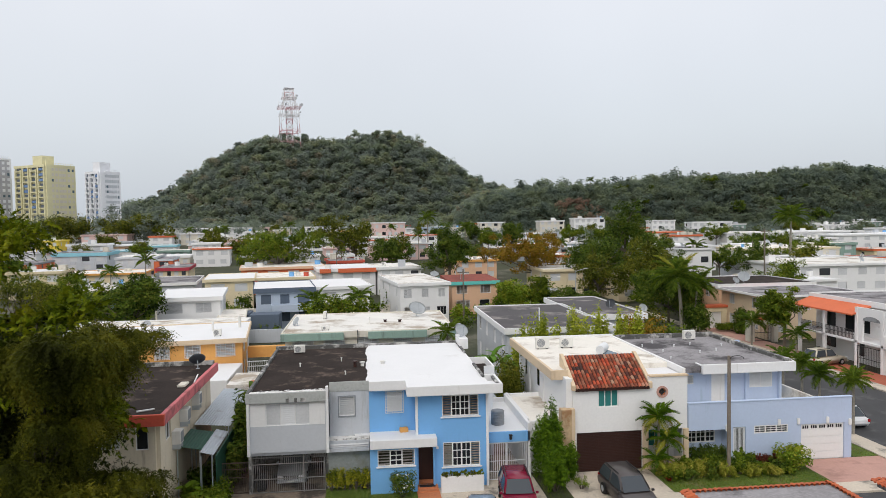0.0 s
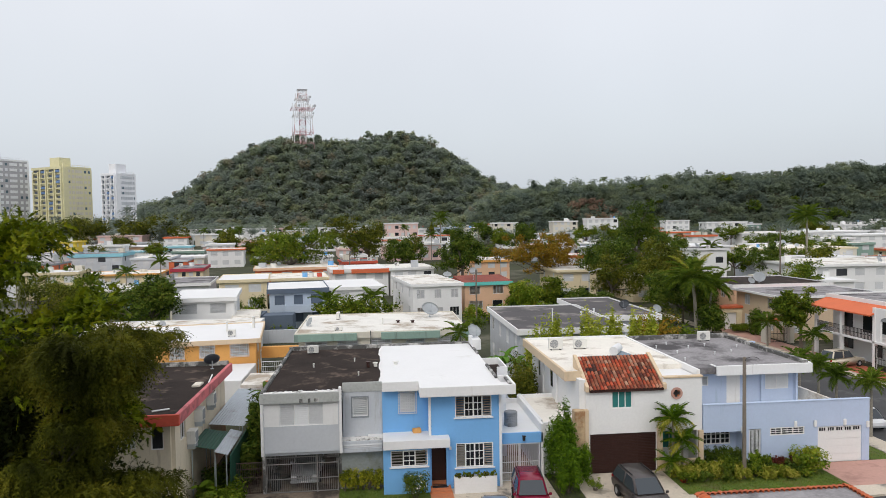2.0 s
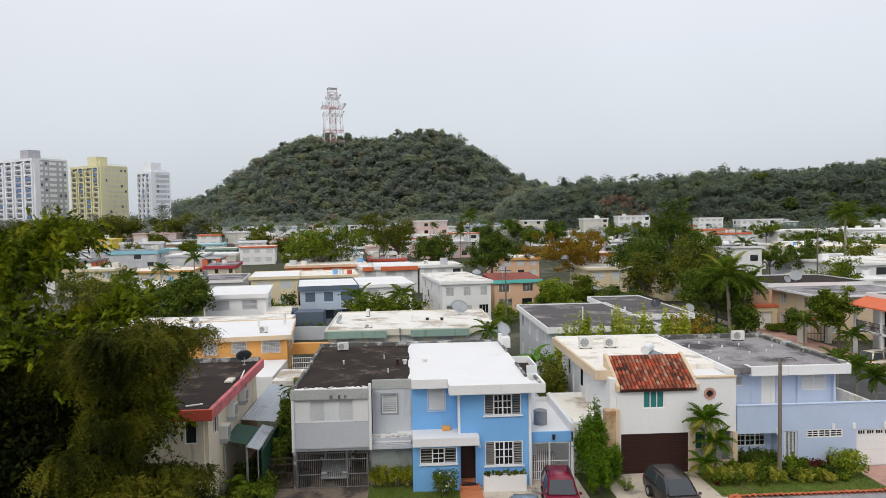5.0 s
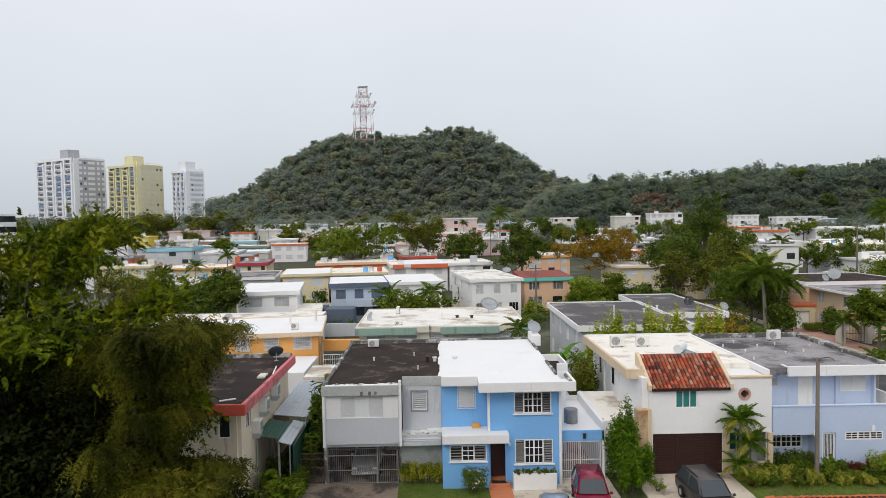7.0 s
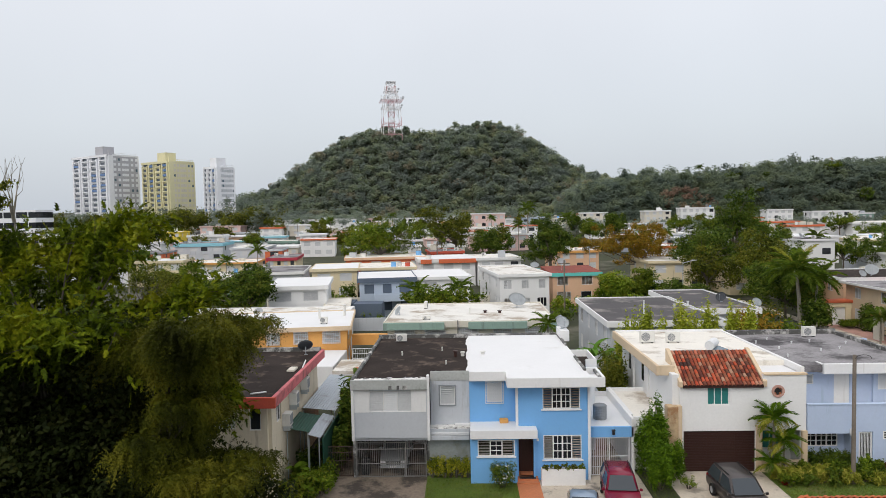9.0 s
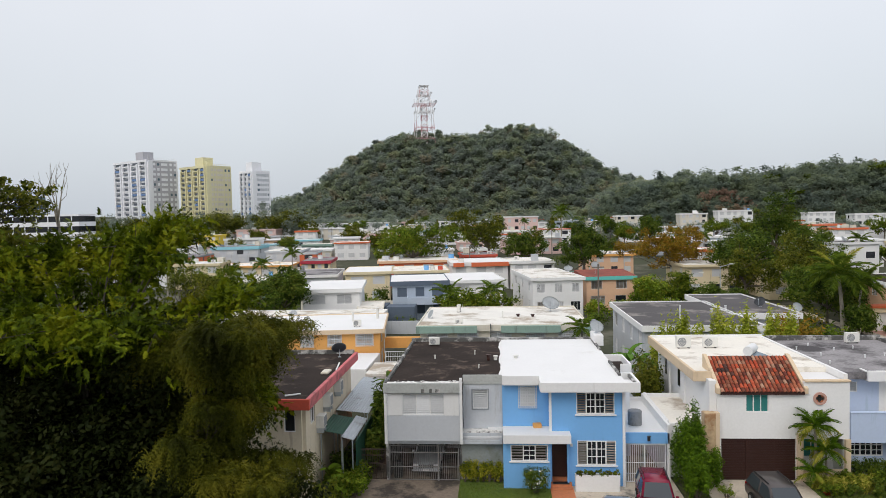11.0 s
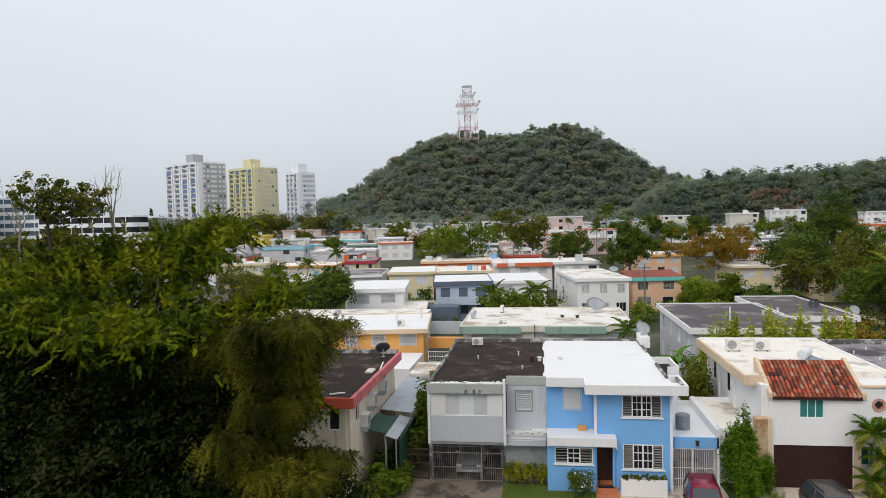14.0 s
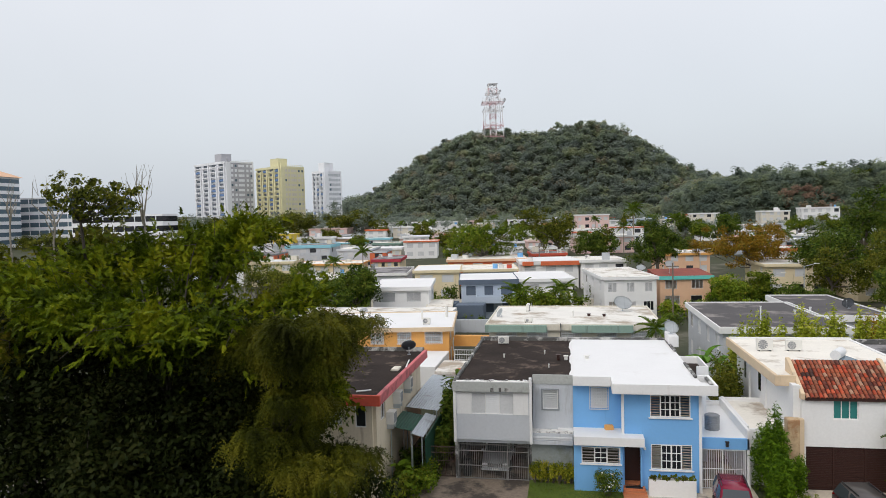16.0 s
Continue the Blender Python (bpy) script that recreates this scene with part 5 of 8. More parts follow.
house("cream two-storey house with a white roof", -28.0, -19.6, 128.2, 143, 6.2, "cream", "white_roof", "cream", 0.4, 0.55, 2, per=2, seed=9)
house("cream house with cluttered flat roof", -19.4, -8.9, 133, 147, 5.9, "cream", "beige_roof", "cream", 0.4, 0.5, 2, per=4, seed=10)
house("white house with orange-red roof edge", -9.2, 3.2, 151.4, 166, 6.2, "white", "white_roof", "white", 0.4, 0.8, 2, per=3, seed=11)
for a, c in ((-9.0, -6.6), (-5.0, 3.4)):
    swing(solid("eave_band", boxes((a, c, 150.7, 150.97, 5.2, 6.1)), "bright_orange", "orange-red painted eave band", "eave", bevel=0.02), -3.0, 151.4, QUARTER_TURN)
house("white house with a plain white roof edge", 3.6, 13.4, 152.4, 166, 6.2, "white", "old_white_roof", "white", 0.4, 0.6, 2, per=3, seed=12)
house("white two-storey house with a weathered white roof", 6.3, 14.3, 109.4, 129, 6.3, "white", "old_white_roof", "white", 0.35, 0.5, 2, per=3, side=3, seed=13)
h_ = house("peach house with teal eaves and a red tile roof", 15.6, 23.8, 117.0, 128, 5.7, "peach", "far_tile", "teal", 0.4, 0.6, 2, style="dark_louvre", per=2, side=1, seed=14)
bm = bmesh.new()
vs = [bm.verts.new(c) for c in ((15.3, 116.7, 5.72), (24.1, 116.7, 5.72), (24.1, 124, 6.35), (15.3, 124, 6.35), (15.3, 124, 5.6), (24.1, 124, 5.6), (15.3, 116.7, 5.6), (24.1, 116.7, 5.6))]
for f in ((0, 1, 2, 3), (3, 2, 5, 4), (4, 5, 7, 6), (6, 7, 1, 0), (0, 3, 4, 6), (1, 7, 5, 2)):
    bm.faces.new([vs[i] for i in f])
swing(solid("pent_roof", bm, "far_tile", "sloping red clay-tile roof over the peach house", "roof"), 19.7, 117.0, QUARTER_TURN)
house("white-grey house with a dark felt roof", 13.7, 23.6, 61.5, 78.5, 6.2, "light_grey", "tar_roof", "white", 0.35, 0.55, 2, per=4, side=4, seed=15)
house("white-grey house part with a dark felt roof", 23.7, 29.8, 68.6, 85.0, 6.2, "light_grey", "tar_roof", "white", 0.3, 0.6, 2, per=2, side=1, seed=16)
house("ochre house with black roof and dark red eaves", 54.3, 69.6, 98.5, 112, 6.0, "peach", "black_roof", "white", 0.4, 0.45, 2, style="dark_louvre", per=4, seed=17)
solid("red_awning", boxes((57.6, 66.0, 97.2, 98.1, 5.0, 5.4)), "crimson", "dark red awning under the eaves", "awning", bevel=0.05)
house("pale sand house with a thin flat roof", 52.8, 66.8, 83.5, 95, 5.9, "beige", "grey_roof", "white", 0.8, 0.3, 2, per=4, seed=18)
house("white two-storey house with rows of windows", 88.5, 118, 131, 152, 6.3, "white", "old_white_roof", "white", 0.5, 0.5, 2, style="louvre", per=7, side=3, seed=19)
house("tall white house on a corner", 93.5, 104, 192, 214, 7.5, "white", "white_roof", "white", 0.6, 0.5, 2, per=3, seed=20)
house("long beige house with a parapet roof", 112, 142, 190, 216, 6.4, "sand", "beige_roof", "cream", 0.3, 0.5, 2, per=7, seed=21)
house("low white house behind a palm tree", 66.5, 86.5, 116, 128, 4.6, "white", "white_roof", "white", 0.5, 0.4, 1, per=3, seed=22)
house("white house with rows of louvre windows", 151, 178, 270, 296, 6.4, "white", "old_white_roof", "white", 0.4, 0.6, 2, per=8, seed=23)
house("white house with a long flat roof", 180, 208, 272, 292, 6.4, "white", "white_roof", "white", 0.4, 0.6, 2, per=6, seed=24)
house("white house with a glazed bay", 186, 220, 252, 268, 6.2, "white", "white_roof", "white", 0.4, 0.6, 2, per=6, seed=25)
house("grey house with a sky-blue roof edge", -96, -80.4, 227, 246, 6.2, "light_grey", "grey_roof", "aqua", 0.3, 1.1, 2, per=4, seed=26)
house("light grey house with a red side wall", -70, -59.2, 206, 226, 6.2, "light_grey", "old_white_roof", "light_grey", 0.3, 0.6, 2, per=4, seed=27)
house("red-painted wing of a grey house", -59.0, -54.0, 204, 220, 5.6, "bright_orange", "grey_roof", "light_grey", 0.2, 0.6, 2, style="glass", per=1, seed=28)
house("salmon house with dark roof", -103, -91.5, 206, 222, 5.0, "bright_orange", "grey_roof", "dark_grey", 0.2, 0.5, 2, per=3, seed=29)
house("low ochre house with orange eaves", -78, -57, 186, 200, 3.5, "cream", "beige_roof", "orange", 0.6, 0.5, 1, per=5, seed=30)
house("pale house with a grey-white roof and pale eaves", -46.0, -33.4, 142, 160, 4.6, "light_grey", "grey_roof", "white", 0.5, 0.6, 1, per=4, seed=31)
house("low pale green flat-roofed house", -57, -47, 138, 156, 3.8, "mint", "old_white_roof", "sand", 0.5, 0.5, 1, per=3, seed=32)
house("cream house with crimson roof edge", -50.7, -43.4, 178, 196, 5.2, "cream", "grey_roof", "crimson", 0.4, 0.8, 2, per=4, seed=33)
house("bright yellow flat-roofed house", -131, -122.5, 294, 310, 6.2, "yellow", "white_roof", "yellow", 0.4, 0.5, 2, per=3, seed=34)
house("pale pink house with a flat roof", -127, -108, 330, 350, 6.4, "pink", "old_white_roof", "pink", 0.4, 0.5, 2, per=4, seed=35)
house("white house on the rise below the hill", -114, -78, 396, 416, 6.4, "white", "white_roof", "white", 0.4, 0.5, 2, per=6, seed=36)
house("low house with a wide white roof", -116.5, -93, 294, 312, 3.7, "peach", "white_roof", "white", 0.6, 0.4, 1, per=5, seed=37)
house("salmon house with a pale flat roof", -27, -8.5, 160, 176, 6.2, "bright_orange", "beige_roof", "peach", 0.4, 0.6, 2, per=4, seed=38)
house("orange-red house with a flat roof", -8, 0.5, 180, 194, 6.0, "red", "grey_roof", "red", 0.4, 0.6, 2, per=2, seed=39)
house("pale pink house with a flat roof", 4, 24, 247, 262, 6.2, "pink", "old_white_roof", "white", 0.4, 0.6, 2, per=5, seed=40)
house("cream house with a weathered roof", 36.8, 47.5, 134, 150, 6.2, "cream", "old_white_roof", "cream", 0.6, 0.5, 2, per=3, seed=41)
house("peach house with an orange awning", 25.5, 36, 180, 195, 5.6, "peach", "old_white_roof", "orange", 0.5, 0.6, 2, per=3, seed=42)
house("yellow ochre house among trees", 49.8, 62, 128, 142, 5.2, "cream", "beige_roof", "cream", 0.5, 0.5, 2, per=3, seed=43)

house("white two-storey house with a dark flat roof", 78.6, 85.8, 160, 172, 8.7, "white", "tar_roof", "white", 0.4, 0.5, 2, style="louvre", per=2, seed=50)
house("tall white building at the foot of the ridge", 85.3, 97.4, 324, 332, 10.2, "sand", "white_roof", "white", 0.3, 0.6, 4, per=4, seed=51)
house("tall white building at the foot of the ridge", 102.5, 118, 325, 332, 11.2, "white", "old_white_roof", "white", 0.3, 0.6, 4, per=5, seed=52)
house("pale sand building at the foot of the ridge", 56.4, 68.2, 325, 334, 9.8, "sand", "old_white_roof", "white", 0.3, 0.6, 4, per=4, seed=53)
house("white building at the foot of the ridge", 161.5, 182.5, 322, 330, 8.6, "white", "white_roof", "white", 0.3, 0.6, 3, per=6, seed=54)
house("white building at the foot of the ridge", 142.2, 154.2, 325, 332, 9.6, "white", "white_roof", "white", 0.3, 0.6, 4, per=4, seed=55)
house("pale pink building at the foot of the hill", 5.6, 20.4, 326, 336, 10.4, "pink", "white_roof", "white", 0.3, 0.6, 3, per=5, seed=56)
house("white building at the foot of the hill", -30, -12, 372, 382, 7.0, "white", "white_roof", "white", 0.3, 0.6, 3, per=5, seed=57)

# the rest of the quarter: rows of houses along the streets
taken = [(o.location.x, o.location.y) for o in scene.objects if o.name.startswith("house")]
WALLS = ("white", "white", "white", "white", "light_grey", "sand", "white", "cream", "pink", "white", "light_grey", "white", "mint", "sand", "blue_grey")
EDGES = {"white": ("white", "white", "white", "white", "white", "bright_orange", "aqua"), "light_grey": ("white", "light_grey", "red"), "sand": ("sand", "white", "white", "orange"), "cream": ("cream", "white", "white", "bright_orange")}
rng = random.Random(12)
for row, (yy, n0, n1) in enumerate(((160, -6, 8), (186, -7, 10), (214, -9, 12), (238, -10, 14), (266, -11, 15), (292, -13, 17), (318, -14, 18), (342, -15, 19), (366, -16, 13), (390, -12, 9), (412, -8, 6))):
    for i in range(n0, n1):
        x = i * 15.5 + rng.uniform(-2, 2) + (row % 2) * 6
        y = yy + rng.uniform(-3, 3)
        if rng.random() < 0.1 or lie(x, y) > 8.05 or y < 236 and -0.47 < x / y < 0.17 or abs(x - 41) < 10 and y < 330 or any(abs(x + 5 - a - 6) < 15 and -14 < y - bb < 22 for a, bb in taken if bb > 110):
            continue
        wall_ = rng.choice(WALLS)
        two = rng.random() < 0.5
        house("flat-roofed concrete house in the far rows", x, x + rng.uniform(9, 13.5), y, y + rng.uniform(10, 13), rng.uniform(5.6, 6.6) if two else rng.uniform(3.2, 3.9), wall_, rng.choice(("white_roof", "white_roof", "white_roof", "old_white_roof", "old_white_roof", "grey_roof")), rng.choice(EDGES.get(wall_, ("white", wall_))), 0.4, rng.uniform(0.4, 0.8), 2 if two else 1, per=rng.choice((2, 3, 4)), side=1, seed=100 + row * 40 + i)

# ---- balcony house beside the street ----
k = thing("balcony_house", "white two-storey house with orange awnings, balconies and arches", "house", (52.0, 58.0, 0))
part("wall", boxes((2.4, 2.6, 0, 18, 0, 6.5), (2.6, 14, 17.8, 18, 0, 6.5), (2.6, 14, 0, 0.2, 0, 6.5)), "white", k)
part("roof", boxes((1.9, 14.2, -0.2, 18.2, 6.5, 6.85)), "grey_roof", k)
part("roof_edge", boxes((1.7, 1.9, -0.4, 18.4, 6.4, 7.0), (1.9, 14.2, 18.2, 18.4, 6.4, 7.0)), "white", k, bevel=0.02)
bm = bmesh.new()
vs = [bm.verts.new(c) for c in ((-0.5, 8.2, 5.75), (2.2, 8.2, 6.75), (2.2, 18.2, 6.75), (-0.5, 18.2, 5.75), (-0.5, 8.2, 5.6), (2.2, 8.2, 6.55), (2.2, 18.2, 6.55), (-0.5, 18.2, 5.6))]
for f in ((0, 1, 2, 3), (7, 6, 5, 4), (0, 4, 5, 1), (2, 6, 7, 3), (3, 7, 4, 0), (1, 5, 6, 2)):
    bm.faces.new([vs[i] for i in f])
part("awning", bm, "bright_orange", k, "sloping orange balcony awning")
part("balcony_floor", boxes((0, 2.4, 0, 18, 2.75, 3.0)), "white", k, bevel=0.02)
for yy in (0.1, 4.4, 8.1, 13.2, 17.6):
    part("column", boxes((0, 0.35, yy, yy + 0.35, 0, 6.5 if yy < 9 else 5.75)), "white", k, bevel=0.02)
for y0, y1 in ((8.5, 13.2), (13.6, 17.6)):
    part("balustrade", bars_mesh(y1 - y0, 0.95, 22, 2, "dark_rail", 0.02), "dark_rail", k, "dark wrought-iron balustrade").matrix_basis = pose(0.15, y0, 3.0, 0, 0, 90)
part("balcony_wall", boxes((-0.05, 0.12, 0.4, 4.4, 3.0, 4.0)), "white", k)
part("arch_wall", turned(wall_mesh(0.2, 8.1, 0, 0.2, 3.0, 6.5, [(0.9, 4.0, 4.0, 5.3), (4.9, 7.4, 3.0, 5.2)]), 90, (0.3, 0, 0)), "white", k)
for yc, wd, zz in ((2.45, 1.55, 5.3), (6.15, 1.25, 5.2)):
    bm = bmesh.new()
    for i in range(10):
        a0, a1 = math.pi * i / 10, math.pi * (i + 1) / 10
        q = [bm.verts.new((0.09, yc + wd * math.cos(a), zz + 0.4 * wd * math.sin(a))) for a in (a0, a1)] + [bm.verts.new((0.09, yc, zz))]
        bm.faces.new(q)
    part("arch_light", bm, "dark_grey", k)
for y0, zz in ((9.2, 3.2), (11.4, 3.0), (14.6, 3.2), (10, 0.6), (14.5, 0.8), (2, 0.6)):
    part("opening", boxes((2.33, 2.395, y0, y0 + 1.5, zz + 0.2, zz + 2.1)), "glass", k)
gate("garage_grille", "dark wrought-iron garage grille", 0, 3.6, 0, 0.05, 2.5, 16, (1.2,), "dark_rail").matrix_basis = pose(52.1, 62.5, 0.05, 0, 0, 90)
# garages and gate walls along the side street
solid("garage_block", wall_mesh(49.7, 54.5, 93.4, 95, 0, 3.1, [(50.1, 52.0, 0.0, 2.5), (52.7, 53.7, 0.0, 2.3)]), "cream", "cream garage block beside the street", "garage", bevel=0.0)
solid("garage_door", boxes((50.1, 52.0, 93.7, 93.8, 0.02, 2.5)), "frame", "plain white garage door", "door")
solid("clay_coping", boxes((49.5, 54.8, 93.2, 95.2, 3.1, 3.45)), "bright_orange", "orange clay coping on the garage wall", "coping", bevel=0.06)
solid("garage_block", wall_mesh(49.6, 53.4, 82.0, 83.2, 0, 2.9, [(50.2, 52.8, 0.0, 2.3)]), "sand", "pale garage front beside the street", "garage")
solid("clay_coping", boxes((49.4, 53.6, 81.8, 83.4, 2.9, 3.2)), "bright_orange", "orange clay coping on the garage front", "coping", bevel=0.06)
gate("garage_grille", "dark barred garage gate", 50.2, 52.8, 82.6, 0.1, 2.3, 14, (1.1,), "dark_rail")
solid("clay_pent_roof", boxes((60.6, 63.6, 81.9, 83.3, 5.1, 5.5)), "bright_orange", "orange clay-tiled pent roof", "roof", bevel=0.08)
solid("garden_wall", boxes((56.6, 63, 90.5, 90.8, 0, 2.6)), "sand", "pale rendered garden wall", "wall", "structure")
solid("clay_coping", boxes((56.4, 63.2, 90.3, 91.0, 2.6, 2.95)), "bright_orange", "orange clay coping on the garden wall", "coping", bevel=0.06)

# ---- towers ----


def tower_block(label, xc, yf, flat, deep, top, wall, floors, base, cols):
    """An apartment block, turned to the view: a flat face along its x and a balcony face along its y from the near corner."""
    ob = thing("apartment_tower", label, "apartment building", (xc, yf, base), 58.5, "apartment towers")
    H = top - base
    fin = "apt_white" if wall != "apt_yellow" else wall
    part("wall", boxes((0.01, flat, 0, deep, 0, H)), wall, ob)
    part("corner_pier", boxes((-0.4, 2.6, -0.25, 0, 0, H + 0.6)), fin, ob)
    part("corner_pier", boxes((flat - 0.8, flat + 0.1, -0.25, 0, 0, H)), fin, ob)
    part("roof_parapet", boxes((2.6, flat, -0.2, 0.3, H, H + 1.0)), fin, ob)
    part("roof_parapet", boxes((-1.4, -0.9, 0.3, deep, H - 0.5, H + 0.9)), fin, ob)
    part("lift_house", boxes((1.5, 8.5, deep * 0.22, deep * 0.22 + min(8, deep * 0.5), H, H + 6.2)), wall, ob)
    part("roof_post", boxes((1, 2, 1.5, 2.5, H, H + 3.2)), wall, ob)
    bm = bmesh.new()
    for i in range(9):
        x = 4 + (flat - 5) * i / 8
        box(bm, x - 0.06, x + 0.06, 0.0, 0.12, H + 1.0, H + 1.9)
    box(bm, 4, flat - 1, 0, 0.1, H + 1.85, H + 1.95)
    part("roof_rail", bm, fin, ob)
    fh = H / floors
    light = {"apt_grey": "apt_white", "apt_yellow": "sand", "apt_white": "light_grey"}[wall]
    wm = shared(("tw", wall), lambda: mesh_of("window", boxes((-0.75, 0.75, -0.14, 0.1, 0, 1.6)), light))
    wm2 = shared(("tw2", wall), lambda: mesh_of("window", boxes((-2.1, -0.75, -0.14, 0.1, 0, 1.5), (-0.65, 0.65, -0.14, 0.1, 0, 1.5), (0.75, 2.1, -0.14, 0.1, 0, 1.5)), light))
    # Mid-tone office glass stands in for window glass paled by haze.
    dm = shared(("tw3", wall), lambda: mesh_of("window", boxes((-0.6, 0.6, -0.1, 0.1, 0, 1.4)), "tower_glass"))
    cw = deep / cols
    half_w = cw * 0.29
    # Flat panels on the face; the recess shade is only their colour.
    bo = shared(("tb", round(cw, 1)), lambda: mesh_of("balcony_opening", boxes((-0.1, 0.1, -half_w, half_w, 0, 1.9)), "tower_dark"))
    bs = shared(("tc", round(cw, 1)), lambda: mesh_of("storm_shutter", boxes((-0.75, -0.45, -half_w, half_w, 0, 1.25)), "curtain"))
    rail = shared(("tr", round(cw, 1), fin), lambda: mesh_of("balcony_rail", boxes((-0.9, -0.75, -half_w, half_w, 0, 0.75), (-0.75, 0.1, -half_w, half_w, 0, 0.15)), fin))
    rg = random.Random(int(xc))
    part("balcony_face", boxes((-0.5, 0.01, 0, deep, 0, H)), fin, ob)
    for j in range(cols):
        a, c = cw * (j + 0.5) - half_w, cw * (j + 0.5) + half_w
        for y0, y1 in ((a - cw * 0.13, a), (c, c + cw * 0.13)):
            part("balcony_fin", boxes((-1.5, -0.5, y0, y1, 0, H - (1.4 if j % 2 else 0.2))), fin, ob)
    for f in range(floors):
        zz = f * fh + 0.6
        for u in (0.19, 0.33, 0.77, 0.92):
            part("window", wm if rg.random() < 0.8 else dm, light, ob, at=(flat * u, 0, zz))
        part("window", wm2, light, ob, at=(flat * 0.54, 0, zz))
        for j in range(cols):
            at_ = (-0.5, cw * (j + 0.5), zz)
            part("balcony_opening", bo, "tower_dark", ob, at=at_)
            if rg.random() < (0.35, 0.3, 0.15, 0.12)[j % 4]:
                part("storm_shutter", bs, "curtain", ob, at=(at_[0], at_[1], zz + 0.1))
            else:
                part("balcony_rail", rail, fin, ob, at=(at_[0], at_[1], zz - 0.3))
    return ob


tower_block("grey and white apartment tower with balconies", -207.5, 400, 19, 38, 54, "apt_grey", 16, 5, 4)
tower_block("pale yellow apartment tower with balconies", -171.4, 400, 17, 26, 49.5, "apt_yellow", 15, 5, 4)
tower_block("white apartment tower with balconies", -143.4, 400, 12.6, 11, 45.6, "apt_white", 14, 5, 3)


def office(label, x0, x1, y0, y1, z0, z1, floors, wall, glass, roof_cap=None):
    ob = thing("office_building", label, "office building", (x0, y0, z0))
    W, D, H = x1 - x0, y1 - y0, z1 - z0
    fh = H / floors
    part("core", boxes((0.5, W - 0.5, 0.5, D, 0, H - 0.3)), "dark_grey", ob)
    for f in range(floors):
        part("ribbon_window", boxes((0.2, W - 0.2, 0.2, D, f * fh + fh * 0.42, f * fh + fh * 0.98)), glass, ob)
        part("spandrel", boxes((0, W, 0, D + 0.2, f * fh - 0.02 * fh, f * fh + fh * 0.42)), wall, ob)
        for i in range(int(W / 6) + 1):
            part("mullion", boxes((i * 6, i * 6 + 0.4, 0.05, 0.2, f * fh + fh * 0.42, f * fh + fh * 0.98)), wall, ob)
    part("parapet", boxes((0, W, 0, D + 0.2, H - 0.02 * fh, H + 0.8)), wall, ob)
    if roof_cap:
        bm = bmesh.new()
        vs = [bm.verts.new(c) for c in ((-1.5, -1.5, H + 0.8), (W + 1.5, -1.5, H + 0.8), (W + 1.5, D + 1.5, H + 0.8), (-1.5, D + 1.5, H + 0.8), (W * 0.35, D * 0.5, H + roof_cap), (W * 0.65, D * 0.5, H + roof_cap))]
        for f in ((0, 1, 5, 4), (1, 2, 5), (2, 3, 4, 5), (3, 0, 4), (3, 2, 1, 0)):
            bm.faces.new([vs[i] for i in f])
        part("roof", bm, "peach", ob, "salmon hipped roof")
    return ob


office("glass office block with a salmon hipped roof", -316, -290, 300, 326, 6, 42.5, 9, "apt_white", "tower_glass", 6.5)
office("white office block with ribbon windows", -335, -246, 335, 360, 6, 32, 6, "apt_white", "tower_glass")
office("low white and grey office building", -253, -201, 318, 332, 6, 20.8, 3, "apt_white", "glass")

# ---- lattice mast on the hill ----
base_z, top_z = lie(-54.5, 540) - 1, 119.5
mast = thing("radio_mast", "red and white lattice radio mast with antenna platforms", "radio mast", (-54.5, 540, base_z), 12)
MH = top_z - base_z


def lattice(z0, z1, a, c, material, r=0.2, name="mast_section"):
    """Four legs from half width a to half width c, braced crosswise on each side."""
    bm = bmesh.new()
    ring = ((1, 1), (1, -1), (-1, -1), (-1, 1))
    for (sx, sy), (tx, ty) in zip(ring, ring[1:] + ring[:1]):
        tube(bm, (sx * a, sy * a, z0), (sx * c, sy * c, z1), r, n=5)
        tube(bm, (sx * a, sy * a, z0), (tx * c, ty * c, z1), r * 0.5, n=4)
        tube(bm, (tx * a, ty * a, z0), (sx * c, sy * c, z1), r * 0.5, n=4)
        tube(bm, (sx * c, sy * c, z1), (tx * c, ty * c, z1), r * 0.6, n=4)
    return part(name, bm, material, mast)


deck_z = MH - 14.8
for i in range(8):
    lattice(deck_z * i / 8, deck_z * (i + 1) / 8, 2.3, 2.3, "mast_red" if i % 2 else "mast_white", 0.22, "mast_core")
for sx, sy in ((1, 1), (1, -1), (-1, -1), (-1, 1)):
    for i in range(4):
        bm = bmesh.new()
        z0, z1 = (deck_z - 6) * i / 4, (deck_z - 6) * (i + 1) / 4
        w0, w1 = 7.6 - 0.25 * i, 7.6 - 0.25 * (i + 1)
        tube(bm, (sx * w0, sy * w0, z0), (sx * w1, sy * w1, z1), 0.24, n=5)
        if i == 2:
            tube(bm, (sx * w0, sy * w0, z1 - 2.6), (sx * w0 * 0.62, sy * w0, z0), 0.14, n=4)
        if i == 3:
            tube(bm, (sx * w0, sy * w0, z0 + 1.0), (sx * 2.3, sy * 2.3, z1), 0.14, n=4)
        part("mast_leg", bm, "mast_white" if i % 2 else "mast_red", mast)
for zz, w in ((deck_z * 0.45, 7.3), (deck_z * 0.2, 7.5)):
    bm = bmesh.new()
    for s_ in (-1, 1):
        tube(bm, (-w, s_ * w, zz), (w, s_ * w, zz), 0.2, n=4)
        tube(bm, (s_ * w, -w, zz), (s_ * w, w, zz), 0.2, n=4)
        tube(bm, (-w, s_ * w, zz), (0, s_ * 2.3, zz + 3.5), 0.1, n=4)
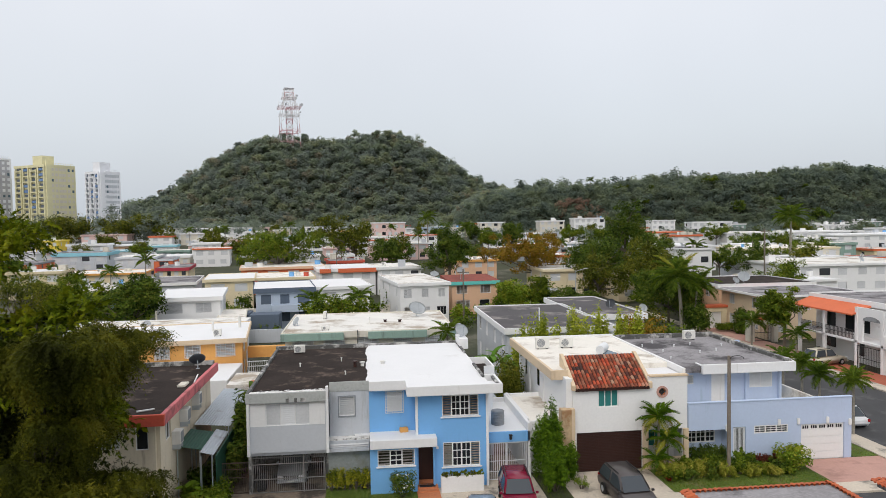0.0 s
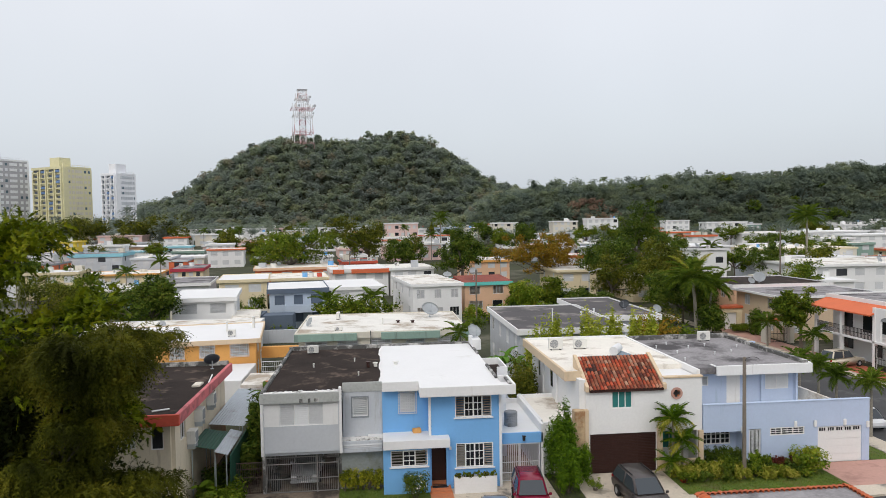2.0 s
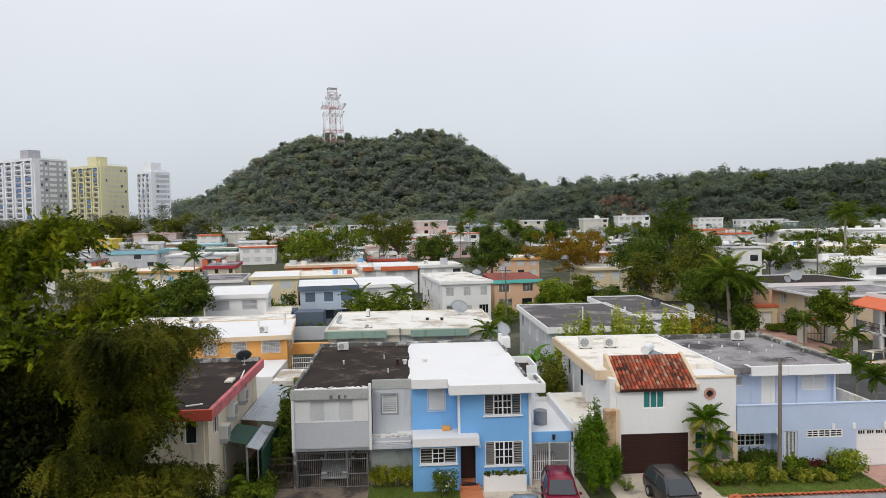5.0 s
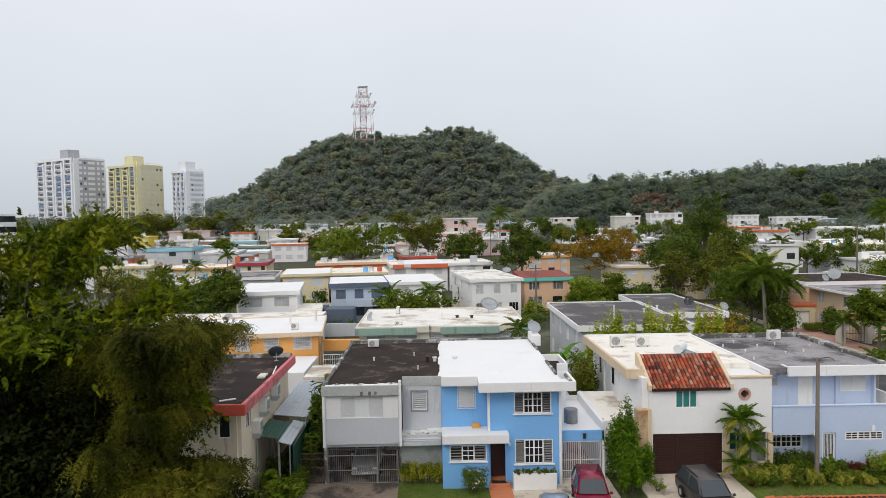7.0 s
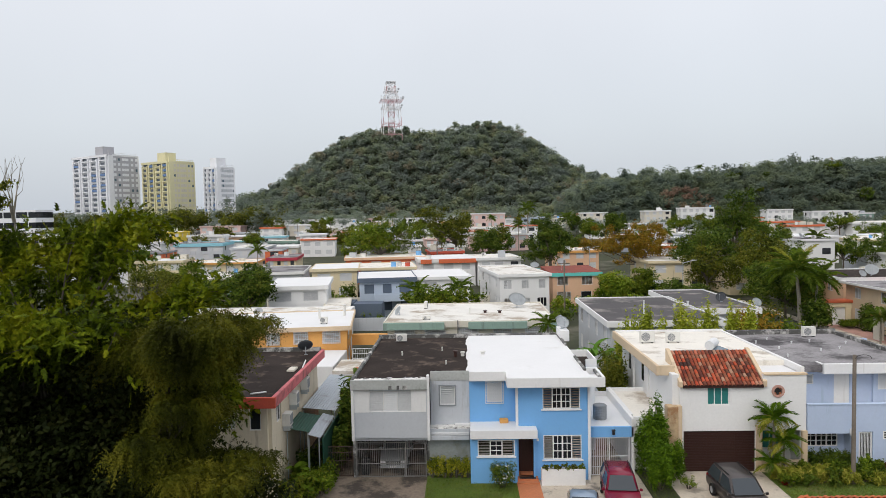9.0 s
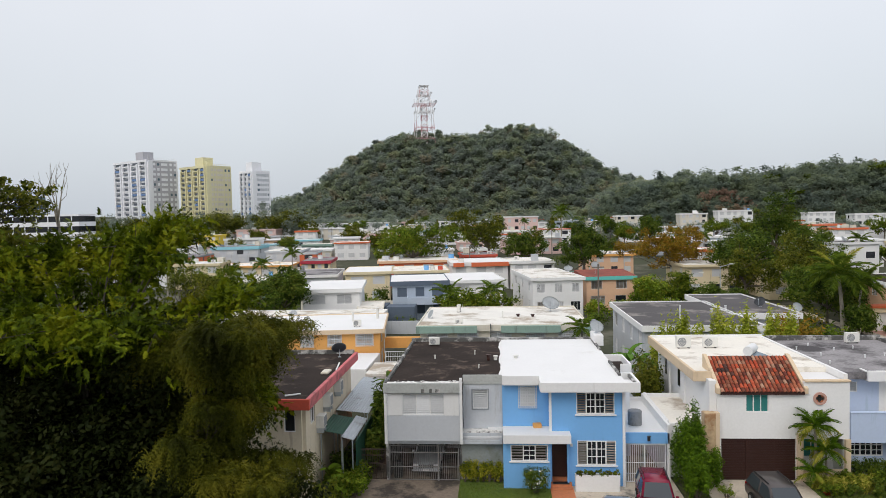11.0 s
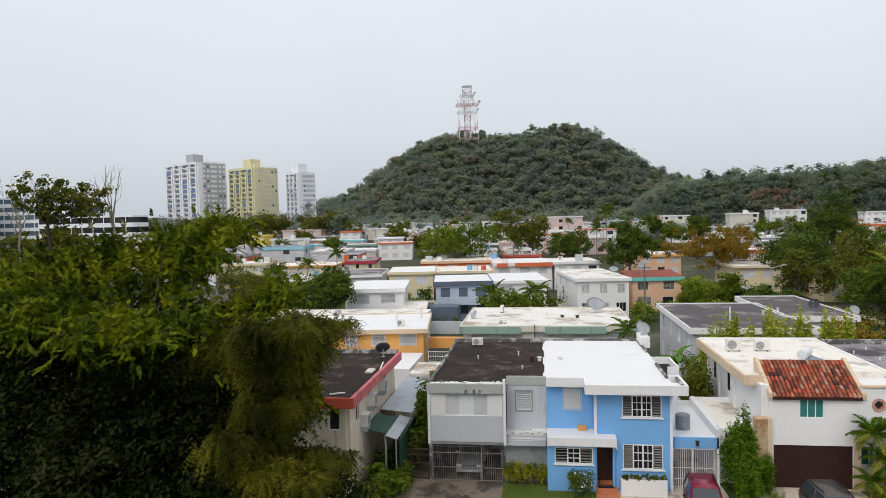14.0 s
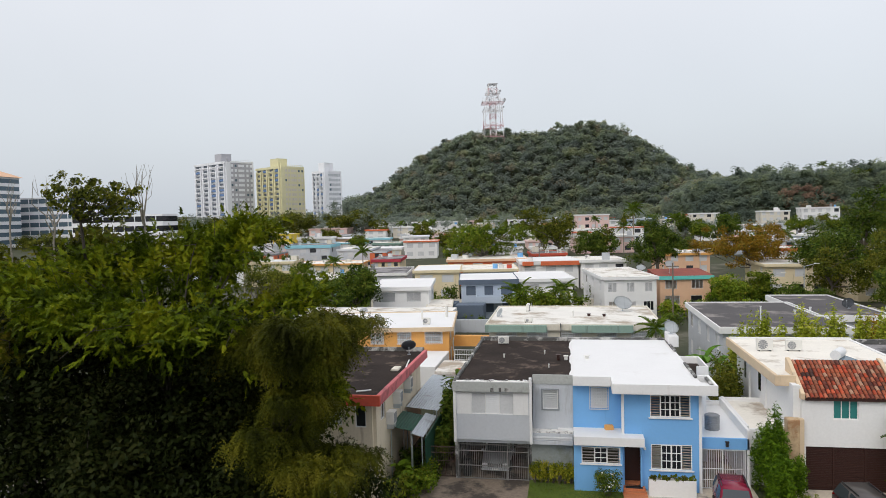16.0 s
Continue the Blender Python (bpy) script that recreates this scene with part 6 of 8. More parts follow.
        tube(bm, (w, s_ * w, zz), (0, s_ * 2.3, zz + 3.5), 0.1, n=4)
    part("girder", bm, "mast_red", mast)
lattice(deck_z, deck_z + 4.8, 5.0, 4.6, "mast_white", 0.2)
lattice(deck_z + 4.8, deck_z + 7.2, 4.6, 3.6, "mast_white", 0.2)
lattice(deck_z + 7.2, MH - 3.6, 3.6, 3.4, "mast_red", 0.2)
lattice(MH - 3.6, MH, 3.3, 3.3, "mast_white", 0.26)
for zz, rr, mt in ((deck_z, 8.4, "mast_red"), (deck_z - 5.6, 7.4, "mast_white"), (deck_z + 7.2, 5.4, "mast_white"), (MH - 0.2, 3.6, "dark_grey")):
    bm = bmesh.new()
    for u in (-1, -0.5, 0, 0.5, 1):
        box(bm, -rr, rr, u * rr - 0.14, u * rr + 0.14, zz - 0.12, zz + 0.12)
        box(bm, u * rr - 0.14, u * rr + 0.14, -rr, rr, zz - 0.16, zz + 0.08)
    pf = part("platform", bm, mt, mast)
    if rr > 5:
        bm = bmesh.new()
        for s_ in (-1, 1):
            for z2 in (0.6, 1.2):
                tube(bm, (-rr, s_ * rr, zz + z2), (rr, s_ * rr, zz + z2), 0.07, n=4)
                tube(bm, (s_ * rr, -rr, zz + z2), (s_ * rr, rr, zz + z2), 0.07, n=4)
        part("handrail", bm, "mast_white", pf)
        rg = random.Random(int(zz))
        for j in range(11):
            x, y = rr * (-1 + j / 5.0), -rr - rg.uniform(0.1, 0.5)
            if j % 7 == 3:
                bm = bmesh.new()
                tube(bm, (x, y, zz + 1.4), (x, y - 0.8, zz + 1.4), rg.uniform(0.7, 1.2), n=12)
                part("drum_antenna", bm, "dish" if j % 8 == 1 else "grey", pf)
            else:
                part("panel_antenna", boxes((x - 0.22, x + 0.22, y - 0.2, y + 0.2, zz + 0.2, zz + rg.uniform(2.2, 3.8))), "mast_white", pf)

# ---- plants ----


def leaf_cloud(rng, centres, radii, per, size, slim=0.5, droop=0.0, shell_bias=0.5, stray=0.55, up=0.55, corners=4):
    """Corners of many small leaves gathered in clumps."""
    n = len(centres)
    c = np.repeat(np.asarray(centres, float), per, 0)
    r = np.repeat(np.asarray(radii, float).reshape(n, -1) * np.ones((1, 3)), per, 0)
    k = len(c)
    u = rng.normal(size=(k, 3))
    u /= np.linalg.norm(u, axis=1, keepdims=True)
    u *= rng.random((k, 1)) ** shell_bias
    p = c + u * r
    nor = u * 0.7 + rng.normal(size=(k, 3)) * stray + (0, 0, up)
    nor /= np.linalg.norm(nor, axis=1, keepdims=True)
    t = np.cross(nor, rng.normal(size=(k, 3)))
    t /= np.linalg.norm(t, axis=1, keepdims=True) + 1e-9
    t[:, 2] -= droop
    t /= np.linalg.norm(t, axis=1, keepdims=True) + 1e-9
    s = np.cross(nor, t)
    L = size * (0.6 + 0.8 * rng.random((k, 1)))
    W = L * slim
    if corners == 3:
        return np.stack([p - t * L * 0.5 - s * W * 0.5, p + t * L * 0.5, p - t * L * 0.5 + s * W * 0.5], 1)
    return np.stack([p - t * L * 0.5, p + s * W * 0.5 + nor * L * 0.06, p + t * L * 0.5, p - s * W * 0.5 + nor * L * 0.06], 1)


def leaf_mesh(name, leaves, material):
    k, c = leaves.shape[:2]
    me = bpy.data.meshes.new(name)
    me.vertices.add(k * c)
    me.vertices.foreach_set("co", leaves.reshape(-1).astype(np.float32))
    me.loops.add(k * c)
    me.loops.foreach_set("vertex_index", np.arange(k * c, dtype=np.int32))
    me.polygons.add(k)
    me.polygons.foreach_set("loop_start", np.arange(0, k * c, c, dtype=np.int32))
    me.update(calc_edges=True)
    me.materials.append(M[material])
    return me


def crown_points(rng, n, rx, ry, rz, flat=0.0):
    """Clump centres in an uneven crown, most of them near its outside."""
    out = []
    lobes = [(rng.normal(size=3) * (0.42, 0.42, 0.3)) for _ in range(7)]
    while len(out) < n:
        u = rng.normal(size=3)
        u /= np.linalg.norm(u)
        lob = lobes[rng.integers(7)]
        p = lob + u * 0.62 * rng.random() ** 0.35
        if p[2] < -0.75 + flat:
            continue
        out.append((p[0] * rx, p[1] * ry, p[2] * rz))
    return np.array(out)


def bough_points(rng, n, per, rx, ry, rz, sag):
    """Clump centres strung along spreading boughs, with gaps between them."""
    out = []
    for i in range(n):
        a = i * 2.4 + rng.uniform(-0.4, 0.4)
        lev = -0.5 + 1.3 * ((i * 0.618) % 1.0)
        reach = (1 - 0.5 * max(lev, 0) ** 1.5) * rng.uniform(0.7, 1.12)
        rise = rng.uniform(0.1, 0.5)
        for j in range(per):
            t = 0.22 + 0.78 * (j + rng.random() * 0.7) / per
            b = a + rng.normal() * 0.13
            out.append((math.cos(b) * rx * reach * t, math.sin(b) * ry * reach * t, rz * (lev + rise * t - sag * 2 * t * t + sag * 0.4) + rng.normal() * 0.15))
    return np.array(out)


def limb(bm, a, b, r0, r1, rng, bend=0.12):
    a, b = Vector(a), Vector(b)
    mid = a.lerp(b, 0.5) + Vector(rng.normal(size=3)) * (b - a).length * bend
    rm = (r0 + r1) / 2
    tube(bm, a, mid, r0, rm, n=6, caps=False)
    tube(bm, mid, b, rm, r1, n=6, caps=True)


DENSE = 1.15


def sprays(rng, base, way, length, pairs, leaflet, slim, droop=0.25, roll=0.85, corners=4):
    """Feathered leaf sprays: leaflets in pairs along drooping stalks."""
    k = len(base)
    way = way / (np.linalg.norm(way, axis=1, keepdims=True) + 1e-9)
    side = np.cross(way, np.array([[0.0, 0.0, 1.0]]) + rng.normal(size=(k, 3)) * 0.08)
    side /= np.linalg.norm(side, axis=1, keepdims=True) + 1e-9
    nor = np.cross(side, way)
    ang = rng.normal(size=(k, 1)) * roll
    side, nor = side * np.cos(ang) + nor * np.sin(ang), nor * np.cos(ang) - side * np.sin(ang)
    L = length * (0.65 + 0.7 * rng.random((k, 1)))
    out = []
    for j in range(pairs):
        u = (j + 0.6) / pairs
        p = base + way * L * u
        p[:, 2:] -= droop * L * u * u
        for sg in (-1, 1):
            d = way * 0.6 + side * sg * (0.85 - 0.4 * u) + rng.normal(size=(k, 3)) * 0.22
            d[:, 2] -= 0.25
            d /= np.linalg.norm(d, axis=1, keepdims=True)
            ll = leaflet * (0.7 + 0.6 * rng.random((k, 1))) * (1.15 - 0.5 * u)
            wv = np.cross(d, nor) * ll * slim * 0.5
            m_ = p + d * ll * 0.5 + nor * ll * 0.05
            if corners == 3:
                out.append(np.stack([p + wv, p + d * ll, p - wv], 1))
                continue
            out.append(np.stack([p, m_ + wv, p + d * ll, m_ - wv], 1))
    return np.concatenate(out)


def spray_tree(label, x, y, h, rx, ry, rz, leaf, boughs=40, twigs=55, per=4, length=0.55, pairs=8, leaflet=0.17, slim=0.5, droop=0.12, sag=0.4, seed=1, bark="dark_bark", trunk_r=0.4, lean=(0, 0), low=-0.45, high=0.95, flat=0.5, name="tree", corners=4):
    """A large tree: arching boughs that carry twigs, and feathered sprays along the twigs."""
    rg = np.random.default_rng(seed)
    ob = thing(name, label, "tree", (x, y, 0))
    mid = np.array((lean[0], lean[1], h - rz))
    fork = mid + (0, 0, -rz * 0.95)
    wood = bmesh.new()
    tube(wood, (0, 0, -0.15), Vector(fork * 0.55), trunk_r * 1.25, trunk_r, n=9, caps=False)
    tube(wood, Vector(fork * 0.55), Vector(fork), trunk_r, trunk_r * 0.75, n=9, caps=False)
    base, way = [], []
    for i in range(boughs):
        a = i * 2.39996 + rg.uniform(-0.3, 0.3)
        lev = low + (high - low) * ((i * 0.618 + 0.1) % 1.0) ** 0.6
        reach = math.sqrt(max(1 - (max(lev, 0) * 0.86) ** 3, 0.05)) * rg.uniform(0.72, 1.08)
        end = mid + (math.cos(a) * rx * reach, math.sin(a) * ry * reach, rz * lev)
        knee = fork * 0.5 + end * 0.5 + (0, 0, rz * (0.5 + 0.35 * rg.random()))
        at = lambda t: fork * (1 - t) ** 2 + knee * 2 * t * (1 - t) + end * t * t - np.array((0, 0, sag * t ** 4))
        steps = [at(t) for t in np.linspace(0, 1, 8)]
        for j in range(7):
            r0, r1 = trunk_r * 0.2 * (1 - j / 7.3), trunk_r * 0.2 * (1 - (j + 1) / 7.3)
            tube(wood, Vector(steps[j]), Vector(steps[j + 1]), r0, r1, n=5, caps=False)
        for j in range(twigs):
            t = 0.3 + 0.7 * rg.random() ** 0.8
            p = at(t)
            d = at(min(t + 0.05, 1.0)) - at(t - 0.05)
            d /= np.linalg.norm(d)
            sway = np.cross(d, (0, 0, 1.0))
            tw = d * 0.7 + sway * rg.normal() * 0.9 + np.array((0, 0, rg.normal() * flat))
            tl = rg.uniform(0.25, 1.25) * (0.6 + 0.5 * t)
            if j % 12 == 0:
                tube(wood, Vector(p), Vector(p + tw * tl), 0.022, 0.008, n=4, caps=False)
            for v in range(per):
                u = (v + rg.random()) / per
                base.append(p + tw * tl * u + (0, 0, rg.normal() * flat * 0.5 - 0.15 * (tl * u) ** 2))
                way.append(tw + rg.normal(size=3) * 0.7 + (0, 0, -0.1))
    part("trunk", wood, bark, ob)
    q = sprays(rg, np.array(base), np.array(way), length, pairs, leaflet, slim, droop, corners=corners)
    part("crown", leaf_mesh("crown", q, leaf), leaf, ob)
    return ob


def weeping_tree(label, x, y, h, rx, ry, rz, leaf, lobes=34, per=170, lobe_r=0.85, length=0.6, pairs=9, leaflet=0.12, slim=0.34, seed=1, bark="dark_bark", trunk_r=0.12, trunk_to=0.9):
    """A fine-leaved tree whose rounded lobes are hung with drooping sprays."""
    rg = np.random.default_rng(seed)
    ob = thing("tree", label, "tree", (x, y, 0))
    pts = crown_points(rg, lobes, rx, ry, rz) + np.array((0, 0, h - rz))
    pts[:, 2] = np.minimum(pts[:, 2], h - lobe_r * 0.55)
    wood = bmesh.new()
    fork = Vector((0, 0, (h - rz) * trunk_to))
    tube(wood, (-1.2, 1.7, -0.15), fork, trunk_r * 1.2, trunk_r * 0.8, n=8, caps=False)
    for c in pts:
        limb(wood, fork, Vector(c), trunk_r * 0.28, 0.01, rg, 0.1)
    part("trunk", wood, bark, ob)
    c = np.repeat(pts, per, 0)
    u = rg.normal(size=(len(c), 3))
    u /= np.linalg.norm(u, axis=1, keepdims=True)
    u[:, 2] = np.where(u[:, 2] < -0.35, -u[:, 2] * 0.6, u[:, 2])
    r = np.repeat(lobe_r * rg.uniform(0.6, 1.3, lobes), per)[:, None]
    base = c + u * r * (1, 1, 0.75) * rg.random((len(c), 1)) ** 0.4
    way = u * (0.75, 0.75, 0.3) + rg.normal(size=u.shape) * 0.3 + (0, 0, -0.55)
    q = sprays(rg, base, way, length, pairs, leaflet, slim, 0.55, 0.8, 3)
    part("crown", leaf_mesh("crown", q, leaf), leaf, ob)
    return ob


def tree(label, x, y, z, h, rx, ry=None, rz=None, leaf="leaf_mid", clumps=60, per=45, size=0.35, clump_r=0.9, seed=1, lean=(0, 0), name="tree", bark="bark", slim=0.55, droop=0.0, trunk_r=None, limbs=14, squash=0.7, fork_at=0.55, stray=0.55, boughs=0, sag=0.35):
    """A tree with a tapered trunk, limbs that reach into the crown, and a crown of leaves in clumps; h is its height."""
    rng_ = np.random.default_rng(seed)
    ry, rz = ry or rx, rz or h * 0.33
    ob = thing(name, label, "tree", (x, y, z))
    top = Vector((lean[0], lean[1], h - rz))
    pts = crown_points(rng_, clumps, rx, ry, rz) + np.array(top)
    if boughs:
        pts = bough_points(rng_, boughs, clumps // boughs, rx, ry, rz, sag) + np.array(top)
        pts = np.concatenate([pts, crown_points(rng_, clumps // 2, rx * 1.1, ry, rz * 1.05) + np.array(top)])
    else:
        pts[:, 2] = np.minimum(pts[:, 2], h - clump_r * 0.4)
    r0 = trunk_r or max(0.1, h * 0.022)
    bm = bmesh.new()
    fork = Vector((lean[0] * 0.9, lean[1] * 0.9, (h - rz) * fork_at))
    mid = fork * 0.5 + Vector((lean[0] * -0.3, 0, 0))
    tube(bm, (0, 0, -0.15), mid, r0 * 1.25, r0, n=8, caps=False)
    tube(bm, mid, fork, r0, r0 * 0.8, n=8, caps=False)
    for i in rng_.choice(len(pts), min(limbs, len(pts)), replace=False):
        limb(bm, fork, pts[i], r0 * (0.22 if boughs else 0.5), r0 * 0.06, rng_)
    part("trunk", bm, bark, ob)
    rad = clump_r * (0.65 + 0.7 * rng_.random(len(pts)))
    q = leaf_cloud(rng_, pts, np.stack([rad, rad, rad * squash], 1), int(per * (1.75 if y > 95 else DENSE)), size * (0.76 if y > 95 else 1.0), slim * (1.2 if y > 95 else 1.0), droop, stray=stray, corners=3 if y > 95 else 4)
    part("crown", leaf_mesh("crown", q, leaf), leaf, ob)
    return ob


def shrub(label, x, y, z, r, h, leaf="leaf_mid", clumps=22, per=50, size=0.14, seed=1, name="shrub", ry=None, slim=0.5, category="shrub"):
    rng_ = np.random.default_rng(seed)
    ob = thing(name, label, category, (x, y, z))
    pts = np.stack([rng_.uniform(-1, 1, clumps) * r * 0.75, rng_.uniform(-1, 1, clumps) * (ry or r) * 0.75, rng_.uniform(0.25, 0.85, clumps) * h], 1)
    bm = bmesh.new()
    for p in pts[:8]:
        tube(bm, (p[0] * 0.15, p[1] * 0.15, -0.05), Vector(p), 0.025, 0.01, n=5)
    part("stem", bm, "bark", ob)
    q = leaf_cloud(rng_, pts, np.array([[r * 0.4, (ry or r) * 0.4, h * 0.25]] * clumps), per, size, slim * (1.2 if y > 60 else 1.0), corners=3 if y > 60 else 4)
    q[:, :, 2] = np.maximum(q[:, :, 2], 0.01)
    part("foliage", leaf_mesh("foliage", q, leaf), leaf, ob)
    return ob


def frond_mesh(length, material, arch=0.55, pairs=40, leaflet=0.85, key=0):
    """One feathered frond growing along +x, arching up and over."""
    def make():
        rg = random.Random(key)
        bm = bmesh.new()
        at = lambda u: Vector((length * (u - 0.12 * u * u), 0, length * (arch * u - (arch + 0.42) * u * u * 0.95)))
        prev = at(0)
        for i in range(1, 9):
            cur = at(i / 8)
            tube(bm, prev, cur, 0.035 * (1.1 - i / 9) + 0.006, 0.035 * (1 - i / 9) + 0.006, n=4, caps=False)
            prev = cur
        for i in range(pairs):
            u = 0.12 + 0.88 * i / pairs
            p = at(u)
            ll = leaflet * (1 - 0.55 * abs(2 * u - 0.9)) * length * 0.42
            for s in (-1, 1):
                tip = p + Vector((ll * 0.55, s * ll * 0.75, -ll * rg.uniform(0.15, 0.6)))
                wv = Vector((0.045 * length * 0.5, 0, 0.0))
                mid = p.lerp(tip, 0.5) + Vector((0, 0, ll * 0.06))
                bm.faces.new([bm.verts.new(v) for v in (p, mid - wv, tip, mid + wv)])
        return mesh_of("frond", bm, material)
    return shared(("frond", round(length, 2), material, arch, key), make)


def palm(label, x, y, z, h, length, n=16, leaf="palm", lean=(0, 0), r=0.14, seed=1, bark="pale_bark", yellow=0):
    rg = random.Random(seed)
    ob = thing("palm_tree", label, "palm", (x, y, z))
    bm = bmesh.new()
    pts = [Vector((lean[0] * u * u, lean[1] * u * u, h * u)) for u in (0, 0.25, 0.5, 0.75, 1)]
    pts[0].z = -0.1
    for i, (a, c) in enumerate(zip(pts, pts[1:])):
        tube(bm, a, c, r * (1.25 - 0.12 * i), r * (1.13 - 0.12 * i), n=8, caps=i == 3)
    part("trunk", bm, bark, ob)
    for i in range(n):
        lf = "palm_yellow" if i < yellow or i >= n + yellow else leaf
        me = frond_mesh(length, lf, (0.1, 0.25, 0.45)[i % 3], key=i % 3)
        f = part("frond", me, lf, ob)
        lift = -74 + 92 * ((i + 0.5) / n) ** 0.85 + rg.uniform(-8, 8)
        f.matrix_basis = pose(*pts[-1], 0, lift, (137.5 * i) % 360 + rg.uniform(-14, 14))
    return ob


def leaf_blade(length, wide, material, key):
    def make():
        bm = bmesh.new()
        rows = []
        for i in range(8):
            u = i / 7
            c = Vector((length * u * 0.9, 0, length * (0.75 * u - 0.85 * u * u)))
            wv = wide * math.sin(math.pi * min(u * 0.92 + 0.08, 1)) ** 0.6 * 0.5
            rows.append([bm.verts.new(c + Vector((0, s * wv, (0.25 * wv if s else 0)))) for s in (-1, 0, 1)])
        for a, c in zip(rows, rows[1:]):
            bm.faces.new((a[0], a[1], c[1], c[0]))
            bm.faces.new((a[1], a[2], c[2], c[1]))
        return mesh_of("leaf", bm, material)
    return shared(("blade", length, wide, material, key), make)


def banana(label, x, y, z, h, length, n=9, leaf="banana", seed=1, wide=0.5):
    rg = random.Random(seed)
    ob = thing("banana_plant", label, "plant", (x, y, z))
    bm = bmesh.new()
    tube(bm, (0, 0, -0.05), (0, 0, h), 0.13, 0.07, n=8)
    part("stem", bm, "leaf_mid", ob)
    for i in range(n):
        f = part("leaf", leaf_blade(length, wide, leaf, 0), leaf, ob)
        f.matrix_basis = pose(0, 0, h, 0, rg.uniform(-45, 15), 360 * i / n + rg.uniform(-20, 20))
    return ob


# the wooded hill and ridge: far crowns that nobody could count, colours paled for haze
def forest(name, label, spots, leaf, per, size, seed, lobes=8):
    """Far crowns, each of several leafy lobes."""
    rng_ = np.random.default_rng(seed)
    a = np.repeat(np.array(spots), lobes, 0)
    k = len(a)
    ang, out = rng_.uniform(0, 2 * math.pi, k), rng_.random(k) ** 0.6 * 0.92
    rise = rng_.uniform(-0.5, 0.7, k) * (1.05 - 0.5 * out)
    mid = a[:, :3] + np.stack([np.cos(ang) * out * a[:, 3], np.sin(ang) * out * a[:, 3], rise * a[:, 3]], 1)
    r = a[:, 3] * rng_.uniform(0.32, 0.62, k)
    q = leaf_cloud(rng_, mid, np.stack([r, r, r * 0.85], 1), max(per // lobes, 4), size, 0.9, 0, 0.3, 0.3, 0.9, 3)
    return tagged(new(name, leaf_mesh(name, q, leaf)), label, "trees", "", "stuff")


def undergrowth(name, label, leaf, n, x0, x1, y0, y1, size, seed, tall=4.0):
    """Leaves of the lower storey between the far crowns."""
    rng_ = np.random.default_rng(seed)
    x, y = rng_.uniform(x0, x1, n), rng_.uniform(y0, y1, n)
    g = np.array([lie(a, b) for a, b in zip(x, y)])
    keep = g > 8.5
    c = np.stack([x, y, g + rng_.uniform(0.3, tall, n)], 1)[keep]
    q = leaf_cloud(rng_, c, np.full(len(c), 0.5), 1, size, 0.9, 0, 0.5, 0.4, 0.7, 3)
    return tagged(new(name, leaf_mesh(name, q, leaf)), label, "trees", "", "stuff")


fr = random.Random(5)
hill_a, hill_b, hill_c = [], [], []
y = 424.0
while y < 600:
    x = -290.0 if y < 470 else -215.0
    while x < 460:
        px, py = x + fr.uniform(-2.5, 2.5), y + fr.uniform(-3, 3)
        gz = lie(px, py)
        steep = profile(HILL, px * 560 / max(py, 300))
        if gz > 4 and (py < 566) and not (px > 150 and py > 470):
            r = fr.uniform(3.2, 5.8)
            hh = fr.uniform(2.4, 6.0) + (fr.uniform(1.5, 4.5) if fr.random() < 0.14 else 0)
            (hill_a if fr.random() < 0.55 else hill_b if fr.random() < 0.85 else hill_c).append((px, py, gz + hh, r))
        x += 5.7
    y += 5.6
forest("hill_forest", "dense trees covering the hill, greens paled for haze", hill_a, "leaf_far", 230, 1.35, 3)
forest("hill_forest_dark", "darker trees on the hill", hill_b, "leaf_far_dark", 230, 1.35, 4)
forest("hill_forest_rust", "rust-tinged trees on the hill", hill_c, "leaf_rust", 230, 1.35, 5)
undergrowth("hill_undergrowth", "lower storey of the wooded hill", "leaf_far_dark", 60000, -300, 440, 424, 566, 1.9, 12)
ridge_a, ridge_b, ridge_rust = [], [], []
y = 332.0
while y < 424:
    x = 42.0 if y > 355 else 100.0
    while x < 430:
        px, py = x + fr.uniform(-2.5, 2.5), y + fr.uniform(-3, 3)
        if px > 45 + (400 - y) * 0.6:
            gz = lie(px, py)
            r = fr.uniform(3.0, 5.2)
            (ridge_rust if abs(px - 122) < 11 and 352 < py < 385 and fr.random() < 0.8 else ridge_a if fr.random() < 0.45 else ridge_b).append((px, py, gz + fr.uniform(1.2, 4.0) + (fr.uniform(1.5, 5.0) if fr.random() < 0.12 else 0), r))
        x += 5.8
    y += 6.2
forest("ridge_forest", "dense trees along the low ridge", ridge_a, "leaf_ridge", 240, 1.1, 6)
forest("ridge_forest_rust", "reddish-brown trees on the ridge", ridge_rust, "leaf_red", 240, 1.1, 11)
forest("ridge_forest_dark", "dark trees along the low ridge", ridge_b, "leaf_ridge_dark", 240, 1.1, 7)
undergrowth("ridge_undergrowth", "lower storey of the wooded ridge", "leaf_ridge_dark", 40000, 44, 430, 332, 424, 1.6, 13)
foot = []
for i in range(190):
    px, py = fr.uniform(50, 430), fr.uniform(322, 340)
    if i >= 110:
        py = fr.uniform(306, 321)
        foot.append((px * 0.55, py, lie(px * 0.55, py) + fr.uniform(1.5, 5.0), fr.uniform(2.6, 4.6)))
        continue
    if px > 45 + (400 - py) * 0.5:
        foot.append((px, py, lie(px, py) + fr.uniform(0.5, 3.5), fr.uniform(2.5, 4.5)))
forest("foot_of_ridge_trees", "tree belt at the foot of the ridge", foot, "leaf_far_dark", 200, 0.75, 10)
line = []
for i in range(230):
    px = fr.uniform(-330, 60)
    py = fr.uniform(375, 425)
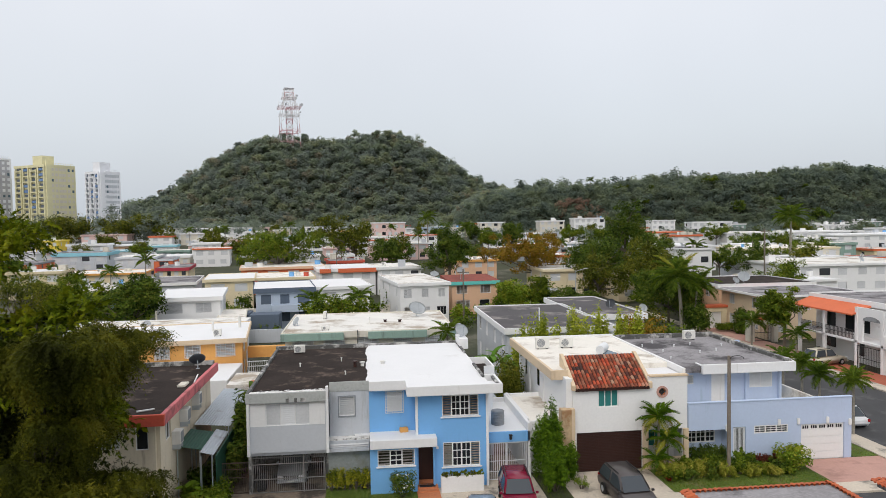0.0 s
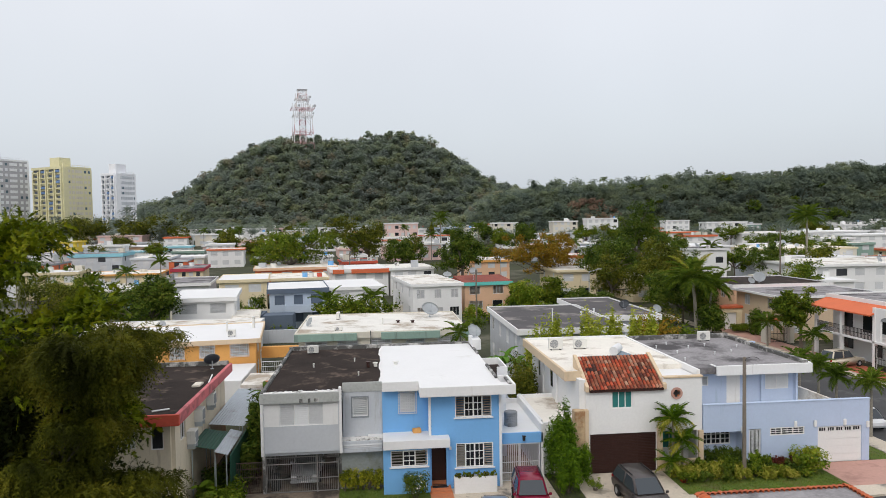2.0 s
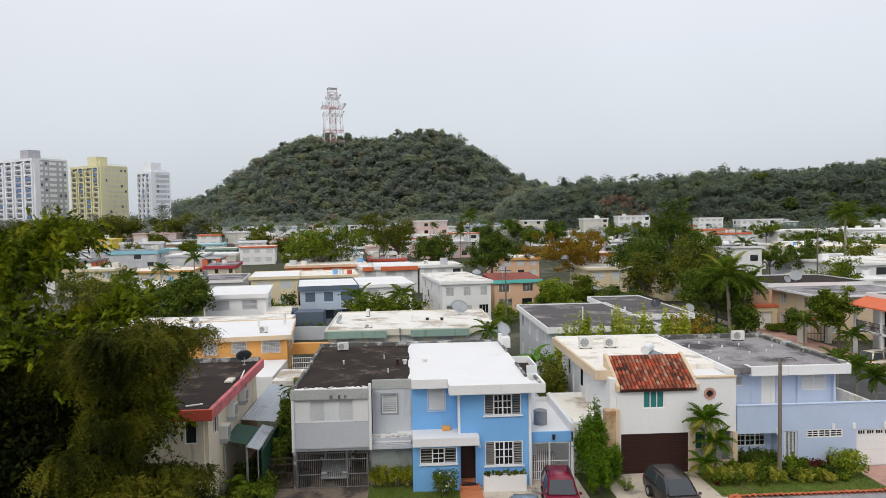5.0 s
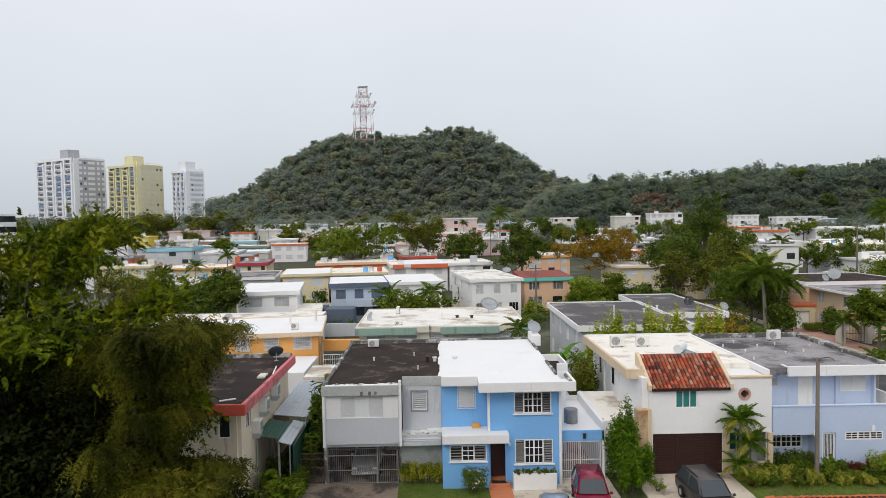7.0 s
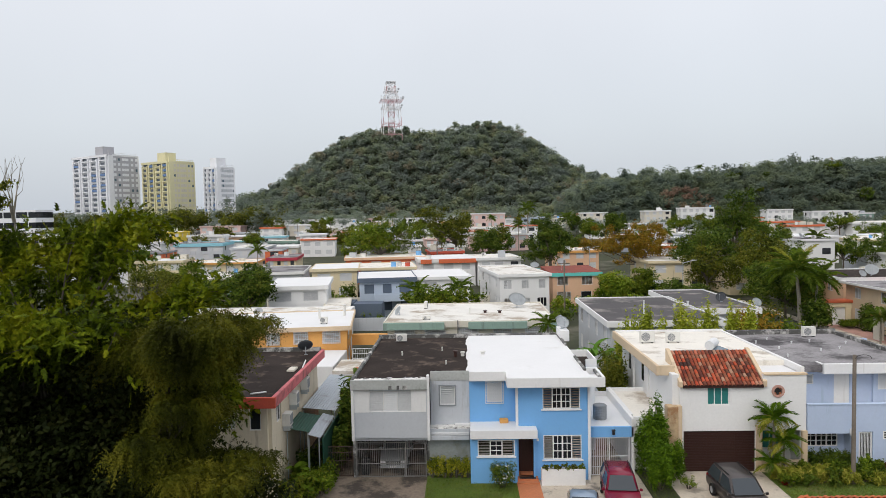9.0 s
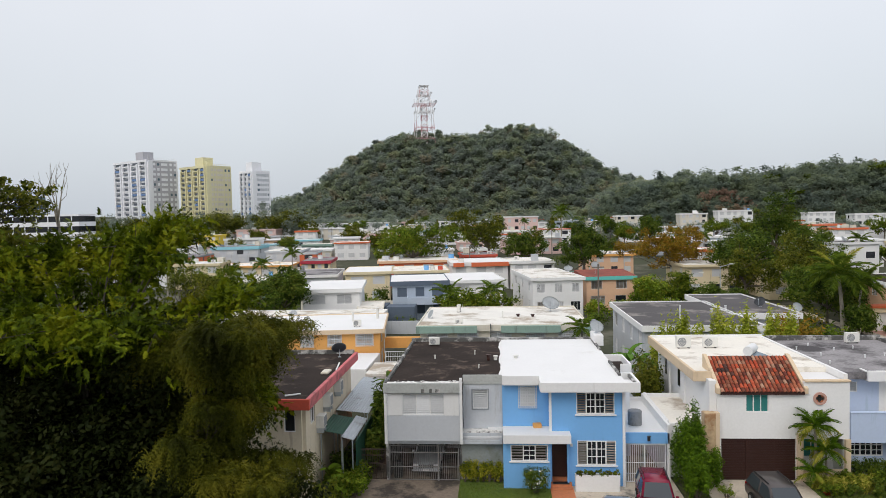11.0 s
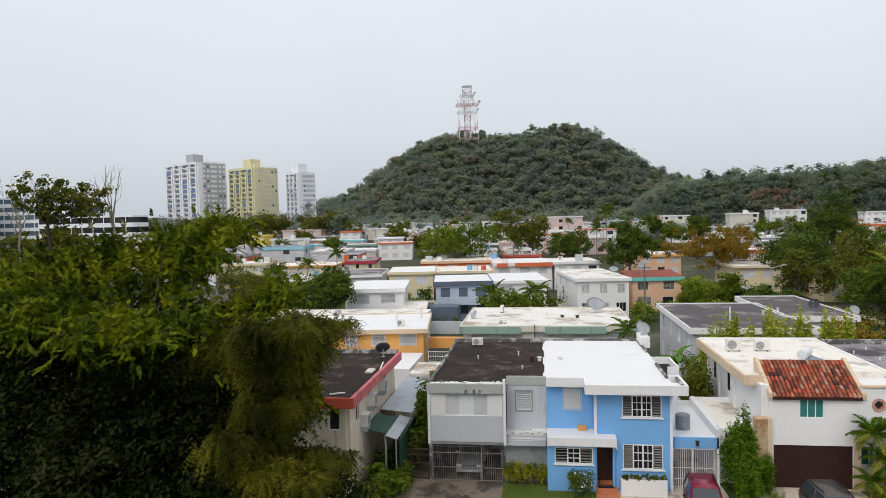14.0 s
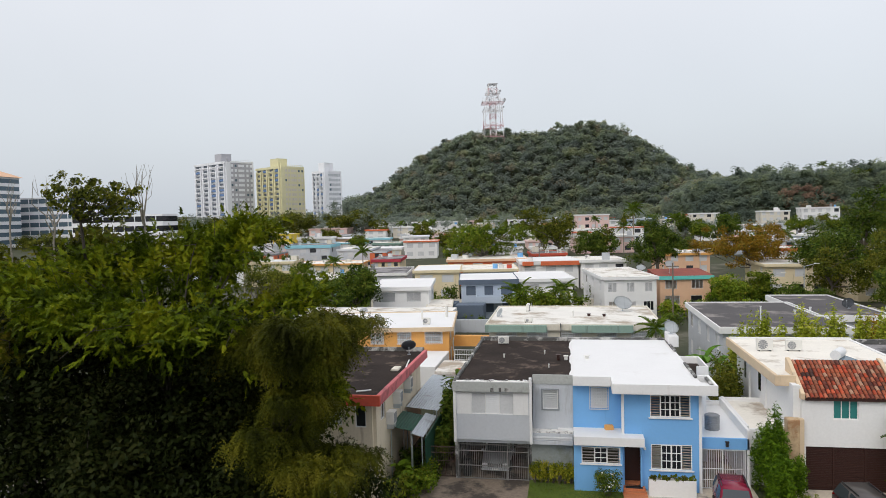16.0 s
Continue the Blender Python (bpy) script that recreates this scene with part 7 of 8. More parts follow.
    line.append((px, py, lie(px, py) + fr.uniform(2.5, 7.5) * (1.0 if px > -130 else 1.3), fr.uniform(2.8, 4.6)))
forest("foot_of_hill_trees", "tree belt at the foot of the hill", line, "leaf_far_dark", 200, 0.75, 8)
belt = []
for i in range(120):
    px, py = fr.uniform(-330, -130), fr.uniform(300, 345)
    belt.append((px, py, lie(px, py) + fr.uniform(1.5, 6.5), fr.uniform(2.5, 4.5)))
tall, tall_dark = [], []
for i in range(150):
    py = fr.uniform(334, 374)
    px = py * fr.uniform(-0.66, -0.27)
    (tall if i % 3 else tall_dark).append((px, py, lie(px, py) + fr.uniform(5.0, 12.0), fr.uniform(3.2, 5.4)))
for i in range(7):
    px, py = -130 + fr.uniform(-9, 7), 386 + fr.uniform(-4, 4)
    tall_dark.append((px, py, lie(px, py) + fr.uniform(9, 18), fr.uniform(3.6, 5.0)))
forest("tall_tree_belt", "tall olive-green trees before the apartment towers", tall, "leaf_olive", 300, 0.8, 21)
forest("tall_tree_belt_dark", "tall dark trees before the apartment towers", tall_dark, "leaf_far_dark", 300, 0.8, 22)
forest("tree_belt", "tree belt before the apartment towers", belt, "leaf_olive", 200, 0.75, 9)

# trees among the houses
tree("dark broadleaf tree beside a white house", -30.1, 95, 0, 10.0, 5.0, 4.0, 3.7, "leaf_dark", 130, 90, 0.34, 1.1, seed=11)
tree("spreading green tree above the roofs", -20.6, 172, 0.5, 15.2, 9.0, 7, 5.2, "leaf_mid", 110, 50, 0.6, 1.7, seed=12)
tree("fresh green tree above the roofs", -27.5, 178, 0.5, 13.4, 5.5, 5, 4.5, "leaf_bright", 60, 45, 0.6, 1.5, seed=13)
tree("olive-green tree above the roofs", -1.6, 200, 1.2, 17.2, 6.8, 6, 6.6, "leaf_olive", 110, 50, 0.6, 1.6, seed=14)
tree("dark green tree above the roofs", 7.8, 192, 1.0, 11.6, 4.4, 4.4, 4.5, "leaf_dark", 70, 50, 0.6, 1.4, seed=15)
tree("tall dark green tree between houses", 19.2, 148, 0, 16.4, 4.7, 4.6, 6.0, "leaf_dark", 110, 60, 0.5, 1.3, seed=16)
tree("golden autumn-tinted tree among roofs", 37.5, 146, 0, 14.0, 7.8, 6, 5.4, "leaf_gold", 120, 55, 0.5, 1.3, seed=17)
tree("tall dark tree in the grove", 46.5, 134, 0, 12.0, 4.6, 4.6, 4.6, "leaf_dark", 80, 55, 0.5, 1.3, seed=18)
tree("tallest dark tree in the grove", 58.5, 148, 0, 20.3, 5.4, 5.2, 6.4, "leaf_dark", 110, 55, 0.5, 1.4, seed=19)
tree("olive-green tree in the grove", 54.6, 124, 0, 12.2, 5.2, 5.2, 5.0, "leaf_olive", 100, 55, 0.5, 1.3, seed=20)
tree("dark tree beside the grove", 61.0, 134, 0, 13.2, 3.8, 4, 5.2, "leaf_dark", 80, 55, 0.5, 1.3, seed=21)
tree("green tree beside the grove", 49.5, 112, 0, 8.0, 3.6, 3.6, 3.4, "leaf_mid", 70, 50, 0.42, 1.1, seed=22)
tree("dark tree far among the roofs", 50.6, 232, 2, 15.6, 5.0, 5, 5.5, "leaf_dark", 70, 45, 0.7, 1.6, seed=23)
palm("tall royal palm above the white houses", 111.8, 168, 0.2, 16.0, 4.8, 24, seed=24, r=0.28)
tree("dark tree beside the side street", 89.5, 150, 0, 10.5, 4.4, 4.4, 4, "leaf_dark", 70, 50, 0.5, 1.2, seed=25)
tree("small green tree by the white house", 77.5, 118, 0, 8.6, 4.0, 4, 3.4, "leaf_mid", 60, 50, 0.45, 1.1, seed=26)
tree("green street tree with twin trunk", 51.0, 77, 0, 8.0, 2.2, 2.2, 2.7, "leaf_mid", 100, 70, 0.3, 0.75, seed=27)
tree("low green tree behind the pale house", -2.6, 86, 0, 7.2, 4.2, 3, 1.9, "leaf_mid", 70, 50, 0.36, 0.9, seed=28)
tree("olive tree over the back gardens", -37.0, 78, 0, 7.0, 3.4, 3.4, 2.6, "leaf_olive", 60, 55, 0.34, 0.95, seed=29)
tree("light green tree with thorny twigs", -47.0, 100, 0, 9.4, 5.0, 5, 3.2, "leaf_olive", 60, 40, 0.34, 1.0, seed=30)
tree("green tree in a back garden", -34.5, 66, 0, 6.5, 3.5, 3.5, 2.8, "leaf_dark", 70, 55, 0.34, 1.0, seed=31)
tree("green garden tree over the fence", -29.5, 58, 0, 5.5, 3.0, 3, 2.4, "leaf_mid", 60, 55, 0.3, 0.9, seed=32)
tree("small fresh green tree by the side street", 24.6, 112, 0, 6.5, 3.0, 3.0, 2.6, "leaf_bright", 70, 50, 0.4, 1.0, seed=33)
tree("small round green tree by the side street", 31.0, 118, 0, 6.2, 2.6, 2.6, 2.5, "leaf_mid", 60, 50, 0.4, 0.9, seed=34)
tree("low green tree by a cream wall", 33.6, 104, 0, 5.6, 2.8, 2.8, 2.3, "leaf_dark", 60, 50, 0.4, 0.9, seed=35)
tree("olive tree behind the low roofs", -50.5, 118, 0, 7.0, 4.2, 3.6, 2.6, "leaf_olive", 80, 45, 0.42, 1.0, seed=36)
tree("fresh green tree behind the low roofs", -56.5, 136, 0, 7.5, 4.6, 4.0, 2.8, "leaf_mid", 80, 45, 0.45, 1.1, seed=37)
tree("green tree over the low roofs", -41.5, 106, 0, 6.6, 3.8, 3.2, 2.5, "leaf_mid", 80, 45, 0.4, 1.0, seed=38)
tree("dark tree before the sand building", 50.5, 305, 5, 10, 4.0, 4.0, 4.0, "leaf_dark", 60, 40, 0.7, 1.4, seed=39)
tree("green tree before the sand building", 57, 312, 5.2, 8, 4.0, 4.0, 3.4, "leaf_mid", 60, 40, 0.7, 1.4, seed=40)
tree("green tree beside the side street", 50, 270, 3.5, 9, 4.2, 4.2, 3.6, "leaf_mid", 60, 40, 0.7, 1.4, seed=44)
tree("dark tree beside the side street", 34, 215, 1.5, 8.5, 4.0, 4.0, 3.4, "leaf_dark", 60, 40, 0.6, 1.3, seed=45)
proto = [tree("green tree between the far houses", -70, 170, 0.2, 8.0, 3.6, 3.6, 3.2, "leaf_dark", 45, 26, 0.68, 1.1, seed=41), tree("green tree between the far houses", 95, 240, 2.0, 8.5, 4.2, 4.2, 3.4, "leaf_mid", 45, 26, 0.68, 1.2, seed=42), tree("olive tree between the far houses", -100, 260, 2.5, 7.5, 3.8, 3.8, 3.2, "leaf_olive", 45, 26, 0.68, 1.2, seed=43)]
for o in proto:
    o["group"] = "trees between the far houses"
fpalm = palm("palm between the far houses", 20, 243, 2.5, 9, 3.0, 14, seed=5)
fpalm["group"] = "palms between the far houses"
tr = random.Random(8)
for i in range(150):
    y = tr.uniform(135, 415)
    x = tr.uniform(-0.62, 0.72) * y
    if abs(x - 41.5) < 8 or (x > 90 and y < 150) or y < 236 and -0.47 < x / y < 0.2:
        continue
    src = fpalm if i % 5 == 0 else proto[tr.randrange(3)]
    s = tr.uniform(0.7, 1.35) if src is not fpalm else tr.uniform(0.6, 1.2)
    copy_thing(src, pose(x, y, lie(x, y), 0, 0, tr.uniform(0, 360)) @ Matrix.Diagonal((s, s, s * tr.uniform(0.85, 1.15), 1)))

palm("tall leaning palm with yellow young fronds", 45.2, 92, 0, 7.8, 4.3, 24, lean=(-0.6, 0), r=0.24, seed=3, yellow=2)
palm("shorter palm beside a tall one", 48.0, 93.8, 0, 6.4, 3.4, 14, lean=(0.5, 0), r=0.16, seed=4)
palm("tall palm above the far roofs", 24.0, 250, 2.5, 15.0, 4.0, 18, seed=6, r=0.2)
palm("tall palm above the far roofs", 36.5, 240, 2.0, 11.8, 3.6, 16, seed=7, r=0.2)
for x, y, h, ln, sd in ((36.0, 51.6, 4.0, 1.2, 30), (35.6, 48.9, 3.7, 1.25, 31), (36.0, 45.7, 4.0, 1.2, 32), (35.7, 54.4, 3.6, 1.15, 33)):
    palm("young slender palm beside the pavement", x, y, 0.14, h, ln * 1.12, 26, seed=sd, r=0.1)
palm("small palm before a garage", 48.6, 80, 0.14, 3.0, 2.2, 14, seed=25, r=0.1)
palm("small palm before a garage", 49.5, 72.5, 0.14, 2.6, 2.0, 14, seed=26, r=0.1)
palm("young palm in the forecourt", 38.5, 58.0, 0.02, 3.2, 1.8, 14, seed=12, r=0.1)
palm("small palm behind the blue house", 7.8, 58.6, 0, 6.5, 1.7, 13, seed=13, r=0.09)
palm("small palm by the blue-grey house", -5.6, 88, 0, 6.2, 2.6, 12, seed=14, r=0.12)
palm("small palm by the blue-grey house", 0.0, 88, 0, 6.6, 2.4, 12, seed=15, r=0.12)
palm("feathery yellow-green palm in the front garden", 18.95, 40.7, 0.07, 3.5, 1.4, 18, seed=16, r=0.09, leaf="leaf_clump", yellow=-6)
palm("feathery palm stem in the front garden", 19.45, 40.5, 0.07, 2.2, 1.3, 15, seed=17, r=0.07, leaf="leaf_clump", yellow=-4)
palm("short feathery palm stem in the front garden", 18.7, 40.35, 0.07, 0.9, 1.2, 12, seed=21, r=0.06, leaf="leaf_clump", yellow=-4)
palm("small palm over the low roofs", -49.5, 165, 0.1, 8.0, 2.8, 13, seed=18, r=0.14)
palm("small palm over the low roofs", -52, 150, 0, 6.5, 2.6, 13, seed=19, r=0.14)
banana("banana plant with long green leaves", 11.4, 57.2, 0, 3.9, 2.6, 8, seed=2, wide=0.55)
banana("banana plant with long green leaves", 12.6, 58.4, 0, 3.2, 2.6, 8, seed=3, wide=0.55)
banana("broad-leaved yellow-green plant by the gate", -8.6, 38.4, 0, 0.7, 0.95, 11, "leaf_bright", 7, 0.5)
banana("broad-leaved yellow-green plant by the gate", -9.3, 39.2, 0, 1.1, 0.9, 10, "leaf_bright", 8, 0.45)
for i, (x, y, r_, h_) in enumerate(((-7.1, 44.2, 0.6, 4.4), (-7.2, 46.0, 0.65, 5.0), (-7.3, 42.6, 0.5, 2.6))):
    shrub("dense dark green shrub against the grey wall", x, y, 0, r_, h_, "leaf_dark", 40, 60, 0.3, seed=410 + i, slim=0.35)
banana("dark broad-leaved plant beside the grey wall", -7.0, 46.4, 0, 3.4, 1.6, 12, "leaf_dark", 4, 0.42)
banana("dark broad-leaved plant beside the grey wall", -7.1, 48.2, 0, 4.2, 1.5, 10, "leaf_dark", 5, 0.4)
for i in range(15):
    x = 14.0 + i * 0.72 + fr.uniform(-0.3, 0.3)
    shrub("slender light-green bamboo clump", x, 57.6 + fr.uniform(-0.8, 0.8), 0, fr.uniform(0.4, 0.8), fr.uniform(5.8, 8.6), "bamboo", 34, 50, 0.36, seed=60 + i, name="bamboo_clump", slim=0.3)
shrub("orange-tinged croton bush behind a flat roof", 27.4, 63.8, 0, 2.3, 6.8, "leaf_gold", 60, 60, 0.36, seed=271, slim=0.35)
shrub("green undergrowth beside the croton bush", 30.6, 64.5, 0, 2.0, 5.6, "leaf_mid", 50, 60, 0.32, seed=272)
shrub("dark shrub at the foot of a tall palm", 46.6, 90.5, 0, 1.9, 4.2, "leaf_dark", 50, 60, 0.32, seed=273)
shrub("dark climbing shrub beside a garage", 52.0, 88.4, 0, 0.9, 3.6, "leaf_dark", 40, 60, 0.28, seed=274)
shrub("low green hedge before a garage", 51.4, 91.2, 0.1, 1.5, 1.1, "leaf_mid", 30, 60, 0.2, seed=275, name="hedge_plant", category="hedge")
shrub("leafy balcony plants over the garage coping", 55.8, 95.6, 3.0, 1.6, 1.4, "leaf_dark", 30, 60, 0.24, seed=276)
shrub("climbing green shrub by the beige wall", 11.9, 52.5, 0, 1.1, 5.4, "leaf_olive", 60, 110, 0.2, seed=71, ry=2.4)
shrub("red-flowering shrub with green leaves", 38.6, 90, 0, 3.2, 4.2, "leaf_olive", 50, 50, 0.3, seed=72)
shrub("red-flowering bougainvillea bush beside a wall", 36.6, 89, 0, 1.6, 3.4, "red_leaf", 14, 40, 0.25, seed=73)
shrub("tall bamboo-like shrub beside the drive", 11.65, 40.2, 0.09, 0.95, 4.0, "leaf_clump", 60, 110, 0.26, seed=74, slim=0.26)
shrub("upright shoots of the bamboo-like shrub", 11.9, 40.35, 0.09, 0.5, 5.0, "leaf_clump", 26, 90, 0.26, seed=174, slim=0.26)
shrub("lower leafy shrub at the foot of the bamboo-like one", 11.7, 38.7, 0.09, 0.75, 2.9, "leaf_clump", 40, 110, 0.24, seed=175, slim=0.26)
shrub("rounded shrub beside the drive", 12.85, 40.3, 0.09, 0.72, 2.3, "leaf_clump", 40, 130, 0.13, seed=75)
shrub("small potted palm-like plant", 13.35, 39.0, 0.05, 0.45, 0.75, "leaf_bright", 12, 40, 0.16, seed=76, slim=0.2)
shrub("white-flowering bush by the blue wall", 2.75, 39.35, 0.07, 0.85, 1.5, "leaf_dark", 26, 60, 0.13, seed=77)
rngf = np.random.default_rng(4)
fl = solid("blossom", bmesh.new(), "flower", "small white blossoms on the bush by the blue wall", "flowers", "stuff")
fl.data = leaf_mesh("blossom", leaf_cloud(rngf, np.array([(2.75, 39.1, 0.95)]), np.array([(0.75, 0.5, 0.6)]), 70, 0.1, 1.0), "flower")
for i in range(7):
    shrub("clipped yellow-green variegated hedge plant", -1.42 + i * 0.36, 40.85, 0.07, 0.34, 1.28, "leaf_variegated", 16, 60, 0.085, seed=80 + i, name="hedge_plant", category="hedge", slim=0.7)
for i in range(6):
    shrub("low plant in the window planter", 5.3 + i * 0.42, 39.75, 0.9, 0.24, 0.36, "leaf_mid" if i % 2 else "leaf_olive", 8, 40, 0.09, seed=90 + i, name="planter_plant", category="plant")
for i in range(5):
    shrub("dark clipped hedge under the window", 21.75 + i * 0.5, 41.9, 0.07, 0.45, 1.2, "leaf_dark", 16, 60, 0.11, seed=100 + i, name="hedge_plant", category="hedge")
for i in range(8):
    shrub("leafy green plant in the border", 20.6 + i * 0.62, 40.55 + fr.uniform(-0.2, 0.2), 0.07, 0.5, fr.uniform(0.7, 1.15), ("leaf_mid", "leaf_dark", "leaf_bright", "leaf_mid")[i % 4], 14, 50, 0.16, seed=110 + i, name="border_plant", category="plant")
for i in range(5):
    shrub("yellow-green spiky border plant", 19.0 + i * 0.66, 40.0 + fr.uniform(-0.2, 0.2), 0.07, 0.5, 0.85, "palm_yellow", 12, 36, 0.34, seed=120 + i, name="border_plant", category="plant", slim=0.16)
for i in range(3):
    shrub("dark red-leaved border plant", 25.3 + i * 0.7, 40.7, 0.07, 0.45, 0.85, "maroon_leaf", 14, 50, 0.15, seed=130 + i, name="border_plant", category="plant")
for i in range(17):
    shrub(("broad green plant in the border", "yellow-green spiky border plant", "dark green plant in the border")[i % 3], 19.2 + i * 0.5, 39.1 + 1.1 * ((i * 0.618) % 1.0), 0.07, 0.55, fr.uniform(0.6, 1.05), ("leaf_mid", "palm_yellow", "leaf_dark")[i % 3], 14, 50, (0.16, 0.32, 0.15)[i % 3], seed=330 + i, name="border_plant", category="plant", slim=(0.5, 0.16, 0.5)[i % 3])
shrub("small red-leaved plant in the lawn", 18.95, 39.4, 0.07, 0.3, 0.5, "red_leaf", 8, 40, 0.14, seed=134, name="border_plant", category="plant")
shrub("round light-green bush by the garage", 27.55, 40.2, 0.07, 1.05, 1.45, "leaf_bright", 34, 70, 0.17, seed=135)
for i in range(5):
    shrub("green plant in the shady side yard", -7.6 - (i % 2) * 0.9, 42.6 + i * 1.1, 0, 0.6, fr.uniform(0.8, 1.6), "leaf_dark", 18, 50, 0.18, seed=160 + i, name="yard_plant", category="plant")
for i in range(7):
    shrub("low green plants by the gate", -9.3 + (i % 3) * 0.8, 37.6 + i * 0.45, 0, 0.7, fr.uniform(0.9, 1.7), ("leaf_bright", "leaf_mid")[i % 2], 20, 55, 0.17, seed=140 + i, name="yard_plant", category="plant")
shrub("low green bush by the side yard", -9.2, 41.5, 0, 0.8, 2.0, "leaf_dark", 24, 55, 0.18, seed=148)

# the blades of the front lawns
rngg = np.random.default_rng(15)
blades = []
for x0, x1, y0, y1, n in ((-1.7, 3.55, 37.5, 40.6, 9), (18.6, 28.5, 37.5, 40.2, 15), (32.95, 34.55, 41.6, 59.5, 8), (11.05, 12.45, 37.5, 41.4, 3)):
    k = int(n * 600)
    c = np.stack([rngg.uniform(x0, x1, k), rngg.uniform(y0, y1, k), np.full(k, 0.1)], 1)
    blades.append(leaf_cloud(rngg, c, np.full(k, 0.03), 1, 0.09, 0.22, -1.2, 0.5, 1.2, 0.2))
tagged(new("lawn_grass", leaf_mesh("lawn_grass", np.concatenate(blades), "grass")), "short green blades of the front lawns", "grass", "", "stuff")

# the big trees in front
spray_tree("large green broadleaf tree with layered boughs", -16.9, 28, 16.7, 7.4, 5.6, 5.0, "leaf_canopy", 96, 42, 4, length=0.45, pairs=7, leaflet=0.14, slim=0.75, seed=201, low=-0.6, corners=3)
spray_tree("large green broadleaf tree behind", -26.4, 30, 16.2, 6.8, 6.0, 4.8, "leaf_olive_dark", 54, 38, 4, length=0.45, pairs=7, leaflet=0.14, slim=0.75, seed=202, trunk_r=0.36, low=-0.7, corners=3)
spray_tree("smaller green tree with low spreading boughs", -12.6, 28.8, 13.4, 3.6, 3.2, 3.2, "leaf_canopy", 30, 30, 4, length=0.45, pairs=7, leaflet=0.14, slim=0.75, seed=209, trunk_r=0.2, low=-0.8, corners=3)
weeping_tree("fine-leaved drooping dark green tree", -10.6, 25.4, 12.6, 2.8, 2.6, 1.25, "leaf_willow", 60, 150, 0.58, pairs=7, leaflet=0.14, seed=203)
weeping_tree("fine-leaved drooping tree lower down", -9.2, 24.6, 7.5, 2.5, 2.5, 2.3, "leaf_willow", 60, 110, 0.62, pairs=7, leaflet=0.14, seed=204)
weeping_tree("fine-leaved drooping tree between two taller ones", -10.5, 24.9, 9.9, 1.9, 1.7, 1.5, "leaf_willow", 40, 90, 0.55, pairs=7, leaflet=0.14, seed=205)
# Added filler trees for the dark inside of the crowns, coloured as shade.
tree("filler tree, leaves coloured as shade beneath the drooping one", -13.0, 27.2, 0, 9.6, 3.4, 2.2, 4.6, "leaf_shade", 140, 140, 0.25, 0.95, seed=216, bark="dark_bark", trunk_r=0.2, limbs=8)
tree("filler tree, shade-coloured leaves under the drooping one", -11.4, 27.0, 0, 9.2, 2.6, 1.8, 4.0, "leaf_shade", 130, 140, 0.22, 0.85, seed=219, bark="dark_bark", trunk_r=0.15, limbs=6)
tree("filler tree, leaves coloured as shade beneath the big one", -15.6, 27.4, 0, 12.2, 4.8, 2.6, 5.4, "leaf_shade", 220, 140, 0.25, 1.0, seed=205, bark="dark_bark", trunk_r=0.25, limbs=8)
tree("filler tree, leaves coloured as shade beneath the big one", -22.5, 27.0, 0, 12.4, 6.2, 2.6, 5.6, "leaf_shade", 260, 140, 0.25, 1.0, seed=206, bark="dark_bark", trunk_r=0.25, limbs=8)
tree("filler undergrowth tree, shade-coloured leaves below the big one", -17.6, 25.6, 0, 8.6, 4.0, 2.2, 4.0, "leaf_shade", 150, 140, 0.25, 0.95, seed=217, bark="dark_bark", trunk_r=0.15, limbs=6)
tree("filler undergrowth tree, shade-coloured leaves below the big one", -12.4, 24.4, 0, 7.4, 2.4, 2.0, 3.4, "leaf_shade", 100, 140, 0.25, 0.9, seed=218, bark="dark_bark", trunk_r=0.12, limbs=6)
tree("slender sapling with sparse yellow-green leaves", -21.2, 29.2, 0, 19.0, 2.2, 1.5, 1.5, "leaf_olive", 110, 34, 0.17, 0.34, seed=227, bark="dark_bark", trunk_r=0.08, limbs=22, name="sapling", lean=(-1.0, 0), fork_at=0.93, squash=0.6)
tree("dark tree behind a tall palm", 46.5, 99, 0, 8.5, 4.2, 3.6, 4.0, "leaf_dark", 90, 60, 0.4, 1.1, seed=210)
tree("dark green tree beside the street", 52.0, 104, 0, 7.5, 3.2, 3, 3.4, "leaf_mid", 70, 60, 0.4, 1.0, seed=211)
tree("olive tree at the edge of the grove", 43.5, 122, 0, 10.0, 4.6, 4.2, 4.2, "leaf_olive", 90, 55, 0.45, 1.2, seed=212)
tree("dark tree at the edge of the grove", 51.0, 140, 0, 14.0, 5.0, 4.6, 5.2, "leaf_dark", 110, 55, 0.5, 1.3, seed=213)
tree("green tree at the edge of the grove", 57.0, 118, 0, 9.0, 3.4, 3.4, 3.8, "leaf_mid", 70, 55, 0.45, 1.2, seed=215)
for i in range(6):
    shrub("clipped green hedge beside the side street", 53.2 + i * 0.9, 87.5, 0, 0.8, 1.3, "leaf_mid", 16, 45, 0.22, seed=150 + i, name="hedge_plant", category="hedge")


def bare(label, x, y, z0, h, seed, reach=0.9):
    rg = np.random.default_rng(seed)
    ob = thing("dead_branch", label, "dead tree", (x, y, 0))
    bm = bmesh.new()
    tube(bm, (0.4, 0.3, -0.1), (0.05, 0, z0), 0.06, 0.05, n=6, caps=False)
    p = Vector((0.05, 0, z0))
    top = p + Vector((rg.normal() * 0.1, 0, h * 0.45))
    limb(bm, p, top, 0.055, 0.035, rg, 0.08)
    for i in range(7):
        tip = top + Vector((rg.normal() * reach * 0.5, rg.normal() * 0.4, h * rg.uniform(0.15, 0.58)))
        limb(bm, p.lerp(top, rg.uniform(0.3, 1)), tip, 0.035, 0.008, rg, 0.1)
        for _ in range(2):
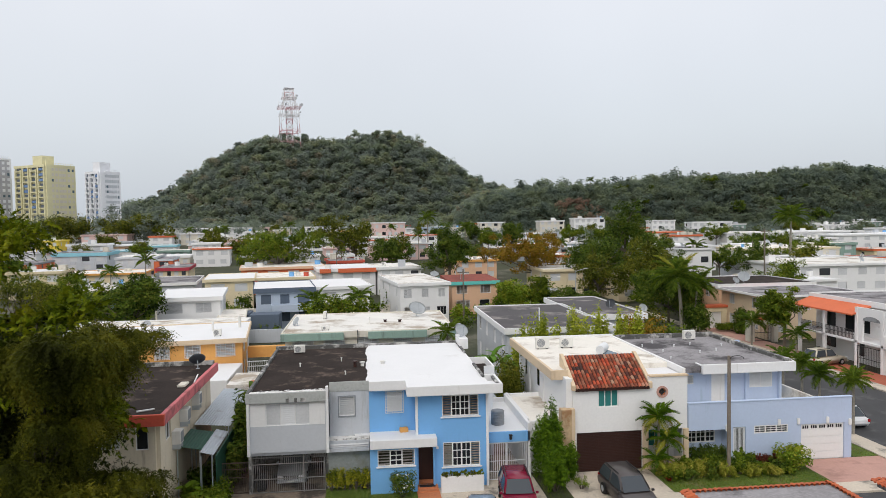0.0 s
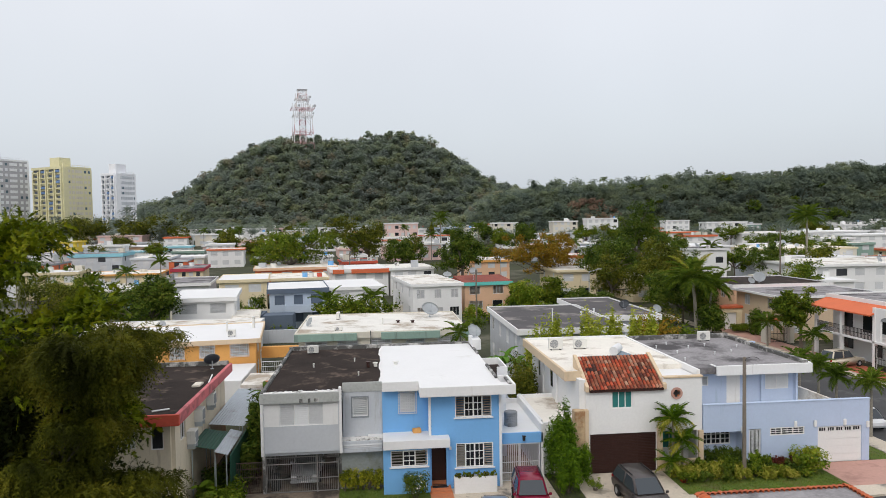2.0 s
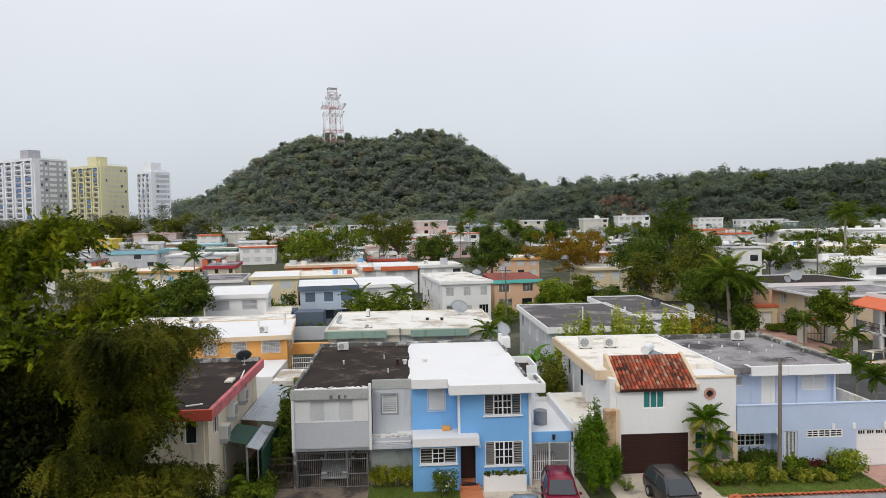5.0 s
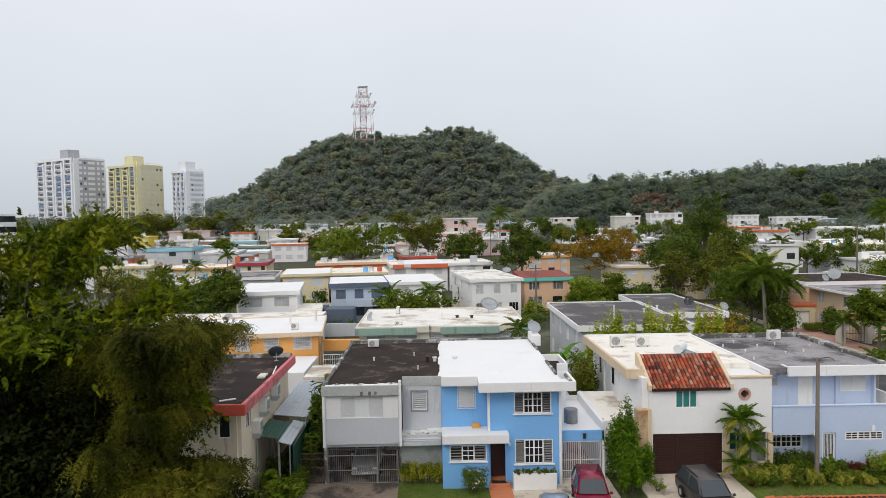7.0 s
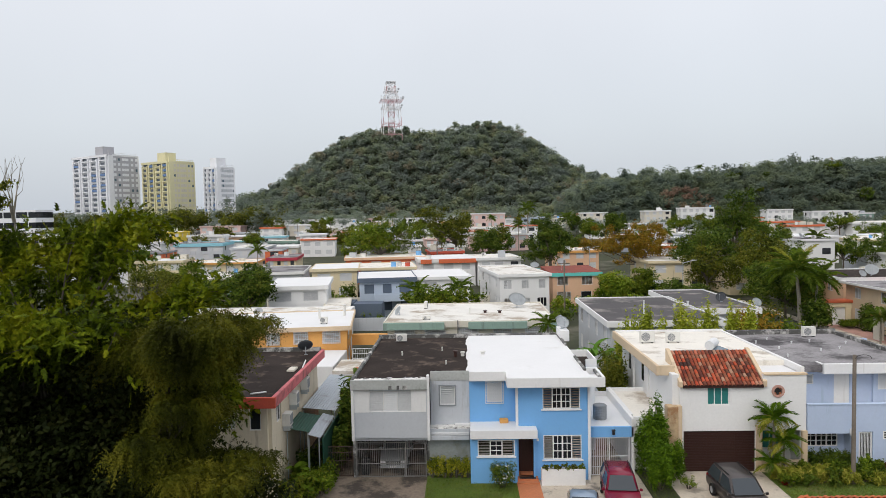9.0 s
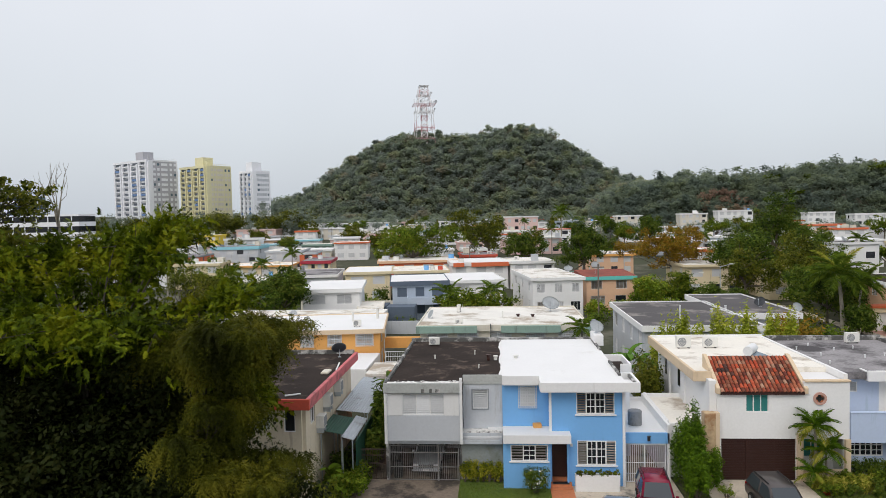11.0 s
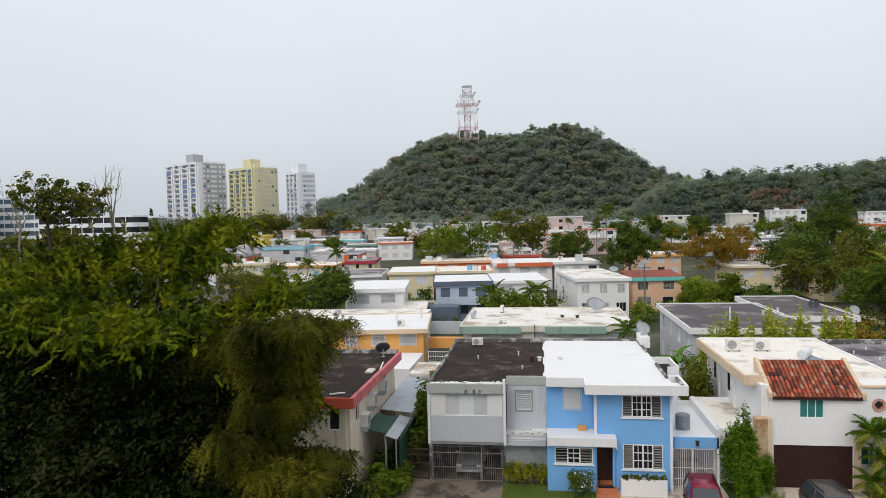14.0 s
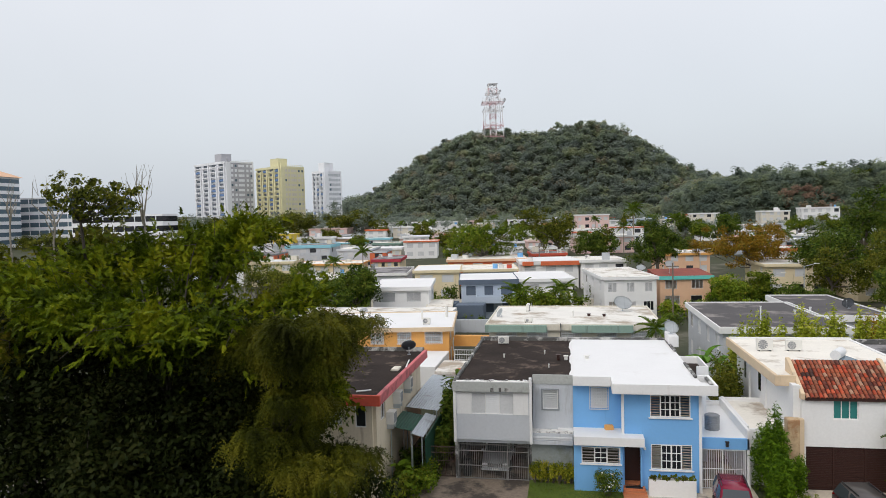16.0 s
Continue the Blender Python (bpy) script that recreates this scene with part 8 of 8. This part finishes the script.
            limb(bm, p.lerp(tip, 0.75), tip + Vector((rg.normal() * 0.3, 0, rg.uniform(-0.1, 0.4))), 0.014, 0.005, rg, 0.1)
    part("trunk", bm, "pale_bark", ob)
    return ob


bare("bare grey dead tree top above the foliage", -20.6, 31.8, 15.2, 4.4, 31, 0.6)
bare("bare grey dead branches above the foliage", -26.0, 32.0, 15.2, 3.3, 32, 1.5)
bare("bare grey dead branches above the foliage", -28.6, 32.0, 15.4, 2.9, 33, 1.3)

# shrubs and small trees in the yards
yr = random.Random(77)
yard = [shrub("rounded green garden shrub between houses", -12, 96, 0, 1.3, 2.2, "leaf_mid", 22, 30, 0.32, seed=300, name="garden_shrub"), shrub("dark green garden shrub between houses", 3.0, 92, 0, 1.4, 2.6, "leaf_dark", 22, 30, 0.32, seed=301, name="garden_shrub"), shrub("light green garden shrub between houses", 31, 70, 0, 1.2, 2.4, "leaf_bright", 22, 30, 0.32, seed=302, name="garden_shrub")]
for o in yard:
    o["group"] = "garden shrubs between the houses"
for x0, x1, y0, y1, n in ((-34, -20, 93, 98, 5), (-4, 8, 84, 92, 8), (-20, 6, 101, 106, 6), (31, 35, 60, 130, 18), (-34, 24, 119.5, 126, 16), (14, 34, 88, 108, 16), (-50, -36, 66, 100, 14), (-54, -35, 102, 136, 16), (-40, -30, 60, 66, 4), (-5.5, 8, 56, 59, 9), (24, 36, 110, 124, 12), (-14, 8, 144, 150, 10)):
    for _ in range(n):
        sc = yr.uniform(0.6, 1.5)
        copy_thing(yard[yr.randrange(3)], pose(yr.uniform(x0, x1), yr.uniform(y0, y1), 0, 0, 0, yr.uniform(0, 360)) @ Matrix.Diagonal((sc, sc, sc * yr.uniform(0.8, 1.4), 1)))

# ---- cars ----


def car(label, material, x, y, z, turn, length=4.6, width=1.82, height=1.72, kind="suv"):
    """A car whose front points to -y before the turn."""
    ob = thing("car", label, "car", (x, y, z), turn)
    L, Wd, H = length, width / 2, height
    belt = H * 0.56
    if kind == "suv":
        cab = [(-0.17 * L, belt), (-0.05 * L, H * 0.985), (0.40 * L, H), (0.475 * L, belt)]
    elif kind == "van":
        cab = [(-0.22 * L, belt), (-0.05 * L, H * 0.97), (0.38 * L, H), (0.485 * L, belt)]
    else:
        cab = [(-0.14 * L, belt), (0.03 * L, H * 0.98), (0.22 * L, H), (0.40 * L, belt)]
    bm = bmesh.new()
    outline = [(-0.5 * L, 0.34), (-0.5 * L, H * 0.36), (-0.46 * L, H * 0.46), (cab[0][0], belt), (0.49 * L, belt), (0.5 * L, H * 0.4), (0.5 * L, 0.34), (0.42 * L, 0.24), (-0.42 * L, 0.24)]
    ends = []
    for sx in (-1, 1):
        ends.append([bm.verts.new((sx * Wd * (0.93 if zz < 0.36 or abs(yy) > 0.45 * L else 1.0), yy, zz)) for yy, zz in outline])
    k = len(outline)
    bm.faces.new(ends[0]), bm.faces.new(ends[1][::-1])
    for i in range(k):
        bm.faces.new((ends[0][i], ends[1][i], ends[1][(i + 1) % k], ends[0][(i + 1) % k]))
    part("body", bm, material, ob, bevel=0.11, smooth=True)
    bm = bmesh.new()
    low, up = Wd * 0.95, Wd * 0.76
    cv = [[bm.verts.new((s * (low if i in (0, 3) else up), yy, zz)) for i, (yy, zz) in enumerate(cab)] for s in (-1, 1)]
    bm.faces.new(cv[0]), bm.faces.new(cv[1][::-1])
    for i in range(4):
        bm.faces.new((cv[0][i], cv[1][i], cv[1][(i + 1) % 4], cv[0][(i + 1) % 4]))
    part("cabin", bm, material, ob, bevel=0.09, smooth=True)

    def pane(name, corners, lab):
        b2 = bmesh.new()
        vs = [Vector(c) for c in corners]
        nrm = (vs[1] - vs[0]).cross(vs[2] - vs[0]).normalized()
        c0 = sum(vs, Vector()) / 4
        if nrm.dot(c0 - Vector((0, 0.1 * L, belt))) < 0:
            nrm = -nrm
        lo = [b2.verts.new(c0 + (v - c0) * 0.86 + nrm * 0.002) for v in vs]
        hi = [b2.verts.new(c0 + (v - c0) * 0.86 + nrm * 0.012) for v in vs]
        b2.faces.new(hi)
        for i in range(4):
            b2.faces.new((lo[i], lo[(i + 1) % 4], hi[(i + 1) % 4], hi[i]))
        part(name, b2, "car_glass", ob, lab)

    P = lambda s, i: (s * (low if i in (0, 3) else up), *cab[i])
    pane("windscreen", (P(-1, 0), P(1, 0), P(1, 1), P(-1, 1)), "dark glass windscreen")
    pane("rear_window", (P(-1, 3), P(1, 3), P(1, 2), P(-1, 2)), "dark glass rear window")
    for s in (-1, 1):
        a, b_, c, d = (Vector(P(s, i)) for i in (0, 1, 2, 3))
        m_lo, m_hi = a.lerp(d, 0.5), b_.lerp(c, 0.42)
        pane("side_window", (a, m_lo, m_hi, b_), "dark side window")
        pane("side_window", (m_lo, d, c, m_hi), "dark side window")
        part("headlight", boxes((min(s * Wd * 0.88, s * Wd * 0.56), max(s * Wd * 0.88, s * Wd * 0.56), -0.505 * L, -0.47 * L, H * 0.36, H * 0.45)), "lamp", ob, "clear headlight", bevel=0.02)
        part("tail_light", boxes((min(s * Wd * 0.9, s * (Wd * 0.9 - 0.18)), max(s * Wd * 0.9, s * (Wd * 0.9 - 0.18)), 0.48 * L, 0.505 * L, H * 0.4, H * 0.54)), "tail", ob, "red tail light", bevel=0.02)
        part("mirror", boxes((min(s * Wd, s * (Wd + 0.16)), max(s * Wd, s * (Wd + 0.16)), cab[0][0] + 0.12, cab[0][0] + 0.22, belt, belt + 0.13)), material, ob, bevel=0.02)
        for yy in (-0.31 * L, 0.31 * L):
            bm = bmesh.new()
            tube(bm, (s * (Wd - 0.2), yy, 0.33), (s * (Wd + 0.01), yy, 0.33), 0.33, n=20)
            wh = part("wheel", bm, "rubber", ob, "black tyre", bevel=0.02)
            bm = bmesh.new()
            tube(bm, (s * (Wd + 0.005), yy, 0.33), (s * (Wd + 0.022), yy, 0.33), 0.2, 0.16, n=16)
            part("rim", bm, "metal", wh)
    part("grille", boxes((-Wd * 0.5, Wd * 0.5, -0.508 * L, -0.495 * L, H * 0.3, H * 0.42)), "black", ob, "dark radiator grille")
    part("grille_slats", boxes(*[(Wd * (k / 7 - 0.5) - 0.022, Wd * (k / 7 - 0.5) + 0.022, -0.513 * L, -0.509 * L, H * 0.3, H * 0.42) for k in range(8)]), material, ob, "bright upright grille slats")
    part("bumper", boxes((-Wd * 0.95, Wd * 0.95, -0.515 * L, -0.48 * L, 0.3, 0.46)), material, ob, bevel=0.03)
    part("number_plate", boxes((-0.2, 0.2, -0.52 * L, -0.514 * L, 0.36, 0.46)), "frame", ob)
    if kind in ("suv", "van"):
        for s in (-1, 1):
            part("roof_rail", boxes((s * up * 0.9 - 0.02, s * up * 0.9 + 0.02, cab[1][0] + 0.2, cab[2][0] - 0.1, H, H + 0.05)), "black", ob)
    return ob


car("maroon sport utility car parked on the drive", "maroon_car", 9.05, 37.0, 0.05, -5, 4.6, 1.84, 1.76, "suv")
car("dark grey-brown minivan parked on the drive", "bronze_car", 15.35, 36.6, 0.05, 3, 4.9, 1.86, 1.74, "van")
car("silver sport utility car behind the carport gate", "silver_car", -3.9, 44.0, 0.05, 0, 4.5, 1.8, 1.7, "suv")
car("silver-blue saloon car on the drive", "blue_car", 6.6, 34.4, 0.14, -8, 4.4, 1.76, 1.42, "saloon")
car("champagne-coloured sport utility car on the forecourt", "sand_car", 49.9, 68.2, 0.1, 104, 4.8, 1.86, 1.8, "suv")
car("white car parked in the side street", "white_car", 37.6, 49.0, 0.02, 175, 4.4, 1.78, 1.5, "saloon")
car("white car in the distant street", "white_car", 82, 160, 0.1, 85, 4.4, 1.78, 1.5, "suv")
car("silver car in the distant street", "silver_car", 33.5, 120, 0.0, 80, 4.4, 1.78, 1.5, "saloon")
car("red car beside a back garden", "red_car", -38.5, 70.5, 0.0, 10, 4.2, 1.74, 1.5, "saloon")
solid("rubbish_bin", boxes((-5.85, -5.35, 41.35, 41.85, 0.05, 1.05)), "black", "dark plastic rubbish bin behind the gate", "bin", bevel=0.05)

# ---- poles and wires ----


def utility_pole(x, y, z, h, r=0.15, arm=False, label="weathered timber utility pole"):
    ob = thing("utility_pole", label, "utility pole", (x, y, z))
    bm = bmesh.new()
    tube(bm, (0, 0, -0.2), (0, 0, h), r, r * 0.8, n=10)
    part("pole", bm, "pole_wood", ob)
    if arm:
        part("crossarm", boxes((-0.9, 0.9, -0.06, 0.06, h - 0.6, h - 0.45)), "pole_wood", ob)
    else:
        bm = bmesh.new()
        prev = Vector((0, -0.1, h - 0.2))
        for i in range(1, 9):
            a = math.pi * i / 8
            cur = Vector((0.45 - 0.45 * math.cos(a), -0.1, h - 0.2 + 0.22 * math.sin(a)))
            tube(bm, prev, cur, 0.02, n=5)
            prev = cur
        part("cable_bend", bm, "dark_rail", ob, "bent dark cable at the pole head")
    return ob


def street_lamp(x, y, z, h, turn=0):
    ob = thing("street_lamp", "grey metal street lamp with an arm", "street lamp", (x, y, z), turn)
    bm = bmesh.new()
    tube(bm, (0, 0, 0), (0, 0, h), 0.11, 0.07, n=8)
    part("mast", bm, "metal", ob)
    bm = bmesh.new()
    tube(bm, (0, 0, h - 0.1), (1.6, 0, h + 0.35), 0.05, 0.04, n=6)
    part("arm", bm, "metal", ob)
    part("lamp_head", boxes((1.5, 2.3, -0.16, 0.16, h + 0.3, h + 0.45)), "ac", ob, bevel=0.04)
    return ob


utility_pole(23.0, 39.6, 0.05, 7.5, 0.125)
utility_pole(16.1, 106.0, 0, 8.6, 0.14, True)
utility_pole(86.4, 138.6, 0, 13.5, 0.18, True)
utility_pole(112, 186, 0.4, 9, 0.16, True)
utility_pole(-33, 250, 2.2, 11, 0.16, True)
utility_pole(-36, 240, 2.0, 11, 0.16, True)
utility_pole(-6, 170, 0, 9, 0.15, True)
street_lamp(33.0, 118, 0, 5.6)
street_lamp(38.0, 118, 0, 7.0, 0)
street_lamp(-120, 330, 6, 9)
street_lamp(28, 150, 0, 8)

# ---- clutter on the roofs behind ----
dish(6.4, 75.0, 5.7, 0.95, 15, 50, "dish", 0.75, "large pale mesh satellite dish on the weathered roof")
dish(-6.1, 70.5, 5.7, 0.5, -60, 30, "dish", 0.4)
ac_unit(-3.4, 75.0, 5.7, 85, 0.8, 0.8)
ac_unit(-3.1, 66.8, 5.7, 0, 0.8, 0.4)
vent_pipe(1.2, 70.5, 5.7, 0.6, 0.06)
vent_pipe(4.3, 71, 5.7, 0.2, 0.15, "brown")
vent_pipe(2.8, 71.2, 5.7, 0.2, 0.15, "brown")
solid("drain_stain_pipe", boxes((-0.05, 0.05, 64.9, 65.1, 4.5, 5.9)), "mould", "blackened drain pipe on the house front", "pipe")
dish(28.2, 74, 6.1, 0.55, -40, 35, "grey_dish", 0.5, "grey satellite dish on the dark roof")
dish(31.2, 72.4, 5.2, 0.5, 10, 35, "dish", 1.0)
vent_pipe(17.0, 62.6, 6.1, 1.7, 0.06, "rail")
vent_pipe(22.0, 70, 6.1, 0.35, 0.1, "rail")
vent_pipe(24.0, 72, 6.1, 0.35, 0.1, "rail")
dish(17.4, 118.5, 6.0, 0.75, 5, 35, "dish", 1.4)
dish(13.2, 122, 6.2, 0.8, 0, 60, "dish", 0.4)
dish(60.0, 101.5, 5.9, 0.9, -20, 35, "dish", 0.8)
dish(57.5, 99.5, 5.9, 0.55, 10, 35, "dish", 0.5)
ac_unit(57.5, 64, 6.85, 20)
for i in range(5):
    bm = bmesh.new()
    tube(bm, (0, 0, 0), (0, 0, 1.1), 0.03, n=5)
    tube(bm, (-0.5, 0, 1.0), (0.5, 0, 1.0), 0.02, n=5)
    tube(bm, (-0.35, 0, 0.8), (0.35, 0, 0.8), 0.02, n=5)
    solid("aerial", bm, "metal", "thin metal television aerial on a roof", "aerial", at=(56 + i * 1.6, 66 + i * 1.5, 6.85), turn=30 * i)
water_tank(-13.4, 136, 5.8, 0.5, 0.9, "blue")
water_tank(-12.2, 136.3, 5.8, 0.45, 0.8, "ac")
water_tank(-10.6, 136.0, 5.8, 0.5, 0.8, "red")
ac_unit(-14.0, 70.4, 4.9, 0, 0.8, 0.7)
vent_pipe(-15.2, 74, 4.9, 1.0, 0.12, "ac")
vent_pipe(-12.8, 76, 4.9, 1.2, 0.15, "ac")
dish(-24.4, 82.3, 4.0, 0.6, -10, 40, "dish", 0.5)
rc = random.Random(31)
for o in [o for o in scene.objects if o.name.startswith("house") and o.location.y > 115]:
    roofs = [c for c in o.children if c.name.startswith("roof")]
    if not roofs or rc.random() < 0.25:
        continue
    bb = roofs[0].bound_box
    zt = o.location.z + max(v[2] for v in bb)
    for k in range(rc.choice((1, 2, 3, 4))):
        x, y, _z = o.matrix_basis @ Vector((rc.uniform(bb[0][0] + 0.8, bb[6][0] - 0.8), rc.uniform(bb[0][1] + 0.8, bb[6][1] * 0.7), 0))
        pick = rc.random()
        if pick < 0.35:
            water_tank(x, y, zt, rc.uniform(0.45, 0.7), rc.uniform(0.8, 1.3), rc.choice(("ac", "white", "blue", "ac", "dark_grey")))
        elif pick < 0.6 and o.location.y < 260:
            ac_unit(x, y, zt, rc.uniform(-30, 30), 1.0, 0.8)
        elif pick < 0.75 and o.location.y < 260:
            dish(x, y, zt, rc.uniform(0.5, 0.9), rc.uniform(-60, 60), 35, "dish", 0.6)
        else:
            solid("roof_hatch", boxes((-0.8, 0.8, -0.8, 0.8, 0, rc.uniform(0.7, 1.6))), rc.choice(("white", "light_grey", "sand")), "small rendered roof housing", "roof housing", bevel=0.03, at=(x, y, zt))
